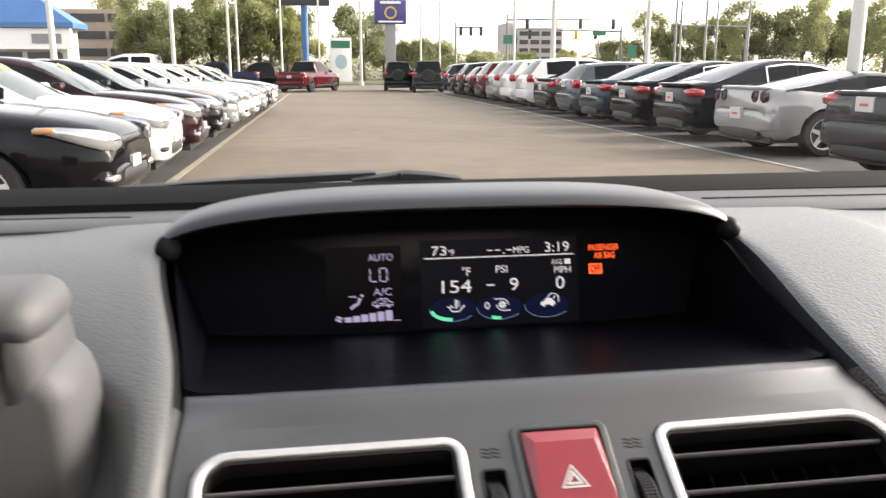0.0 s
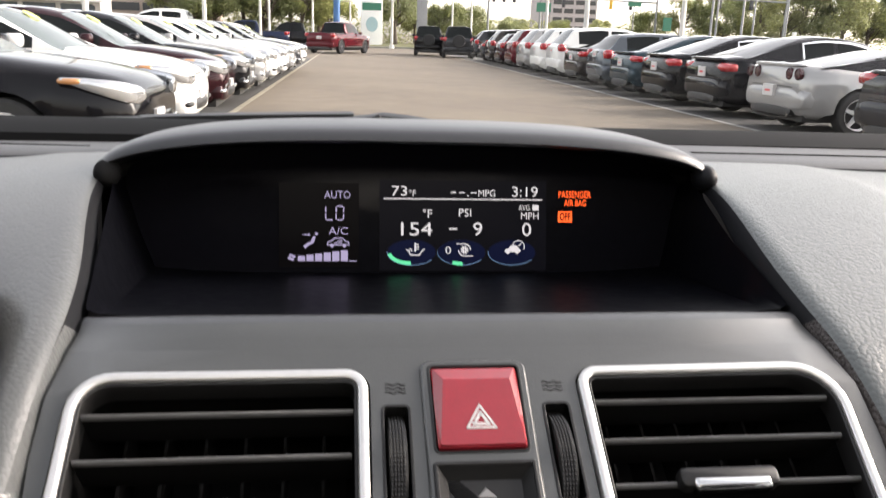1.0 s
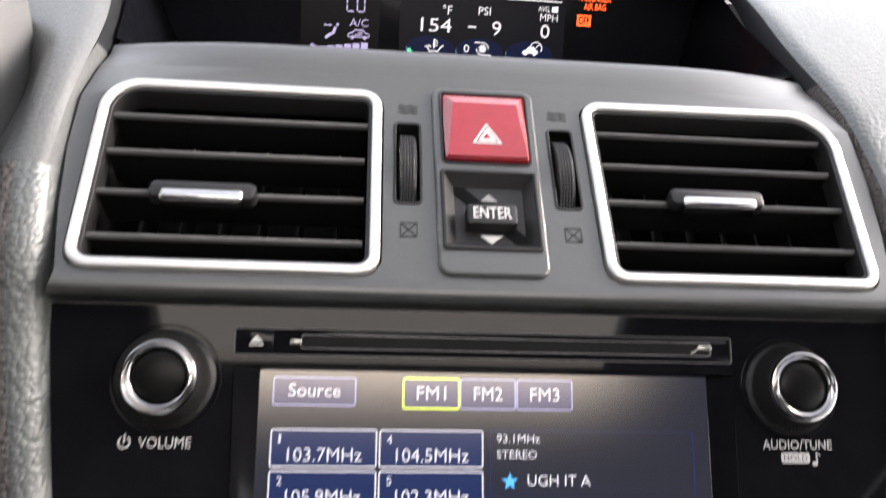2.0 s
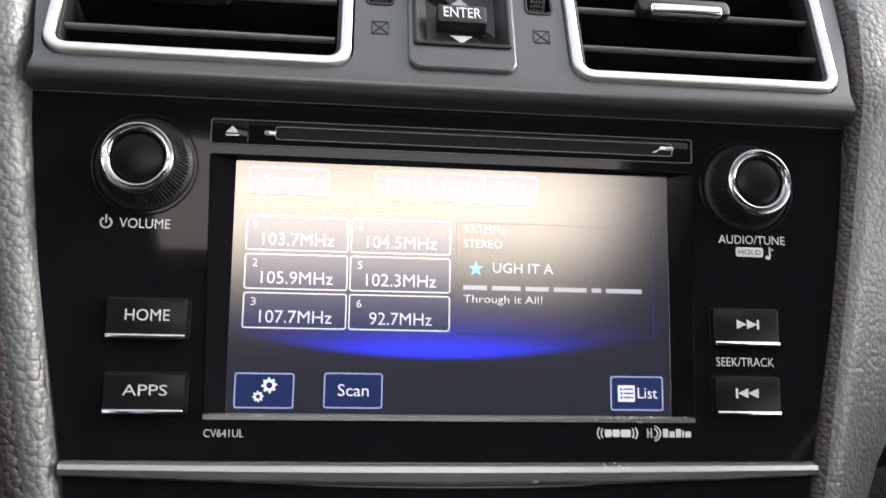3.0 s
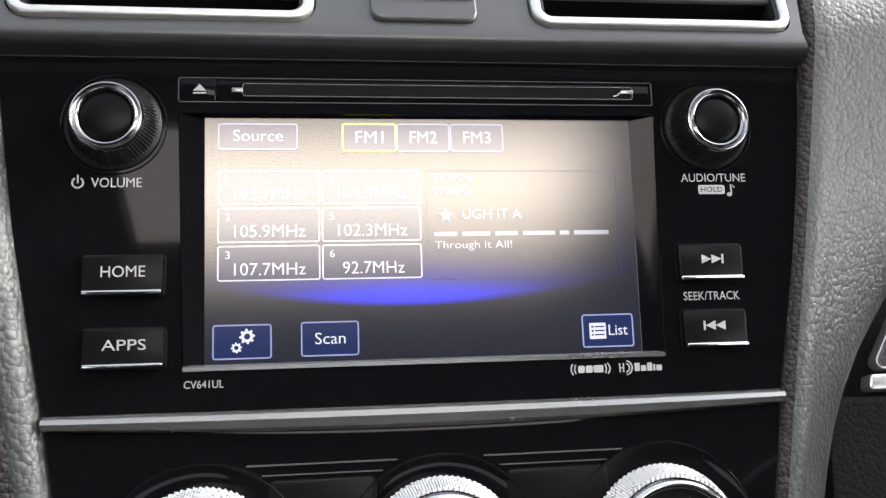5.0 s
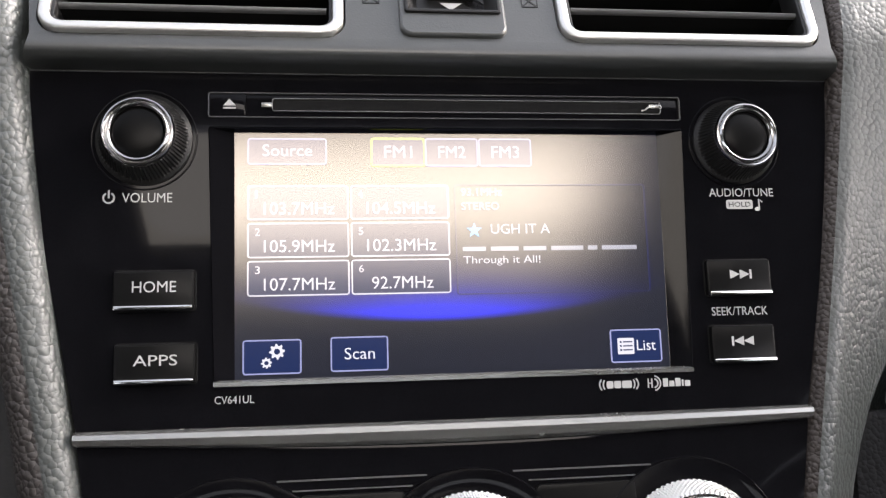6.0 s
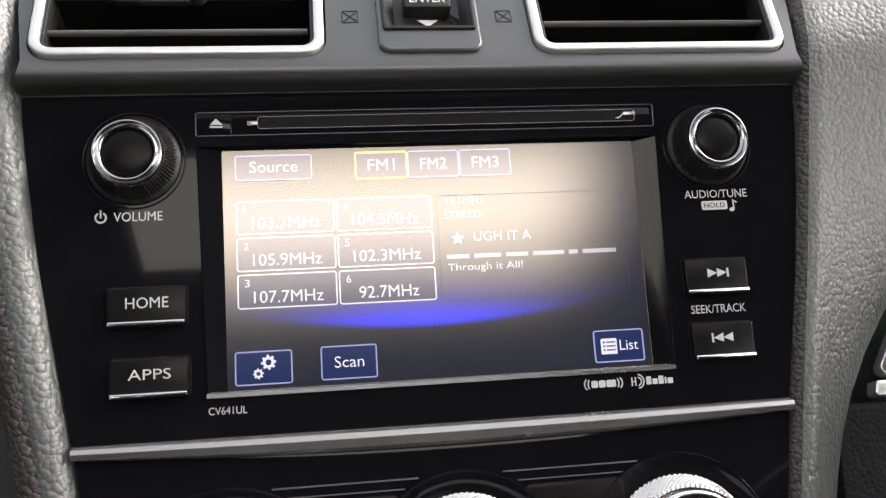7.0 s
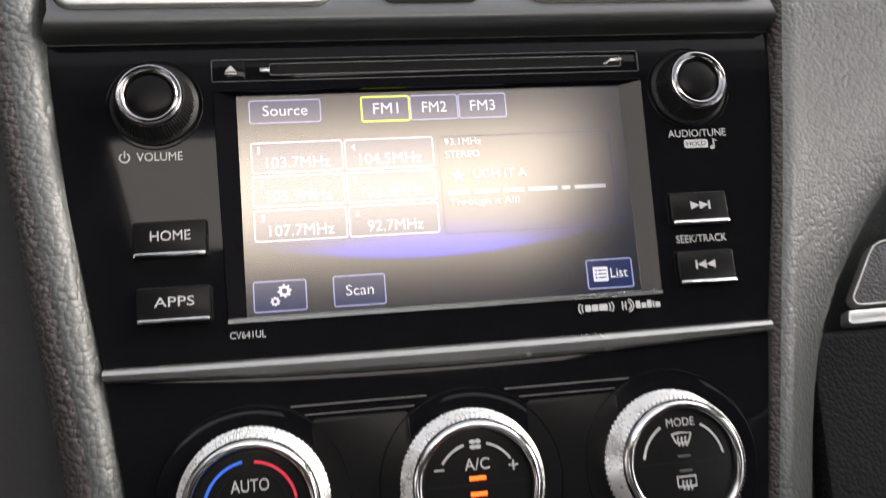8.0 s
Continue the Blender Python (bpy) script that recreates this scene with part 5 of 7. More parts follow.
for o in (0.0056, -0.0085):
    for k in (-1, 0, 1):
        ribbon([(x + k * 0.0013 + 0.0003 * math.sin(j * 1.4), y + o + 0.0006 * j) for j in range(6)], 0.0004, H, 0.011, ON, bm)
part("demist_signs", bm, M_PRINT, d2, "", 0)
for o in (0.0021, -0.0026):
    part("lamp", plate(rect(x - 0.0022, x + 0.0022, y + o, y + o + 0.0006), H + 0.0002, ON), M_RIMLINE, d2, "unlit lamp", 0)

# ---------------------------------------------------------------- passenger side trim
insert = thing("dashboard_insert", "patterned dark decor insert with a silver rim above a grained panel", "dashboard insert", (0.22, 0.02, -0.05))
INS = plane_map((0.0, 0.036, -0.050), (0, 0.20, 0.98), (0, -0.98, 0.20))
lp = round_poly([(0.173, 0.001), (0.55, 0.004), (0.55, 0.036), (0.192, 0.0275)], [0.002, 0.004, 0.004, 0.012], 5)
M_WEAVE = mat("woven_decor_film", 0.05, 0.25, vary=0.4, scale=500, bump=0.5, bump_scale=700, cells=True, bump_dist=0.0004)
part("decor", slab(lp, 0.0, -0.004, INS, 0.001), M_WEAVE, insert, "", 30)
part("rim", hoop(shrink(lp, -0.0010), lp, 0.0012, -0.004, INS, 0.0007), M_SILVER, insert, "silver rim", 40)
part("lower_band", slab(round_poly([(0.168, -0.0078), (0.55, -0.0045), (0.55, 0.0012), (0.170, -0.0018)], 0.0015, 3), 0.002, -0.004, INS, 0.001), M_SILVER, insert, "silver band", 40)
bm = slab(round_poly([(0.130, -0.16), (0.56, -0.16), (0.56, -0.0055), (0.152, -0.0090)], 0.004, 3), -0.001, -0.012, INS, 0.003)
M_LOWER = mat("dark_grained_lower_panel", (0.009, 0.0095, 0.0105), 0.6, vary=0.12, scale=60, bump=0.3, bump_scale=560, cells=True, bump_dist=0.0009, spec=0.10)
part("lower_panel", bm, M_LOWER, insert, "dark grained panel", 40)

# ---------------------------------------------------------------- outside: car park
GZ = -1.033
M_ASPHALT = mat("worn_asphalt", (0.135, 0.109, 0.078), 0.85, vary=0.30, scale=0.22, bump=0.35, bump_scale=45, bump_dist=0.01, detail=12)
M_LINE_Y = mat("faded_yellow_paint", (0.27, 0.245, 0.185), 0.8, vary=0.45, scale=3)
M_LINE_W = mat("faded_white_paint", (0.28, 0.27, 0.25), 0.8, vary=0.45, scale=3)
M_GRASS = mat("dry_grass", (0.10, 0.10, 0.035), 0.95, vary=0.4, scale=0.8, bump=0.6, bump_scale=20, bump_dist=0.05)
M_KERB = mat("concrete_kerb", (0.25, 0.24, 0.21), 0.9, vary=0.2, scale=2)
ground = thing("ground", "worn grey brown asphalt car park", "asphalt", (0, 30, GZ), UP, kind="structure")
bm = bmesh.new()
loft(bm, [[Vector((x, y, GZ)) for x in (-1500, -60, 60, 1500)] for y in (-1500, -60, 120, 1500)], closed=False)
part("asphalt", bm, M_ASPHALT, ground, "", 0)
# darker sheets over the ground on both sides, where the cars stand
M_BAY = mat("darker_bay_ground", (0.052, 0.050, 0.047), 0.85, vary=0.35, scale=0.5, bump=0.35, bump_scale=45, bump_dist=0.01, detail=12)
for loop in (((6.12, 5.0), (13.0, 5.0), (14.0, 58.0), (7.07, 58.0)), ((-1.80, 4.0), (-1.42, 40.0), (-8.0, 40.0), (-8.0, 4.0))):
    part("bay_sheet", plate(loop, GZ + 0.005, lambda x, y, h=0: Vector((x, y, h))), M_BAY, ground, "darker sheet over the ground of the parking bays", 0)
for (xa, ya), (xb, yb), w, m in ((((-1.78), 6.0), (-1.30, 62.0), 0.10, M_LINE_Y), ((6.10, 5.0), (7.05, 58.0), 0.11, M_LINE_W)):
    bm = ribbon([(xa, ya), (xb, yb)], w, GZ + 0.010, GZ + 0.0065, lambda x, y, h=0: Vector((x, y, h)))
    part("painted_line", bm, m, ground, "faded painted lane line", 0)
verge = thing("grass_verge", "strip of dry grass beyond the car park", "grass", (10, 90, GZ), UP, kind="structure")
bm = block(bmesh.new(), -140, 180, 76.0, 112.0, GZ - 0.2, GZ + 0.14)
part("turf", bm, M_GRASS, verge, "", 0)
part("kerb", block(bmesh.new(), -140, 180, 75.8, 76.0, GZ - 0.2, GZ + 0.16, 0.02, 2), M_KERB, verge, "pale concrete kerb", 0)

# ---------------------------------------------------------------- parked cars
M_TYRE = mat("tyre_rubber", 0.018, 0.85, vary=0.2, scale=10)
M_RIM = mat("alloy_rim", (0.66, 0.66, 0.66), 0.35, metal=0.35, vary=0.08, scale=15)
M_RIM_D = mat("dark_rim", (0.10, 0.10, 0.11), 0.35, metal=0.7, vary=0.08, scale=15)
M_TINT = mat("tinted_car_glass", (0.010, 0.012, 0.012), 0.06, vary=0.1, scale=3, spec=0.08)
M_CLEAR = mat("pale_car_glass", (0.055, 0.072, 0.068), 0.08, vary=0.1, scale=3, spec=0.06)
M_TAIL_D = mat("dark_tail_lamp", (0.035, 0.008, 0.010), 0.2, vary=0.15, scale=12)
M_TAIL = mat("red_tail_lamp", (0.30, 0.010, 0.014), 0.18, vary=0.15, scale=12, coat=0.6)
M_HEAD = mat("clear_head_lamp", (0.45, 0.46, 0.47), 0.10, metal=0.7, vary=0.15, scale=9, coat=0.6)
M_INDIC = mat("orange_indicator", (0.42, 0.19, 0.07), 0.2, vary=0.1, scale=20, coat=0.6)
M_DARKP = mat("black_car_plastic", 0.016, 0.55, vary=0.2, scale=10)
M_PLATE = mat("white_dealer_plate", (0.45, 0.44, 0.43), 0.5, vary=0.08, scale=20)
M_PLATE_R = mat("red_plate_print", (0.50, 0.06, 0.06), 0.5, vary=0.08, scale=20)
M_STICK = mat("yellow_price_sticker", (0.50, 0.52, 0.16), 0.5, vary=0.08, scale=20)
M_BRIGHT = mat("bright_window_trim", (0.75, 0.75, 0.75), 0.22, metal=0.9, vary=0.05, scale=20)
PAINT = {}
for nm, c, me in (("black", (0.005, 0.005, 0.006), 0.1), ("white", (0.60, 0.60, 0.58), 0.0), ("silver", (0.30, 0.30, 0.295), 0.5), ("dark_grey", (0.030, 0.031, 0.034), 0.4),
                  ("slate_grey", (0.080, 0.092, 0.105), 0.4), ("teal_grey", (0.024, 0.040, 0.050), 0.4), ("maroon", (0.022, 0.006, 0.008), 0.3), ("red", (0.075, 0.008, 0.012), 0.2), ("brown_grey", (0.040, 0.036, 0.034), 0.4), ("navy", (0.014, 0.020, 0.045), 0.3)):
    PAINT[nm] = mat(nm + "_car_paint", c, 0.10, metal=me * 0.6, vary=0.02, scale=2, coat=0.0, spec=0.2)

SHAPES = {   # length, width, front axle, rear axle, wheel radius, lower body top line, roof line (x, z), glass limits: screen base, roof front, roof rear, tail base
    "sedan": dict(L=4.75, W=1.84, fa=1.42, ra=-1.38, r=0.335, top=[(-2.375, 0.86), (-2.30, 1.00), (-2.0, 1.05), (-1.55, 1.04), (-0.9, 0.98), (0.0, 0.96), (0.85, 0.98), (1.3, 0.96), (1.9, 0.89), (2.22, 0.81), (2.34, 0.74), (2.375, 0.68)],
                  roof=[(1.15, 0.92), (0.35, 1.36), (0.0, 1.43), (-0.5, 1.45), (-1.0, 1.38), (-1.95, 1.04)], glass=(1.15, 0.30, -0.95, -1.95)),
    "hatch": dict(L=4.27, W=1.80, fa=1.30, ra=-1.33, r=0.325, top=[(-2.135, 0.90), (-2.08, 1.02), (-1.5, 1.02), (-0.5, 0.97), (0.85, 0.94), (1.5, 0.87), (1.95, 0.74), (2.135, 0.55)],
                  roof=[(1.10, 0.92), (0.35, 1.38), (-0.1, 1.47), (-0.9, 1.48), (-1.65, 1.41), (-2.02, 1.02)], glass=(1.10, 0.28, -1.60, -2.02)),
    "suv": dict(L=4.55, W=1.86, fa=1.38, ra=-1.30, r=0.36, top=[(-2.275, 0.98), (-2.22, 1.10), (-1.5, 1.10), (-0.4, 1.05), (0.85, 1.03), (1.6, 0.97), (2.1, 0.84), (2.275, 0.62)],
                roof=[(1.15, 1.02), (0.45, 1.52), (0.0, 1.64), (-0.9, 1.66), (-1.75, 1.58), (-2.15, 1.10)], glass=(1.15, 0.40, -1.68, -2.15)),
    "coupe": dict(L=4.45, W=1.85, fa=1.36, ra=-1.33, r=0.335, top=[(-2.225, 0.90), (-2.18, 1.00), (-1.7, 0.99), (-0.9, 0.92), (0.3, 0.86), (1.0, 0.84), (1.7, 0.76), (2.1, 0.62), (2.225, 0.50)],
                  roof=[(0.85, 0.84), (0.10, 1.16), (-0.25, 1.23), (-0.6, 1.23), (-1.1, 1.14), (-1.95, 0.98)], glass=(0.85, 0.05, -0.70, -1.95)),
    "pickup": dict(L=5.60, W=2.00, fa=1.85, ra=-1.70, r=0.42, top=[(-2.8, 1.05), (-2.74, 1.18), (-1.0, 1.18), (1.1, 1.15), (2.0, 1.12), (2.6, 1.02), (2.8, 0.75)],
                   roof=[(1.35, 1.14), (0.75, 1.72), (0.3, 1.85), (-0.5, 1.86), (-0.75, 1.80), (-0.95, 1.17)], glass=(1.35, 0.70, -0.72, -0.95)),
    "boxy": dict(L=4.60, W=1.88, fa=1.40, ra=-1.40, r=0.39, top=[(-2.3, 1.08), (-2.27, 1.16), (0.8, 1.15), (1.9, 1.12), (2.2, 1.05), (2.3, 0.75)],
                 roof=[(0.98, 1.14), (0.72, 1.70), (0.5, 1.80), (-1.6, 1.82), (-2.15, 1.80), (-2.26, 1.16)], glass=(0.98, 0.70, -2.14, -2.26)),
}


def car_body(sh, zb=0.24):
    """Lower body: sections along the length, with wheel arches cut into the lower edge."""
    L, hw0, r = sh["L"], sh["W"] / 2, sh["r"]
    R = r + 0.055
    xs = set(np.linspace(-L / 2, L / 2, 27))
    for ax in (sh["fa"], sh["ra"]):
        xs = {x for x in xs if abs(x - ax) > R + 0.02}
        xs |= {ax + R * math.cos(a) for a in np.linspace(0, math.pi, 11)}
    xs |= {L / 2 - 0.03, -L / 2 + 0.03, L / 2 - 0.10, -L / 2 + 0.10}
    tx, tz = zip(*sh["top"])
    loops = []
    for x in sorted(xs):
        end = min(L / 2 - x, x + L / 2)
        hw = hw0 * (0.80 + 0.20 * (1 - (1 - min(end / 0.55, 1)) ** 2.4))
        zt = float(np.interp(x, tx, tz))
        low = zb + 0.16 * (1 - min(end / 0.25, 1)) ** 2
        arch = 0.0
        for ax in (sh["fa"], sh["ra"]):
            if abs(x - ax) <= R + 1e-6:
                arch = max(arch, r + math.sqrt(max(R * R - (x - ax) ** 2, 0)))
        half = [(0.0, low + 0.02), (hw * 0.86, low), (hw * 0.97, low + 0.06), (hw, low + (zt - low) * 0.45), (hw * 0.992, low + (zt - low) * 0.66), (hw * 0.965, zt - 0.09), (hw * 0.90, zt - 0.02), (hw * 0.55, zt + 0.018), (0.0, zt + 0.03)]
        half = [half[0]] + [(y, max(z, arch)) if y > hw * 0.5 else (y, z) for y, z in half[1:]]
        loops.append([Vector((x, y, z)) for y, z in half] + [Vector((x, -y, z)) for y, z in half[-2:0:-1]])
    bm = bmesh.new()
    loft(bm, loops, cap0=True, cap1=True)
    return bm


def car_house(sh):
    """Greenhouse: returns meshes for the roof with its pillars, windscreen, rear window and side windows."""
    hw0 = sh["W"] / 2
    g0, g1, g2, g3 = sh["glass"]
    rx, rz = zip(*sorted(sh["roof"]))
    tx, tz = zip(*sh["top"])
    xs = sorted(set(np.linspace(g3, g2, 6)) | set(np.linspace(g2, g1, 11)) | set(np.linspace(g1, g0, 6)))
    mid = (g1 + g2) / 2 + 0.05
    xs = sorted(set(xs) | {mid - 0.045, mid + 0.045, g2 + 0.08, g1 - 0.05})
    rows = []
    for x in xs:
        zr, zl = float(np.interp(x, rx, rz)), float(np.interp(x, tx, tz)) - 0.02
        zr = max(zr, zl + 0.002)
        f = min((zr - zl) / 0.45, 1.0)
        hb, hr = hw0 * 0.90, hw0 * (0.90 - 0.20 * f)
        half = [(hb, zl), (hb - (hb - hr) * 0.12, zl + (zr - zl) * 0.12), (hr + (hb - hr) * 0.16, zl + (zr - zl) * 0.86), (hr * 0.93, zr - 0.012), (hr * 0.5, zr + 0.012), (0.0, zr + 0.02)]
        rows.append([Vector((x, y, z)) for y, z in half] + [Vector((x, -y, z)) for y, z in half[-2::-1]])
    meshes = {k: bmesh.new() for k in ("roof", "windscreen", "rear_window", "left", "right")}
    n = len(rows[0])
    for a, b in zip(rows, rows[1:]):
        x = (a[0].x + b[0].x) / 2
        for i in range(n - 1):
            seg = min(i, n - 2 - i)
            key = "roof"
            if seg >= 3 and x > g1:
                key = "windscreen"
            elif seg >= 3 and x < g2:
                key = "rear_window"
            elif seg == 1 and g2 + 0.08 < x < g0 - 0.30 and abs(x - mid) > 0.045:
                key = "left" if i < n / 2 else "right"
            bm = meshes[key]
            bm.faces.new([bm.verts.new(p) for p in (a[i], a[i + 1], b[i + 1], b[i])])
    for bm in meshes.values():
        bmesh.ops.remove_doubles(bm, verts=bm.verts, dist=1e-4)
    return meshes


def turn(bm, cx, cy, cz, prof, n=28, cap=True):
    """Turned shape about the y axis."""
    loft(bm, [[Vector((cx + r * math.cos(2 * math.pi * i / n), cy + h, cz + r * math.sin(2 * math.pi * i / n))) for i in range(n)] for r, h in prof], cap0=cap, cap1=cap)
    return bm


def lump(bm, cx, cy, cz, sx, sy, sz, n=10, m=6, power=0.6):
    """A rounded-box lens shape."""
    def sp(v):
        return math.copysign(abs(v) ** power, v)
    loops = []
    for j in range(1, m):
        a = math.pi * j / m - math.pi / 2
        loops.append([Vector((cx + sx * sp(math.cos(a)) * sp(math.cos(2 * math.pi * i / n)), cy + sy * sp(math.cos(a)) * sp(math.sin(2 * math.pi * i / n)), cz + sz * sp(math.sin(a)))) for i in range(n)])
    loft(bm, loops, cap0=True, cap1=True)
    return bm


def build_car(shape, colour, label, spokes=5, sticker=False, dark_rim=False, bright_trim=False, round_lamps=False, roof_colour=None, plate_red=True, plate_z=0.62):
    sh = SHAPES[shape]
    L, hw, r = sh["L"], sh["W"] / 2, sh["r"]
    name = {"pickup": "pickup_truck", "suv": "parked_suv", "boxy": "parked_suv"}.get(shape, "parked_car")
    t = thing(name, label, "truck" if shape == "pickup" else "car", (0, 0, 0), UP, group="parked cars")
    paint = PAINT[colour]
    body = part("body", car_body(sh, 0.36 if shape in ("pickup", "boxy") else 0.24), paint, t, "", 55)
    ms = car_house(sh)
    part("roof", ms["roof"], PAINT[roof_colour] if roof_colour else paint, t, "", 32)
    part("windscreen", ms["windscreen"], M_CLEAR, t, "", 40)
    part("rear_window", ms["rear_window"], M_TINT, t, "", 40)
    part("side_window", ms["left"], M_TINT, t, "", 40)
    part("side_window", ms["right"], M_TINT, t, "", 40)
    tx, tz = zip(*sh["top"])
    zt = lambda x: float(np.interp(x, tx, tz))
    part("underbody", block(bmesh.new(), -L / 2 + 0.12, L / 2 - 0.12, -hw * 0.80, hw * 0.80, 0.20, 0.62), M_DARKP, t, "", 0)
    for ax in (sh["fa"], sh["ra"]):
        for s in (-1, 1):
            y = s * (hw - 0.115)
            w = 0.105
            bm = turn(bmesh.new(), ax, y, r, [(r * 0.68, -w), (r * 0.93, -w), (r, -w * 0.75), (r, w * 0.75), (r * 0.93, w), (r * 0.68, w), (r * 0.66, w * 0.3), (r * 0.66, -w)], cap=False)
            tyre = part("tyre", bm, M_TYRE, t, "", 35)
            bm = bmesh.new()
            o = s * 0.060
            loft(bm, [[Vector((ax + q * r * math.cos(2 * math.pi * i / 28), y + o + s * h, r + q * r * math.sin(2 * math.pi * i / 28))) for i in range(28)] for q, h in ((0.70, 0.045), (0.66, 0.045), (0.62, 0.02), (0.62, -0.02))])
            for k in range(spokes):
                a = 2 * math.pi * k / spokes + 0.3
                c, sn = math.cos(a), math.sin(a)
                q = [(0.05, -0.11), (0.64, -0.065), (0.64, 0.065), (0.05, 0.11)]
                pts = [(ax + r * (u * c - v * sn), r + r * (u * sn + v * c)) for u, v in q]
                f = [bm.verts.new(Vector((px, y + o + s * (0.035 if i in (0, 3) else 0.022), pz))) for i, (px, pz) in enumerate(pts)]
                g = [bm.verts.new(Vector((px, y + o - s * 0.01, pz))) for px, pz in pts]
                bm.faces.new(f)
                for i in range(4):
                    bm.faces.new((f[i], f[i - 1], g[i - 1], g[i]))
            part("rim", bm, M_RIM_D if dark_rim else M_RIM, tyre, "dark alloy rim" if dark_rim else "bright alloy rim", 30)
            bm = turn(bmesh.new(), ax, y + s * 0.02, r, [(r * 0.6, -0.01), (r * 0.6, 0.01)])
            part("brake_disc", bm, M_DARKP, tyre, "", 30)
    zb = zt(-L / 2 + 0.05) - 0.10
    for s in (-1, 1):                                        # lamps, mirrors, handles
        if round_lamps:
            for yy in (0.46, 0.70):
                bm = bmesh.new()
                loft(bm, [[Vector((-L / 2 + 0.002 - h, s * yy + q * math.cos(2 * math.pi * i / 20), zb - 0.02 + q * math.sin(2 * math.pi * i / 20))) for i in range(20)] for q, h in ((0.088, -0.03), (0.088, 0.012), (0.075, 0.022), (0.068, 0.010), (0.03, 0.012))], cap1=True)
                part("tail_lamp", bm, M_TAIL_D, t, "round dark red lamp", 40)
        elif shape in ("suv", "hatch", "boxy", "pickup"):
            part("tail_lamp", lump(bmesh.new(), -L / 2 + 0.13, s * (hw - 0.16), zb + 0.02, 0.13, 0.15, 0.12), M_TAIL, t, "red tail lamp", 50)
        else:
            part("tail_lamp", lump(bmesh.new(), -L / 2 + 0.16, s * (hw - 0.27), zb + 0.02, 0.16, 0.25, 0.085), M_TAIL, t, "red tail lamp", 50)
        zf = zt(L / 2 - 0.22) - 0.07
        if shape == "sedan":                                 # swept lamp round the corner of the nose
            bm = bmesh.new()
            way = ((0.010, 0.52, -0.045, 0.045), (0.012, 0.66, -0.035, 0.070), (-0.050, 0.775, -0.012, 0.078), (-0.15, 0.842, 0.014, 0.070), (-0.32, 0.897, 0.052, 0.048), (-0.50, 0.918, 0.086, 0.016))
            loops = []
            for i, (dx, wy, dz, hh) in enumerate(way):
                out = (Vector((1, 0, 0)), Vector((0.9, 0.4, 0)), Vector((0.6, 0.8, 0)), Vector((0.3, 0.95, 0)), Vector((0.1, 1, 0)), Vector((0, 1, 0)))[i]
                c = Vector((L / 2 + dx, wy * hw / 0.92, zf - 0.015 + dz))
                ring = [c + out * (0.022 * math.cos(a)) + Vector((0, 0, hh * math.sin(a))) for a in np.linspace(0, 2 * math.pi, 12, endpoint=False)]
                loops.append([Vector((p.x, s * p.y, p.z)) for p in ring])
            loft(bm, loops, cap0=True, cap1=True)
            hl = part("headlight", bm, M_HEAD, t, "clear swept headlight", 50)
            part("indicator", lump(bmesh.new(), L / 2 - 0.44, s * (hw - 0.005), zf + 0.058, 0.09, 0.025, 0.024, 12, 6), M_INDIC, hl, "orange indicator", 50)
        else:
            hl = part("headlight", lump(bmesh.new(), L / 2 - 0.41, s * (hw - 0.20), zf + 0.015, 0.34, 0.17, 0.078, 16, 8), M_HEAD, t, "clear headlight", 50)
            part("indicator", lump(bmesh.new(), L / 2 - 0.68, s * (hw - 0.055), zf + 0.035, 0.08, 0.05, 0.022, 12, 6), M_INDIC, hl, "orange indicator", 50)
        part("fog_lamp", lump(bmesh.new(), L / 2 - 0.06, s * (hw - 0.26), 0.42, 0.09, 0.15, 0.030), M_HEAD if colour != "white" else M_DARKP, t, "", 50)
        gx = sh["glass"][0] - 0.45
        part("mirror", lump(bmesh.new(), gx, s * (hw + 0.06), zt(gx) + 0.08, 0.08, 0.11, 0.075), paint, t, "", 50)
        for hx in (0.05, -0.95):
            part("door_handle", lump(bmesh.new(), hx, s * hw * 0.985, zt(hx) - 0.18, 0.10, 0.025, 0.02, 8, 4), M_BRIGHT if bright_trim else paint, t, "", 50)
        part("sill", block(bmesh.new(), sh["ra"] + r + 0.09, sh["fa"] - r - 0.09, s * hw - 0.05, s * hw + 0.004, 0.24 if shape not in ("pickup", "boxy") else 0.36, 0.33 if shape not in ("pickup", "boxy") else 0.44, 0.01), M_DARKP, t, "", 30)
        if bright_trim:
            g0, g1, g2, g3 = sh["glass"]
            xs = np.linspace(g2 + 0.06, g0 - 0.32, 9)
            rx, rz = zip(*sorted(sh["roof"]))
            pts = [(x, zt(x) + 0.05) for x in xs] + [(x, float(np.interp(x, rx, rz)) - 0.075) for x in xs[::-1]]
            pts = [p for p in pts if p[1] >= zt(p[0]) + 0.02]
            pts.append(pts[0])
            def on_side(x, z, h=0.0, s=s):
                zr, zl = float(np.interp(x, rx, rz)), zt(x)
                f = max(0.0, min((z - zl) / max(zr - zl, 0.05), 1))
                return Vector((x, s * (hw * (0.905 - 0.185 * f) + h), z))
            part("window_trim", ribbon(pts, 0.035, 0.012, -0.01, on_side), M_BRIGHT, t, "bright window surround", 0)
    part("grille", lump(bmesh.new(), L / 2 - 0.07, 0, zt(L / 2 - 0.1) - 0.10, 0.07, hw * 0.48, 0.075), M_DARKP, t, "black grille", 40)
    part("lower_grille", lump(bmesh.new(), L / 2 - 0.045, 0, 0.40, 0.08, hw * 0.62, 0.085), M_DARKP, t, "black lower grille", 40)
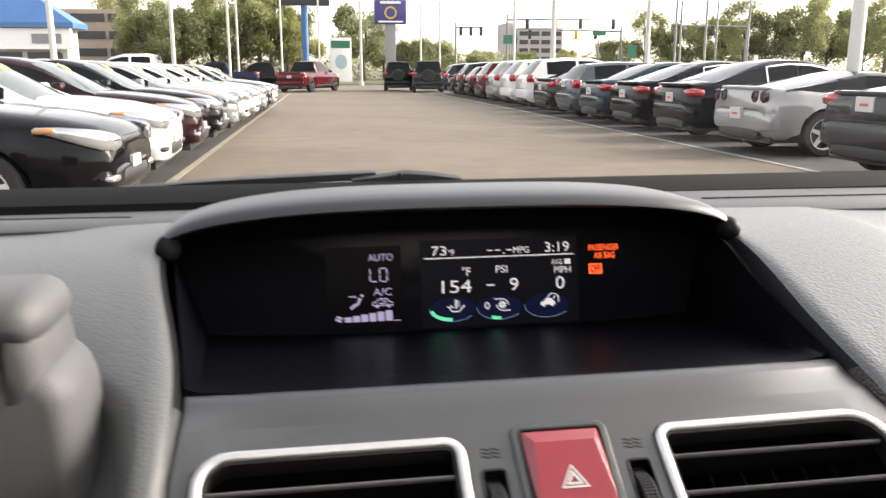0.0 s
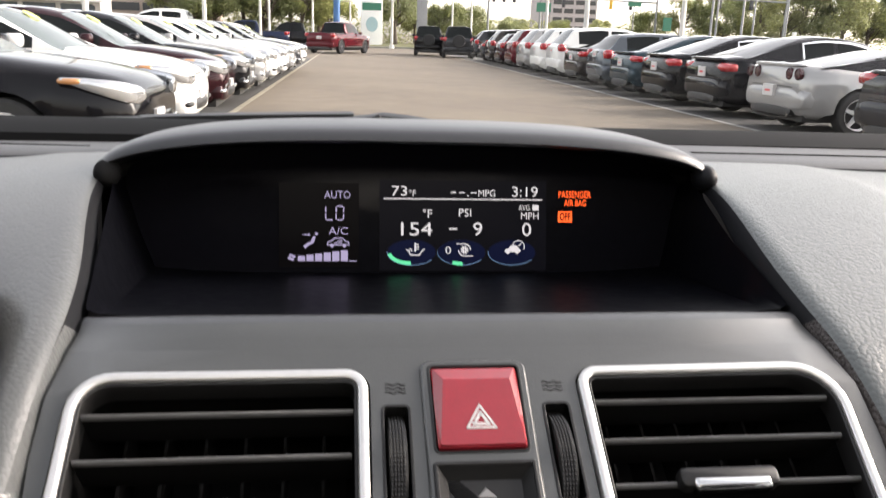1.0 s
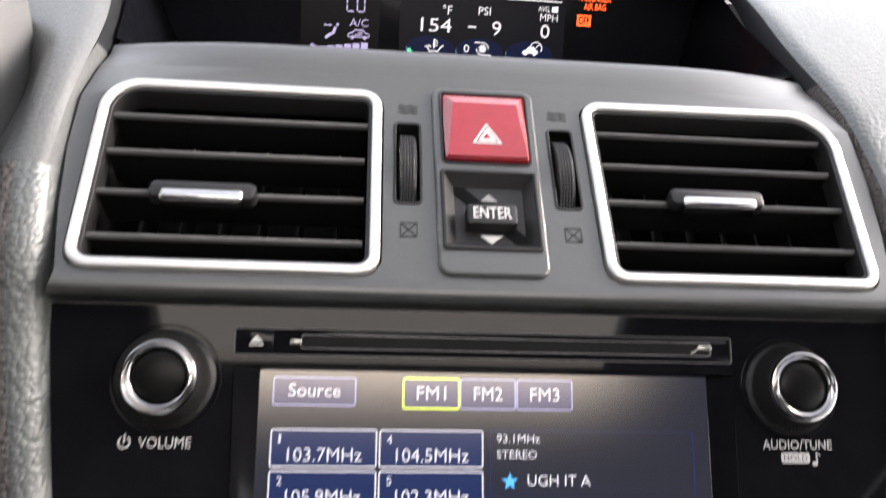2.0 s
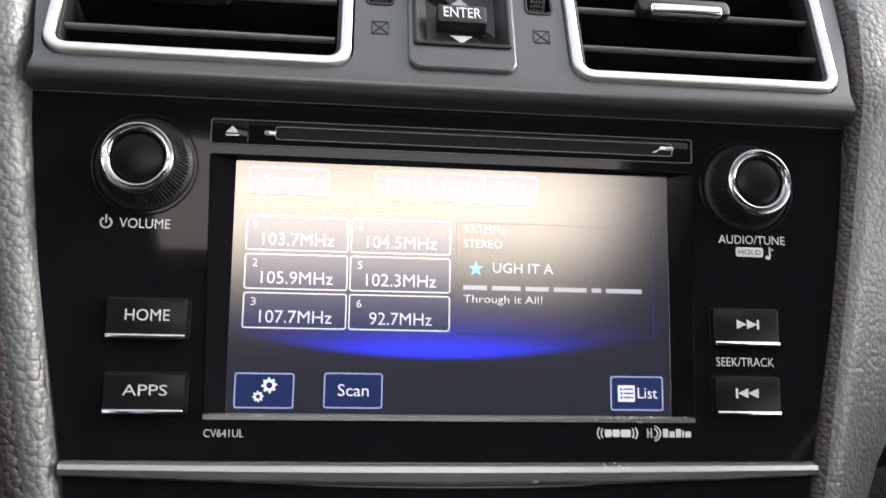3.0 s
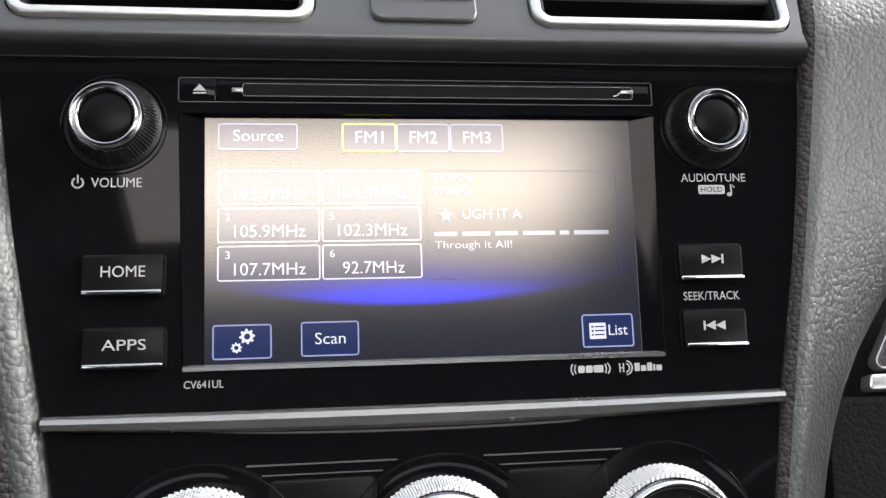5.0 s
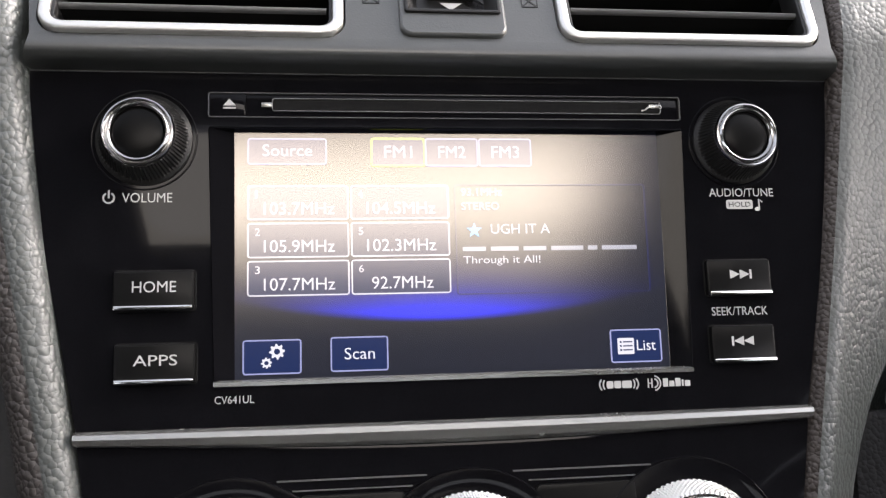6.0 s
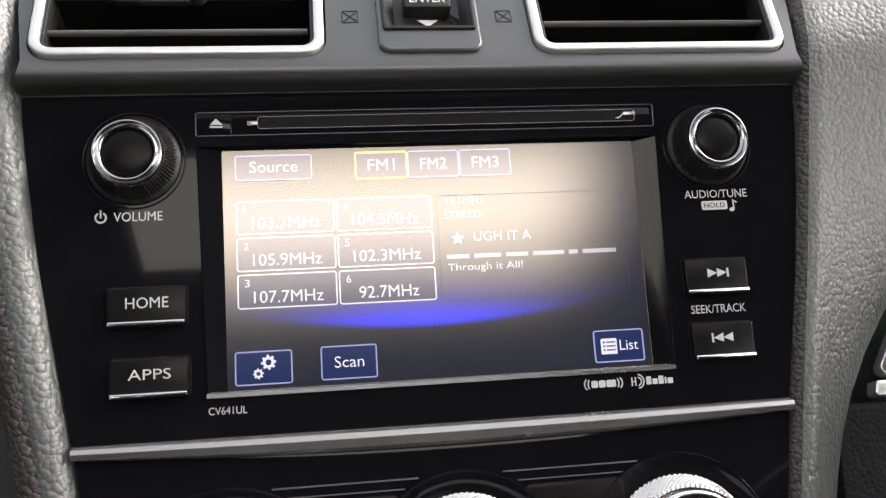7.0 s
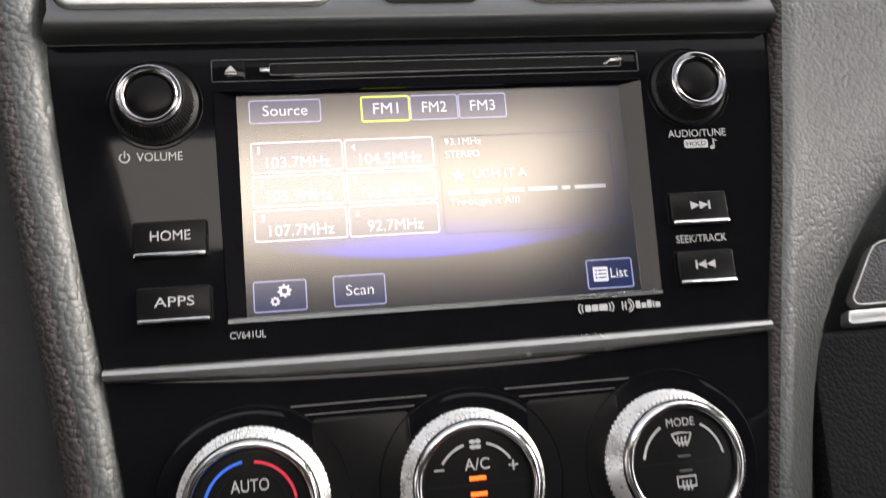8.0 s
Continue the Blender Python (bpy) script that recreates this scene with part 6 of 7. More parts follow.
    part("rear_valance", lump(bmesh.new(), -L / 2 + 0.06, 0, 0.33, 0.10, hw * 0.66, 0.085), M_DARKP, t, "black rear valance", 40)
    part("rear_bumper", lump(bmesh.new(), -L / 2 + 0.15, 0, 0.52, 0.172, hw * 0.93, 0.17, 28, 10, 0.40), paint, t, "", 50)
    part("front_bumper", lump(bmesh.new(), L / 2 - 0.14, 0, 0.40, 0.16, hw * 0.90, 0.13, 24, 8, 0.45), paint, t, "", 50)
    if shape in ("sedan", "coupe"):
        part("boot_lip", lump(bmesh.new(), -L / 2 + 0.10, 0, zt(-L / 2 + 0.12) + 0.005, 0.10, hw * 0.74, 0.03, 20, 6, 0.5), paint, t, "", 50)
    part("boot_gap", block(bmesh.new(), -L / 2 - 0.006, -L / 2 + 0.02, -hw * 0.62, hw * 0.62, 0.685, 0.697), M_DARKP, t, "dark shut line", 0)
    zp = 0.78 if shape in ("sedan", "coupe") else 0.92
    if shape == "coupe":
        zp = plate_z
    pp = 0.060 if zp < 0.7 else 0.016
    pl = part("rear_plate", block(bmesh.new(), -L / 2 - pp, -L / 2 + 0.06, -0.155, 0.155, zp - 0.085, zp + 0.085, 0.008), M_PLATE, t, "white dealer plate", 0)
    if plate_red:
        part("plate_bar", block(bmesh.new(), -L / 2 - pp - 0.004, -L / 2 - pp + 0.002, -0.075, 0.075, zp - 0.022, zp + 0.010), M_PLATE_R, pl, "red printed bar", 0)
    part("front_plate", block(bmesh.new(), L / 2 - 0.05, L / 2 + 0.030, -0.15, 0.15, 0.45, 0.55, 0.008), M_PLATE, t, "white dealer plate", 0)
    for s in (-0.5, 0.5):
        bm = bmesh.new()
        loft(bm, [[Vector((-L / 2 + h, s + q * math.cos(2 * math.pi * i / 14), 0.29 + q * 0.7 * math.sin(2 * math.pi * i / 14))) for i in range(14)] for q, h in ((0.05, 0.2), (0.05, -0.01), (0.04, -0.01), (0.04, 0.1))])
        part("exhaust_tip", bm, M_CHROME, t, "", 40)
    if sticker:
        g0, g1 = sh["glass"][0], sh["glass"][1]
        xq = g1 + (g0 - g1) * 0.20
        rx, rz = zip(*sorted(sh["roof"]))
        sl = (np.interp(xq + 0.1, rx, rz) - np.interp(xq - 0.1, rx, rz)) / 0.2
        on = plane_map((0, 0, 0), (0, 0, 1), (0, -1, 0))
        bm = bmesh.new()
        ring = [(0.085 * math.cos(2 * math.pi * i / 16), 0.13 * math.sin(2 * math.pi * i / 16)) for i in range(16)]
        zc = float(np.interp(xq, rx, rz)) + 0.028
        loft(bm, [[Vector((xq + a, 0.30 + b, zc + a * sl + h)) for a, b in ring] for h in (-0.01, 0.004)], cap0=True, cap1=True)
        part("price_sticker", bm, M_STICK, t, "yellow oval price sticker", 0)
    if shape == "pickup":
        part("bed_cover", block(bmesh.new(), -2.70, -1.02, -0.86, 0.86, 1.17, 1.215, 0.02), M_DARKP, t, "black bed cover", 0)
    if shape == "boxy":
        part("spare_wheel", turn_x(-L / 2 - 0.10, 0.0, 0.98), M_TYRE, t, "spare wheel on the tailgate", 35)
    return t


def turn_x(cx, cy, cz, r=0.37):
    bm = bmesh.new()
    loft(bm, [[Vector((cx + h, cy + q * math.cos(2 * math.pi * i / 24), cz + q * math.sin(2 * math.pi * i / 24))) for i in range(24)] for q, h in ((0.2, -0.10), (r * 0.92, -0.10), (r, -0.06), (r, 0.10))], cap0=True)
    return bm


def park(ob, x, y, yaw=0.0):
    ob.matrix_world = pose(x, y, GZ, 0, 0, yaw)
    return ob


# row with tails to the lane, nearest first: tail line at about x = 6.3
TAIL_ROW = [("coupe", "dark_grey", "dark grey parked coupe with a white dealer plate", 8.45, dict(plate_z=0.88)),
            ("coupe", "silver", "silver low sports coupe with round tail lamps and black roof", 11.85, dict(round_lamps=True, roof_colour="black")),
            ("sedan", "black", "black parked sedan with bright window trim", 14.45, dict(bright_trim=True)),
            ("sedan", "black", "black parked sedan with red tail lamps", 16.95, dict(bright_trim=True)),
            ("sedan", "teal_grey", "dark teal parked sedan standing in the car park row", 19.3, {}),
            ("hatch", "slate_grey", "slate grey parked hatchback standing in the car park row", 21.5, {}),
            ("sedan", "brown_grey", "dark brown grey parked sedan", 24.0, {}),
            ("suv", "white", "white parked crossover standing in the car park row", 26.5, {}),
            ("suv", "white", "white parked crossover with dark glass", 29.1, {}),
            ("suv", "silver", "silver parked crossover standing in the car park row", 31.8, {}),
            ("suv", "red", "red parked crossover standing in the car park row", 34.5, {}),
            ("hatch", "maroon", "maroon parked hatchback standing in the car park row", 37.2, {}),
            ("suv", "brown_grey", "brown grey parked crossover standing in the car park row", 40.0, {}),
            ("sedan", "dark_grey", "dark grey parked sedan standing in the car park row", 42.7, {}),
            ("suv", "dark_grey", "dark grey parked crossover standing in the car park row", 45.4, {})]
for shape, colour, label, y, kw in TAIL_ROW:
    L = SHAPES[shape]["L"]
    park(build_car(shape, colour, label, **kw), (6.25 if y > 9 else 6.0) + 0.016 * y + L / 2, y, random.uniform(-1.2, 1.2))
for x, y, colour, label in ((5.5, 54.5, "black", "black boxy off-roader with a spare wheel"), (6.85, 50.5, "dark_grey", "dark grey boxy off-roader standing in the car park row")):
    park(build_car("boxy", colour, label, dark_rim=True), x, y, 84)
# row with noses to the lane
NOSE_ROW = [("black", "black parked sedan with clear headlights", 7.4),
            ("white", "white parked sedan with a black grille", 9.85),
            ("maroon", "dark maroon parked sedan with a price sticker", 12.1),
            ("black", "black parked sedan with a price sticker", 14.4),
            ("silver", "silver parked sedan with a price sticker", 16.7),
            ("white", "white parked sedan with a price sticker", 19.0),
            ("white", "white parked sedan standing in the car park row", 21.3),
            ("silver", "silver parked sedan standing in the car park row", 23.6),
            ("dark_grey", "dark grey parked sedan standing in the car park row", 25.9),
            ("white", "white parked sedan standing in the car park row", 28.2)]
for colour, label, y in NOSE_ROW:
    park(build_car("sedan", colour, label, sticker=y > 9), (-1.95 if y > 9 else -1.84) + 0.0235 * y - 4.75 / 2, y, random.uniform(-1.5, 1.5))
park(build_car("pickup", "red", "dark red pickup truck parked across the lane end", dark_rim=True), -0.30, 53.0, 65)
park(build_car("pickup", "white", "white pickup truck in a back row"), -6.3, 31.0, 180)
park(build_car("pickup", "navy", "dark blue pickup truck in a back row"), -6.5, 58.0, 180)
park(build_car("pickup", "black", "black pickup truck in a back row"), -3.6, 60.0, 180)

# ---------------------------------------------------------------- outside: poles, signs, buildings, trees
M_POLE = mat("white_pole_paint", (0.50, 0.49, 0.46), 0.5, vary=0.1, scale=2)
M_STEEL = mat("grey_galvanised_steel", (0.22, 0.225, 0.23), 0.5, metal=0.3, vary=0.15, scale=2)
M_BLUEP = mat("blue_pole_paint", (0.03, 0.11, 0.27), 0.5, vary=0.1, scale=2)
M_SIGN_B = mat("violet_blue_sign", (0.045, 0.04, 0.17), 0.4, vary=0.1, scale=3)
M_SIGN_G = mat("green_sign", (0.02, 0.14, 0.085), 0.4, vary=0.1, scale=3)
M_SIGN_W = mat("white_sign", (0.72, 0.72, 0.70), 0.5, vary=0.06, scale=3)
M_SIGN_O = mat("ochre_sign_mark", (0.50, 0.36, 0.08), 0.5, vary=0.1, scale=3)
M_SIGN_D = mat("dark_sign_board", (0.03, 0.03, 0.035), 0.5, vary=0.1, scale=3)
M_YELLOW = mat("yellow_signal_housing", (0.62, 0.36, 0.03), 0.5, vary=0.1, scale=5)


def pole_bm(x, y, r0, r1, h, n=12):
    bm = bmesh.new()
    loft(bm, [[Vector((x + r * math.cos(2 * math.pi * i / n), y + r * math.sin(2 * math.pi * i / n), z)) for i in range(n)] for r, z in ((r0 * 1.8, GZ), (r0 * 1.8, GZ + 0.3), (r0, GZ + 0.34), (r1, GZ + h))], cap0=True, cap1=True)
    return bm


def lamp_post(x, y, r=0.11, h=9.0, m=M_POLE, label="tall white car park lamp post"):
    t = thing("street_lamp", label, "lamp post", (x, y, GZ), UP, group="lamp posts")
    part("mast", pole_bm(x, y, r, r * 0.8, h), m, t, "", 40)
    for s in (-1, 1):
        part("lamp_head", block(bmesh.new(), x + s * 0.25 - 0.35, x + s * 0.25 + 0.35, y - 0.2, y + 0.2, GZ + h - 0.05, GZ + h + 0.12, 0.03), M_STEEL, t, "", 30)
    return t


for x, y, r in ((-8.75, 30, 0.115), (-6.4, 40, 0.10), (-5.4, 56, 0.09), (-6.2, 72, 0.10), (-2.6, 72, 0.09), (0.55, 74, 0.09), (4.2, 74, 0.12), (9.5, 74, 0.09),
                (10.9, 72, 0.09), (12.4, 51, 0.10), (11.7, 40, 0.13), (16.6, 40, 0.13), (10.0, 14.2, 0.135)):
    lamp_post(x, y, r)
for x, y in ((44.0, 80), (30.5, 62), (33.0, 72), (38.5, 76), (28.0, 62)):
    lamp_post(x, y, 0.10, 10, M_STEEL, "tall grey steel lamp post")

t = thing("sign_tower", "violet blue sign board on a thick grey post", "sign", (6.9, 75, GZ), UP)
part("post", block(bmesh.new(), 6.45, 7.35, 74.7, 75.3, GZ, 4.3, 0.03), M_STEEL, t, "thick grey post", 30)
board = part("board", block(bmesh.new(), 5.5, 8.3, 74.5, 75.5, 4.3, 6.35, 0.05), M_SIGN_B, t, "violet blue board", 30)
bm = bmesh.new()
loft(bm, [[Vector((6.9 + q * math.cos(2 * math.pi * i / 20), 74.49 - h, 5.25 + q * math.sin(2 * math.pi * i / 20))) for i in range(20)] for q, h in ((0.55, 0.0), (0.55, 0.02), (0.40, 0.02), (0.40, 0.0))])
part("round_mark", bm, M_SIGN_O, board, "ochre round mark", 0)
part("text_bar", block(bmesh.new(), 6.0, 7.8, 74.46, 74.49, 6.02, 6.22), M_SIGN_W, board, "white bar", 0)
part("text_bar", block(bmesh.new(), 5.8, 8.0, 74.46, 74.49, 4.42, 4.56), M_SIGN_W, board, "white bar", 0)
t = thing("sign_tower", "dark sign board high on a blue post", "sign", (-0.7, 85, GZ), UP)
part("post", pole_bm(-0.7, 85, 0.33, 0.33, 7.6), M_BLUEP, t, "blue post", 40)
part("board", block(bmesh.new(), -3.3, 1.8, 84.6, 85.4, 6.55, 9.4, 0.05), M_SIGN_D, t, "dark board", 30)
t = thing("roadside_sign", "white roadside sign with a green top and round mark", "sign", (2.9, 88, GZ), UP)
part("board", block(bmesh.new(), 1.75, 4.0, 87.8, 88.2, GZ, 3.6, 0.04), M_SIGN_W, t, "white board", 30)
part("top_panel", block(bmesh.new(), 1.9, 3.85, 87.75, 87.79, 2.55, 3.3), M_SIGN_G, t, "green panel", 0)
bm = bmesh.new()
loft(bm, [[Vector((2.9 + 0.62 * math.cos(2 * math.pi * i / 20), 87.79 - h, 1.15 + 0.75 * math.sin(2 * math.pi * i / 20))) for i in range(20)] for h in (0.0, 0.03)], cap1=True)
part("round_mark", bm, mat("pale_teal_mark", (0.30, 0.42, 0.44), 0.5, vary=0.1, scale=3), t, "pale teal round mark", 0)


def signal(x, y, z, m=M_SIGN_D):
    t = thing("traffic_light", "dark three-lens traffic light seen from behind" if m == M_SIGN_D else "yellow traffic light housing seen from behind", "traffic light", (x, y, z - 0.55), UP, group="traffic lights")
    part("housing", block(bmesh.new(), x - 0.19, x + 0.19, y - 0.15, y + 0.15, z - 0.55, z + 0.55, 0.04), m, t, "", 30)
    for k in (-1, 0, 1):
        bm = bmesh.new()
        loft(bm, [[Vector((x + 0.13 * math.cos(a), y + 0.15 + h, z + 0.34 * k + 0.13 * math.sin(a))) for a in np.linspace(0, 2 * math.pi, 12, endpoint=False)] for h in (0.0, 0.16)])
        part("lens_hood", bm, m, t, "", 30)
    return t


def mast_arm(x, y, h, x2, heads):
    t = thing("signal_mast", "grey steel signal mast with a long arm", "signal mast", (x, y, GZ), UP, group="signal masts")
    part("mast", pole_bm(x, y, 0.16, 0.12, h + 0.6), M_STEEL, t, "", 40)
    bm = bmesh.new()
    loft(bm, [[Vector((xx, y + r * math.cos(a), GZ + h + 0.12 * abs(xx - x) / 8 + r * math.sin(a))) for a in np.linspace(0, 2 * math.pi, 10, endpoint=False)] for xx, r in ((x, 0.12), (x2, 0.06))], cap0=True, cap1=True)
    part("arm", bm, M_STEEL, t, "", 40)
    for hx, m in heads:
        signal(hx, y - 0.2, GZ + h - 0.45, m)


mast_arm(22.3, 95, 7.0, 35.5, ((24.6, M_SIGN_D), (28.0, M_YELLOW), (31.0, M_SIGN_D), (35.0, M_SIGN_D)))
mast_arm(52.0, 95, 6.4, 43.0, ((43.6, M_SIGN_D), (47.5, M_SIGN_D)))
mast_arm(18.0, 105, 6.6, 21.6, ((18.6, M_SIGN_D), (19.9, M_SIGN_D), (21.2, M_SIGN_D)))
mast_arm(39.5, 104, 6.2, 25.5, ((27.3, M_SIGN_D), (30.4, M_SIGN_D), (33.4, M_YELLOW), (36.0, M_SIGN_D)))
for x, y, z, w, h in ((20.3, 85, 3.4, 1.5, 0.9), (32.4, 82, 2.1, 0.9, 1.3), (33.4, 95, 4.5, 1.6, 0.5)):
    t = thing("street_sign", "green street name sign on a steel post", "street sign", (x, y, GZ), UP, group="street signs")
    part("post", pole_bm(x, y + 0.1, 0.06, 0.06, z - GZ + h / 2), M_STEEL, t, "", 40)
    part("panel", block(bmesh.new(), x - w / 2, x + w / 2, y - 0.03, y + 0.03, z - h / 2, z + h / 2, 0.01), M_SIGN_G, t, "green panel", 0)
t = thing("traffic_cone_marker", "orange and white road marker post", "marker post", (45.0, 80, GZ), UP)
for k in range(4):
    part("band", block(bmesh.new(), 44.8, 45.2, 79.9, 80.1, GZ + 0.7 * k, GZ + 0.7 * (k + 1), 0.02), M_SIGN_W if k % 2 else mat("orange_band", (0.7, 0.14, 0.02), 0.5, vary=0.1, scale=3), t, "", 0)

# ---- buildings
M_WALL = mat("pale_render", (0.40, 0.38, 0.35), 0.85, vary=0.1, scale=0.5)
M_ROOF_B = mat("blue_metal_roof", (0.045, 0.13, 0.30), 0.4, vary=0.12, scale=0.8)
M_SHOP = mat("shop_glass", (0.03, 0.04, 0.045), 0.08, vary=0.2, scale=1)
M_DECK = mat("tan_concrete", (0.38, 0.30, 0.25), 0.9, vary=0.15, scale=0.4)
M_SHADE = mat("dark_window_band", (0.035, 0.035, 0.035), 0.3, vary=0.2, scale=0.6)
M_GREYB = mat("grey_office_cladding", (0.36, 0.33, 0.32), 0.8, vary=0.12, scale=0.2)

t = thing("dealership_building", "white showroom with a sloping blue metal roof", "building", (-31, 78, GZ), UP)
part("wall", block(bmesh.new(), -45.0, -18.2, 70.5, 73.8, GZ, 3.0), M_WALL, t, "", 0)
bm = bmesh.new()
loft(bm, [[Vector(p) for p in q] for q in (((-45.6, 69.6, 3.0), (-17.4, 69.6, 3.0), (-17.4, 74, 3.0), (-45.6, 74, 3.0)), ((-45.6, 69.6, 3.35), (-17.4, 69.6, 3.35), (-17.4, 74, 3.35), (-45.6, 74, 3.35)),
                                           ((-44.5, 71.2, 5.0), (-20.2, 71.2, 5.0), (-20.2, 73, 5.0), (-44.5, 73, 5.0)))], cap0=True, cap1=True)
part("roof", bm, M_ROOF_B, t, "blue metal roof", 0)
part("fascia_board", block(bmesh.new(), -45.2, -17.7, 69.9, 70.4, 1.55, 2.98, 0.04), M_SIGN_W, t, "white fascia", 0)
part("fascia_sign", block(bmesh.new(), -20.6, -18.4, 69.82, 69.9, 1.95, 2.6, 0.02), M_STEEL, t, "grey lettering panel", 0)
for k in range(9):
    x = -44 + 2.85 * k
    part("window", block(bmesh.new(), x, x + 2.45, 70.40, 70.49, GZ + 0.3, 1.4), M_SHOP, t, "dark shop window", 0)
part("entrance", block(bmesh.new(), -21.0, -18.6, 70.38, 70.49, GZ, 1.3), M_SHOP, t, "dark glass entrance", 0)

t.location.x -= 1.1
t.scale = (1.0, 1.0, 1.14)
t = thing("parking_deck", "tan concrete office block with dark window bands", "building", (-25, 115, GZ), UP)
part("wall", block(bmesh.new(), -42, -16.0, 108, 116, GZ, 7.6), M_DECK, t, "", 0)
for k in range(4):
    z = GZ + 1.0 + 2.05 * k
    for j in range(6):
        x = -41.7 + 4.3 * j
        part("window", block(bmesh.new(), x, x + 3.9, 107.9, 107.99, z, z + 0.95), M_SHADE, t, "dark window band", 0)
t = thing("office_building", "distant grey office block with window rows", "building", (58, 215, GZ), UP)
part("wall", block(bmesh.new(), 52, 64, 210, 225, GZ, 11.0), M_GREYB, t, "", 0)
part("stair_tower", block(bmesh.new(), 49.5, 52.2, 212, 222, GZ, 12.2), M_GREYB, t, "", 0)
for k in range(5):
    for j in range(4):
        part("window", block(bmesh.new(), 52.6 + 2.9 * j, 54.9 + 2.9 * j, 209.9, 209.99, GZ + 1.6 + 2.1 * k, GZ + 2.7 + 2.1 * k), M_SHADE, t, "", 0)

# ---- trees
M_BARK = mat("grey_bark", (0.10, 0.08, 0.06), 0.9, vary=0.3, scale=4, bump=0.5, bump_scale=15, bump_dist=0.02)


def leaf_material(name, base):
    m = mat(name, base, 0.7, vary=0.35, scale=0.6)
    nt = m.node_tree
    geo = nt.nodes.new("ShaderNodeNewGeometry")
    hsv = nt.nodes.new("ShaderNodeHueSaturation")
    rng = nt.nodes.new("ShaderNodeMapRange")
    rng.inputs[3].default_value, rng.inputs[4].default_value = 0.65, 1.35
    nt.links.new(geo.outputs["Random Per Island"], rng.inputs[0])
    nt.links.new(rng.outputs[0], hsv.inputs["Value"])
    bs = nt.nodes["Principled BSDF"]
    old = bs.inputs["Base Color"].links[0].from_socket
    nt.links.new(old, hsv.inputs["Color"])
    nt.links.new(hsv.outputs[0], bs.inputs["Base Color"])
    thin, add = nt.nodes.new("ShaderNodeBsdfTranslucent"), nt.nodes.new("ShaderNodeAddShader")
    nt.links.new(hsv.outputs[0], thin.inputs["Color"])
    nt.links.new(bs.outputs[0], add.inputs[0])
    nt.links.new(thin.outputs[0], add.inputs[1])
    nt.links.new(add.outputs[0], nt.nodes["Material Output"].inputs[0])
    return m


LEAVES = [leaf_material("green_leaves", (0.14, 0.146, 0.060)), leaf_material("dark_green_leaves", (0.095, 0.105, 0.042)), leaf_material("light_green_leaves", (0.150, 0.155, 0.062))]


def build_tree(h, spread, leaves, seed, label):
    """Tapered trunk with limbs, and a crown of small leaf sprays gathered in clumps."""
    rnd = random.Random(seed)
    t = thing("tree", label, "tree", (0, 0, 0), UP, group="roadside trees")
    bm = bmesh.new()
    def limb(a, b, r0, r1, n=7):
        a, b = Vector(a), Vector(b)
        ax = (b - a).normalized()
        u = ax.orthogonal().normalized()
        v = ax.cross(u)
        pts = [a + (b - a) * k / 3 + Vector((rnd.uniform(-1, 1), rnd.uniform(-1, 1), 0)) * (0.04 * h * (k % 3 > 0) * 0.5) for k in range(4)]
        loft(bm, [[p + (u * math.cos(2 * math.pi * i / n) + v * math.sin(2 * math.pi * i / n)) * (r0 + (r1 - r0) * k / 3) for i in range(n)] for k, p in enumerate(pts)], cap0=True, cap1=True)
    limb((0, 0, 0), (0.1, 0, h * 0.75), 0.028 * h, 0.008 * h)
    clumps = []
    for k in range(15):
        a = rnd.uniform(0, 2 * math.pi)
        z = h * rnd.uniform(0.38, 0.93)
        rr = spread * (1 - abs(z / h - 0.58) * 1.35) * rnd.uniform(0.45, 1.0)
        c = Vector((rr * math.cos(a), rr * math.sin(a), z))
        limb((0, 0, h * rnd.uniform(0.2, 0.5)), c, 0.010 * h, 0.003 * h, 5)
        clumps.append((c, rnd.uniform(0.20, 0.34) * spread))
    clumps.append((Vector((0, 0, h * 0.68)), 0.42 * spread))
    part("trunk", bm, M_BARK, t, "", 40)
    verts, faces = [], []
    for c, r in clumps:
        for _ in range(720):
            d = Vector((rnd.gauss(0, 1), rnd.gauss(0, 1), rnd.gauss(0, 0.8))).normalized() * r * rnd.uniform(0.30, 1.20)
            p = c + d
            s = rnd.uniform(0.08, 0.19) * (h / 9) ** 0.5
            u = Vector((rnd.gauss(0, 1), rnd.gauss(0, 1), rnd.gauss(0, 1))).normalized()
            v = u.orthogonal().normalized()
            k = len(verts)
            verts += [p - u * s, p + v * s * 0.55, p + u * s, p - v * s * 0.55]
            faces.append((k, k + 1, k + 2, k + 3))
    me = bpy.data.meshes.new("crown")
    me.from_pydata(verts, [], faces)
    me.materials.append(leaves)
    ob = new("crown", me)
    ob.parent = t
    tagged(ob, kind="stuff")
    return t


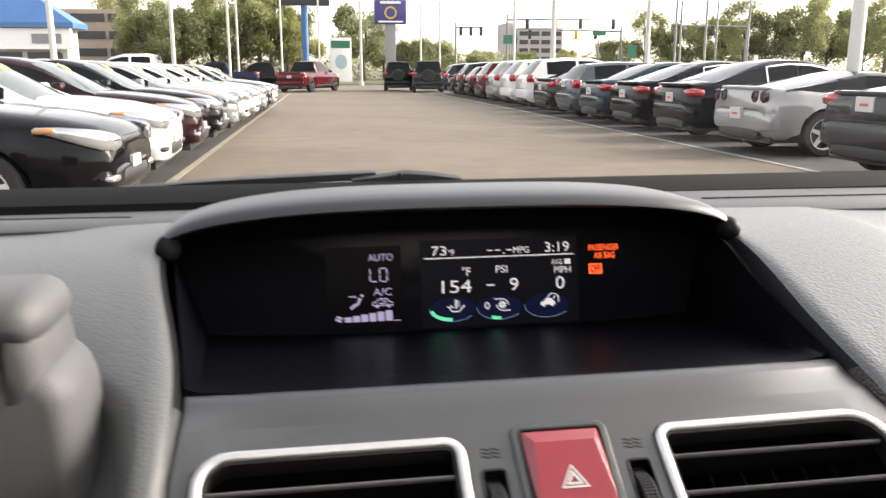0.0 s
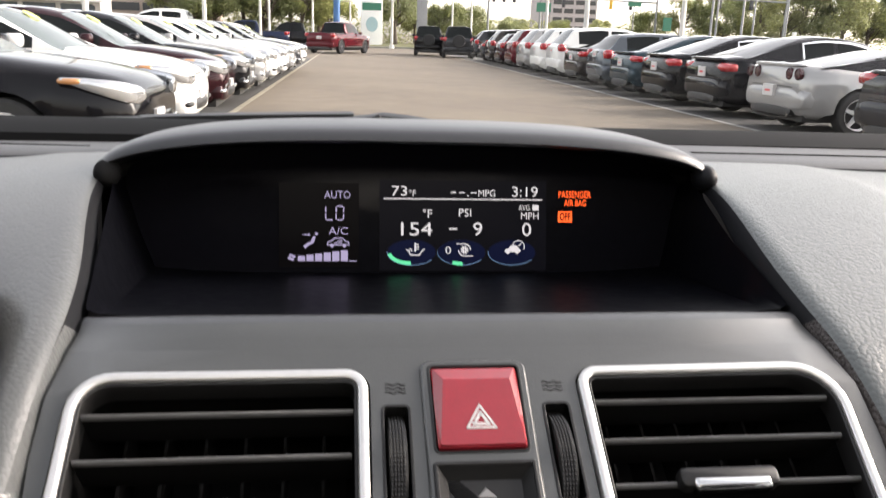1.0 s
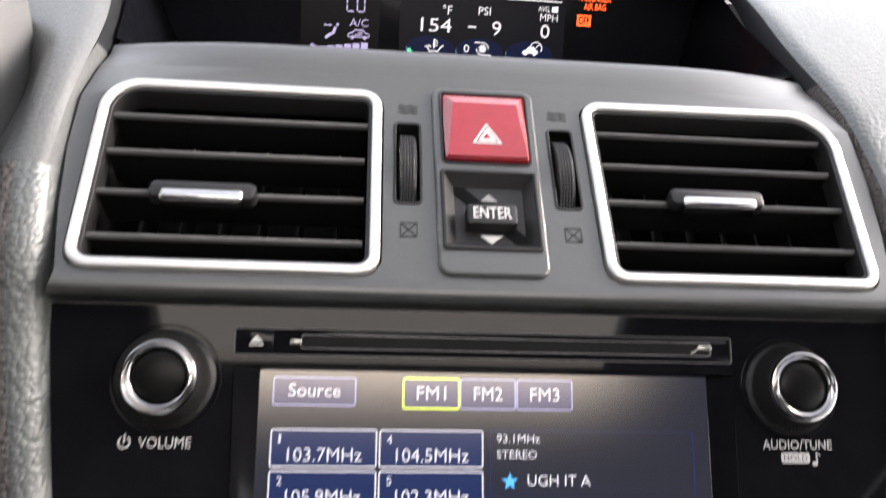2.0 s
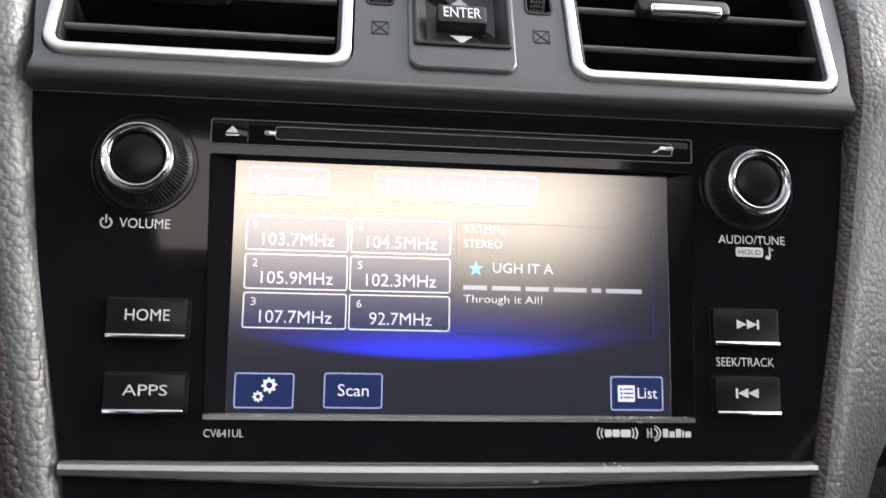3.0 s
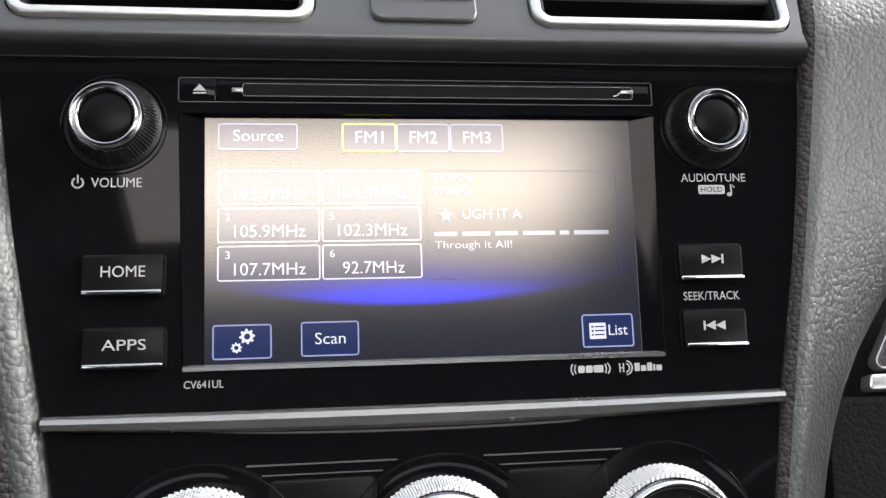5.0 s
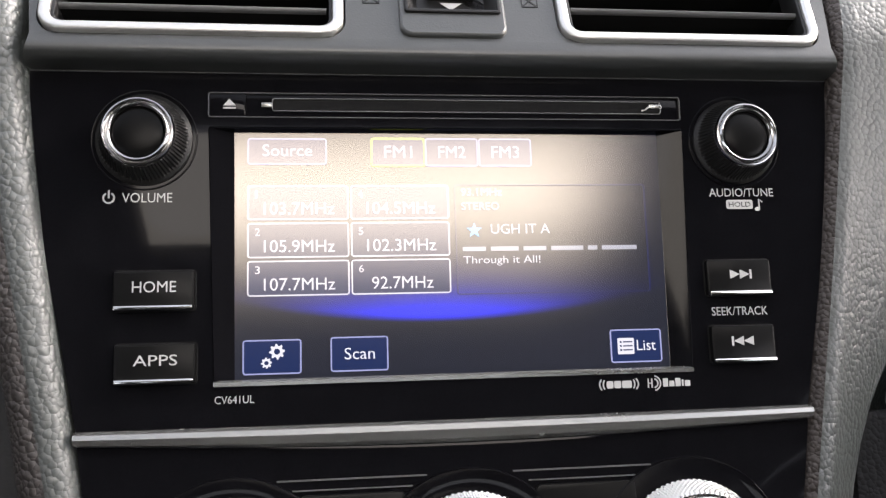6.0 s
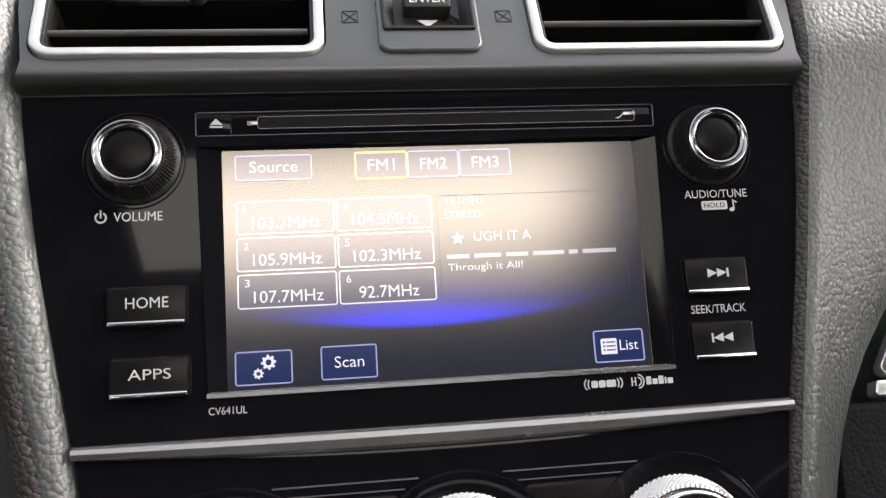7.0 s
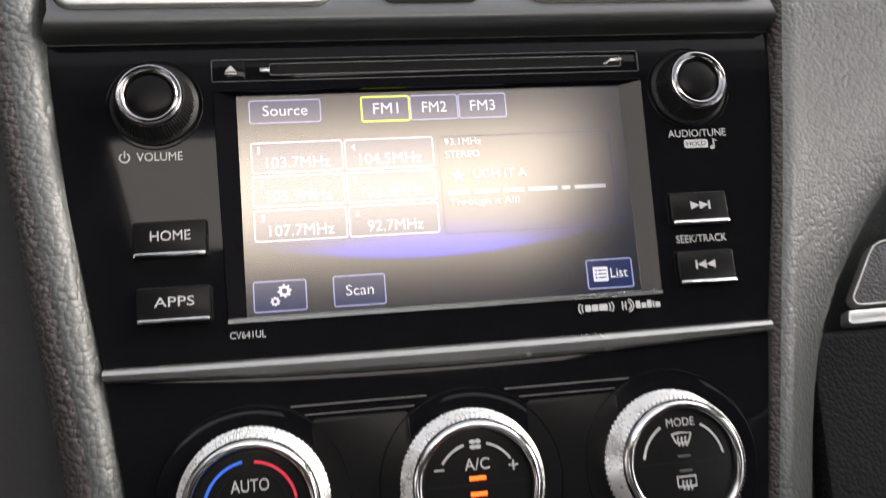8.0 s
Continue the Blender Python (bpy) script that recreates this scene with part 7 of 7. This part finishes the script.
def shrub_belt(name, label, x0, x1, y, h, leaves, seed):
    """A far belt of shrubs and young trees with an uneven outline."""
    rnd = random.Random(seed)
    t = thing(name, label, "shrubs", ((x0 + x1) / 2, y, GZ), UP, kind="stuff")
    verts, faces = [], []
    hump = [(rnd.uniform(x0, x1), rnd.uniform(0.5, 1.0), rnd.uniform(1.5, 3.5)) for _ in range(int((x1 - x0) / 1.6))]
    for cx, k, r in hump:
        for _ in range(480):
            a, b = rnd.uniform(0, 2 * math.pi), rnd.uniform(0, 1)
            q = math.sqrt(max(0.0, 1 - b * b)) * rnd.uniform(0.6, 1.1)
            p = Vector((cx + r * q * math.cos(a) - (x0 + x1) / 2, 1.6 * q * math.sin(a), h * k * b))
            s = rnd.uniform(0.10, 0.26)
            u = Vector((rnd.gauss(0, 1), rnd.gauss(0, 1), rnd.gauss(0, 1))).normalized()
            v = u.orthogonal().normalized()
            n = len(verts)
            verts += [p - u * s, p + v * s * 0.6, p + u * s, p - v * s * 0.6]
            faces.append((n, n + 1, n + 2, n + 3))
    me = bpy.data.meshes.new("foliage")
    me.from_pydata(verts, [], faces)
    me.materials.append(leaves)
    ob = new("foliage", me)
    ob.parent = t
    tagged(ob, kind="stuff")


shrub_belt("shrub_belt", "belt of olive green shrubs behind the verge", -17, 10, 113, 5.0, LEAVES[0], 21)
shrub_belt("shrub_belt", "far belt of pale green shrubs beyond the junction", 18, 66, 136, 4.4, LEAVES[2], 22)
shrub_belt("shrub_belt", "dense belt of green shrubs under the roadside trees", 46, 82, 107, 5.6, LEAVES[0], 23)

protos = [build_tree(10.5, 4.2, LEAVES[0], 1, "tall leafy green roadside tree"), build_tree(9.0, 4.0, LEAVES[1], 2, "dark green leafy roadside tree"),
          build_tree(8.0, 3.4, LEAVES[2], 3, "light green leafy roadside tree"), build_tree(5.0, 3.6, LEAVES[1], 4, "low spreading dark green tree")]
SPOTS = [(-18.8, 100, 0, 1.0), (-14.5, 98, 1, 1.0), (-11.8, 102, 0, 1.05), (-8.6, 99, 1, 1.1), (-4.8, 102, 0, 0.95), (-1.8, 104, 2, 0.9), (6.0, 98, 1, 1.05), (-16.5, 96, 1, 0.95), (-6.6, 106, 0, 1.15), (-10.2, 110, 2, 1.2), (-3.2, 110, 1, 1.1), (9.2, 110, 2, 0.8), (-27, 126, 0, 1.1), (-17.0, 106, 2, 0.9),
         (12.0, 106, 1, 0.62), (15.0, 108, 3, 1.0), (43.0, 104, 0, 0.85), (47.0, 100, 1, 0.9), (51.0, 99, 2, 1.0), (54.5, 100, 0, 0.95), (58.0, 101, 1, 1.05), (61.5, 98, 0, 1.0), (65.5, 99, 2, 1.1),
         (39.5, 106, 3, 1.0), (70.0, 98, 1, 1.1), (74.5, 100, 0, 1.0), (37.0, 118, 2, 0.55), (30.0, 125, 2, 0.5), (25.0, 128, 3, 0.7), (21.0, 126, 2, 0.5), (34.0, 130, 3, 0.8), (42.0, 135, 2, 0.6), (28.0, 140, 3, 0.9)]
placed = {0}
for i, (x, y, k, s) in enumerate(SPOTS):
    m = pose(x, y, GZ, 0, 0, 57 * i)
    if i == 0:
        park(protos[0], x, y)
        continue
    if k not in placed:
        placed.add(k)
        ob = protos[k]
        ob.matrix_world = m
    else:
        ob = copy_thing(protos[k], m)
    ob.scale = (s, s, s)
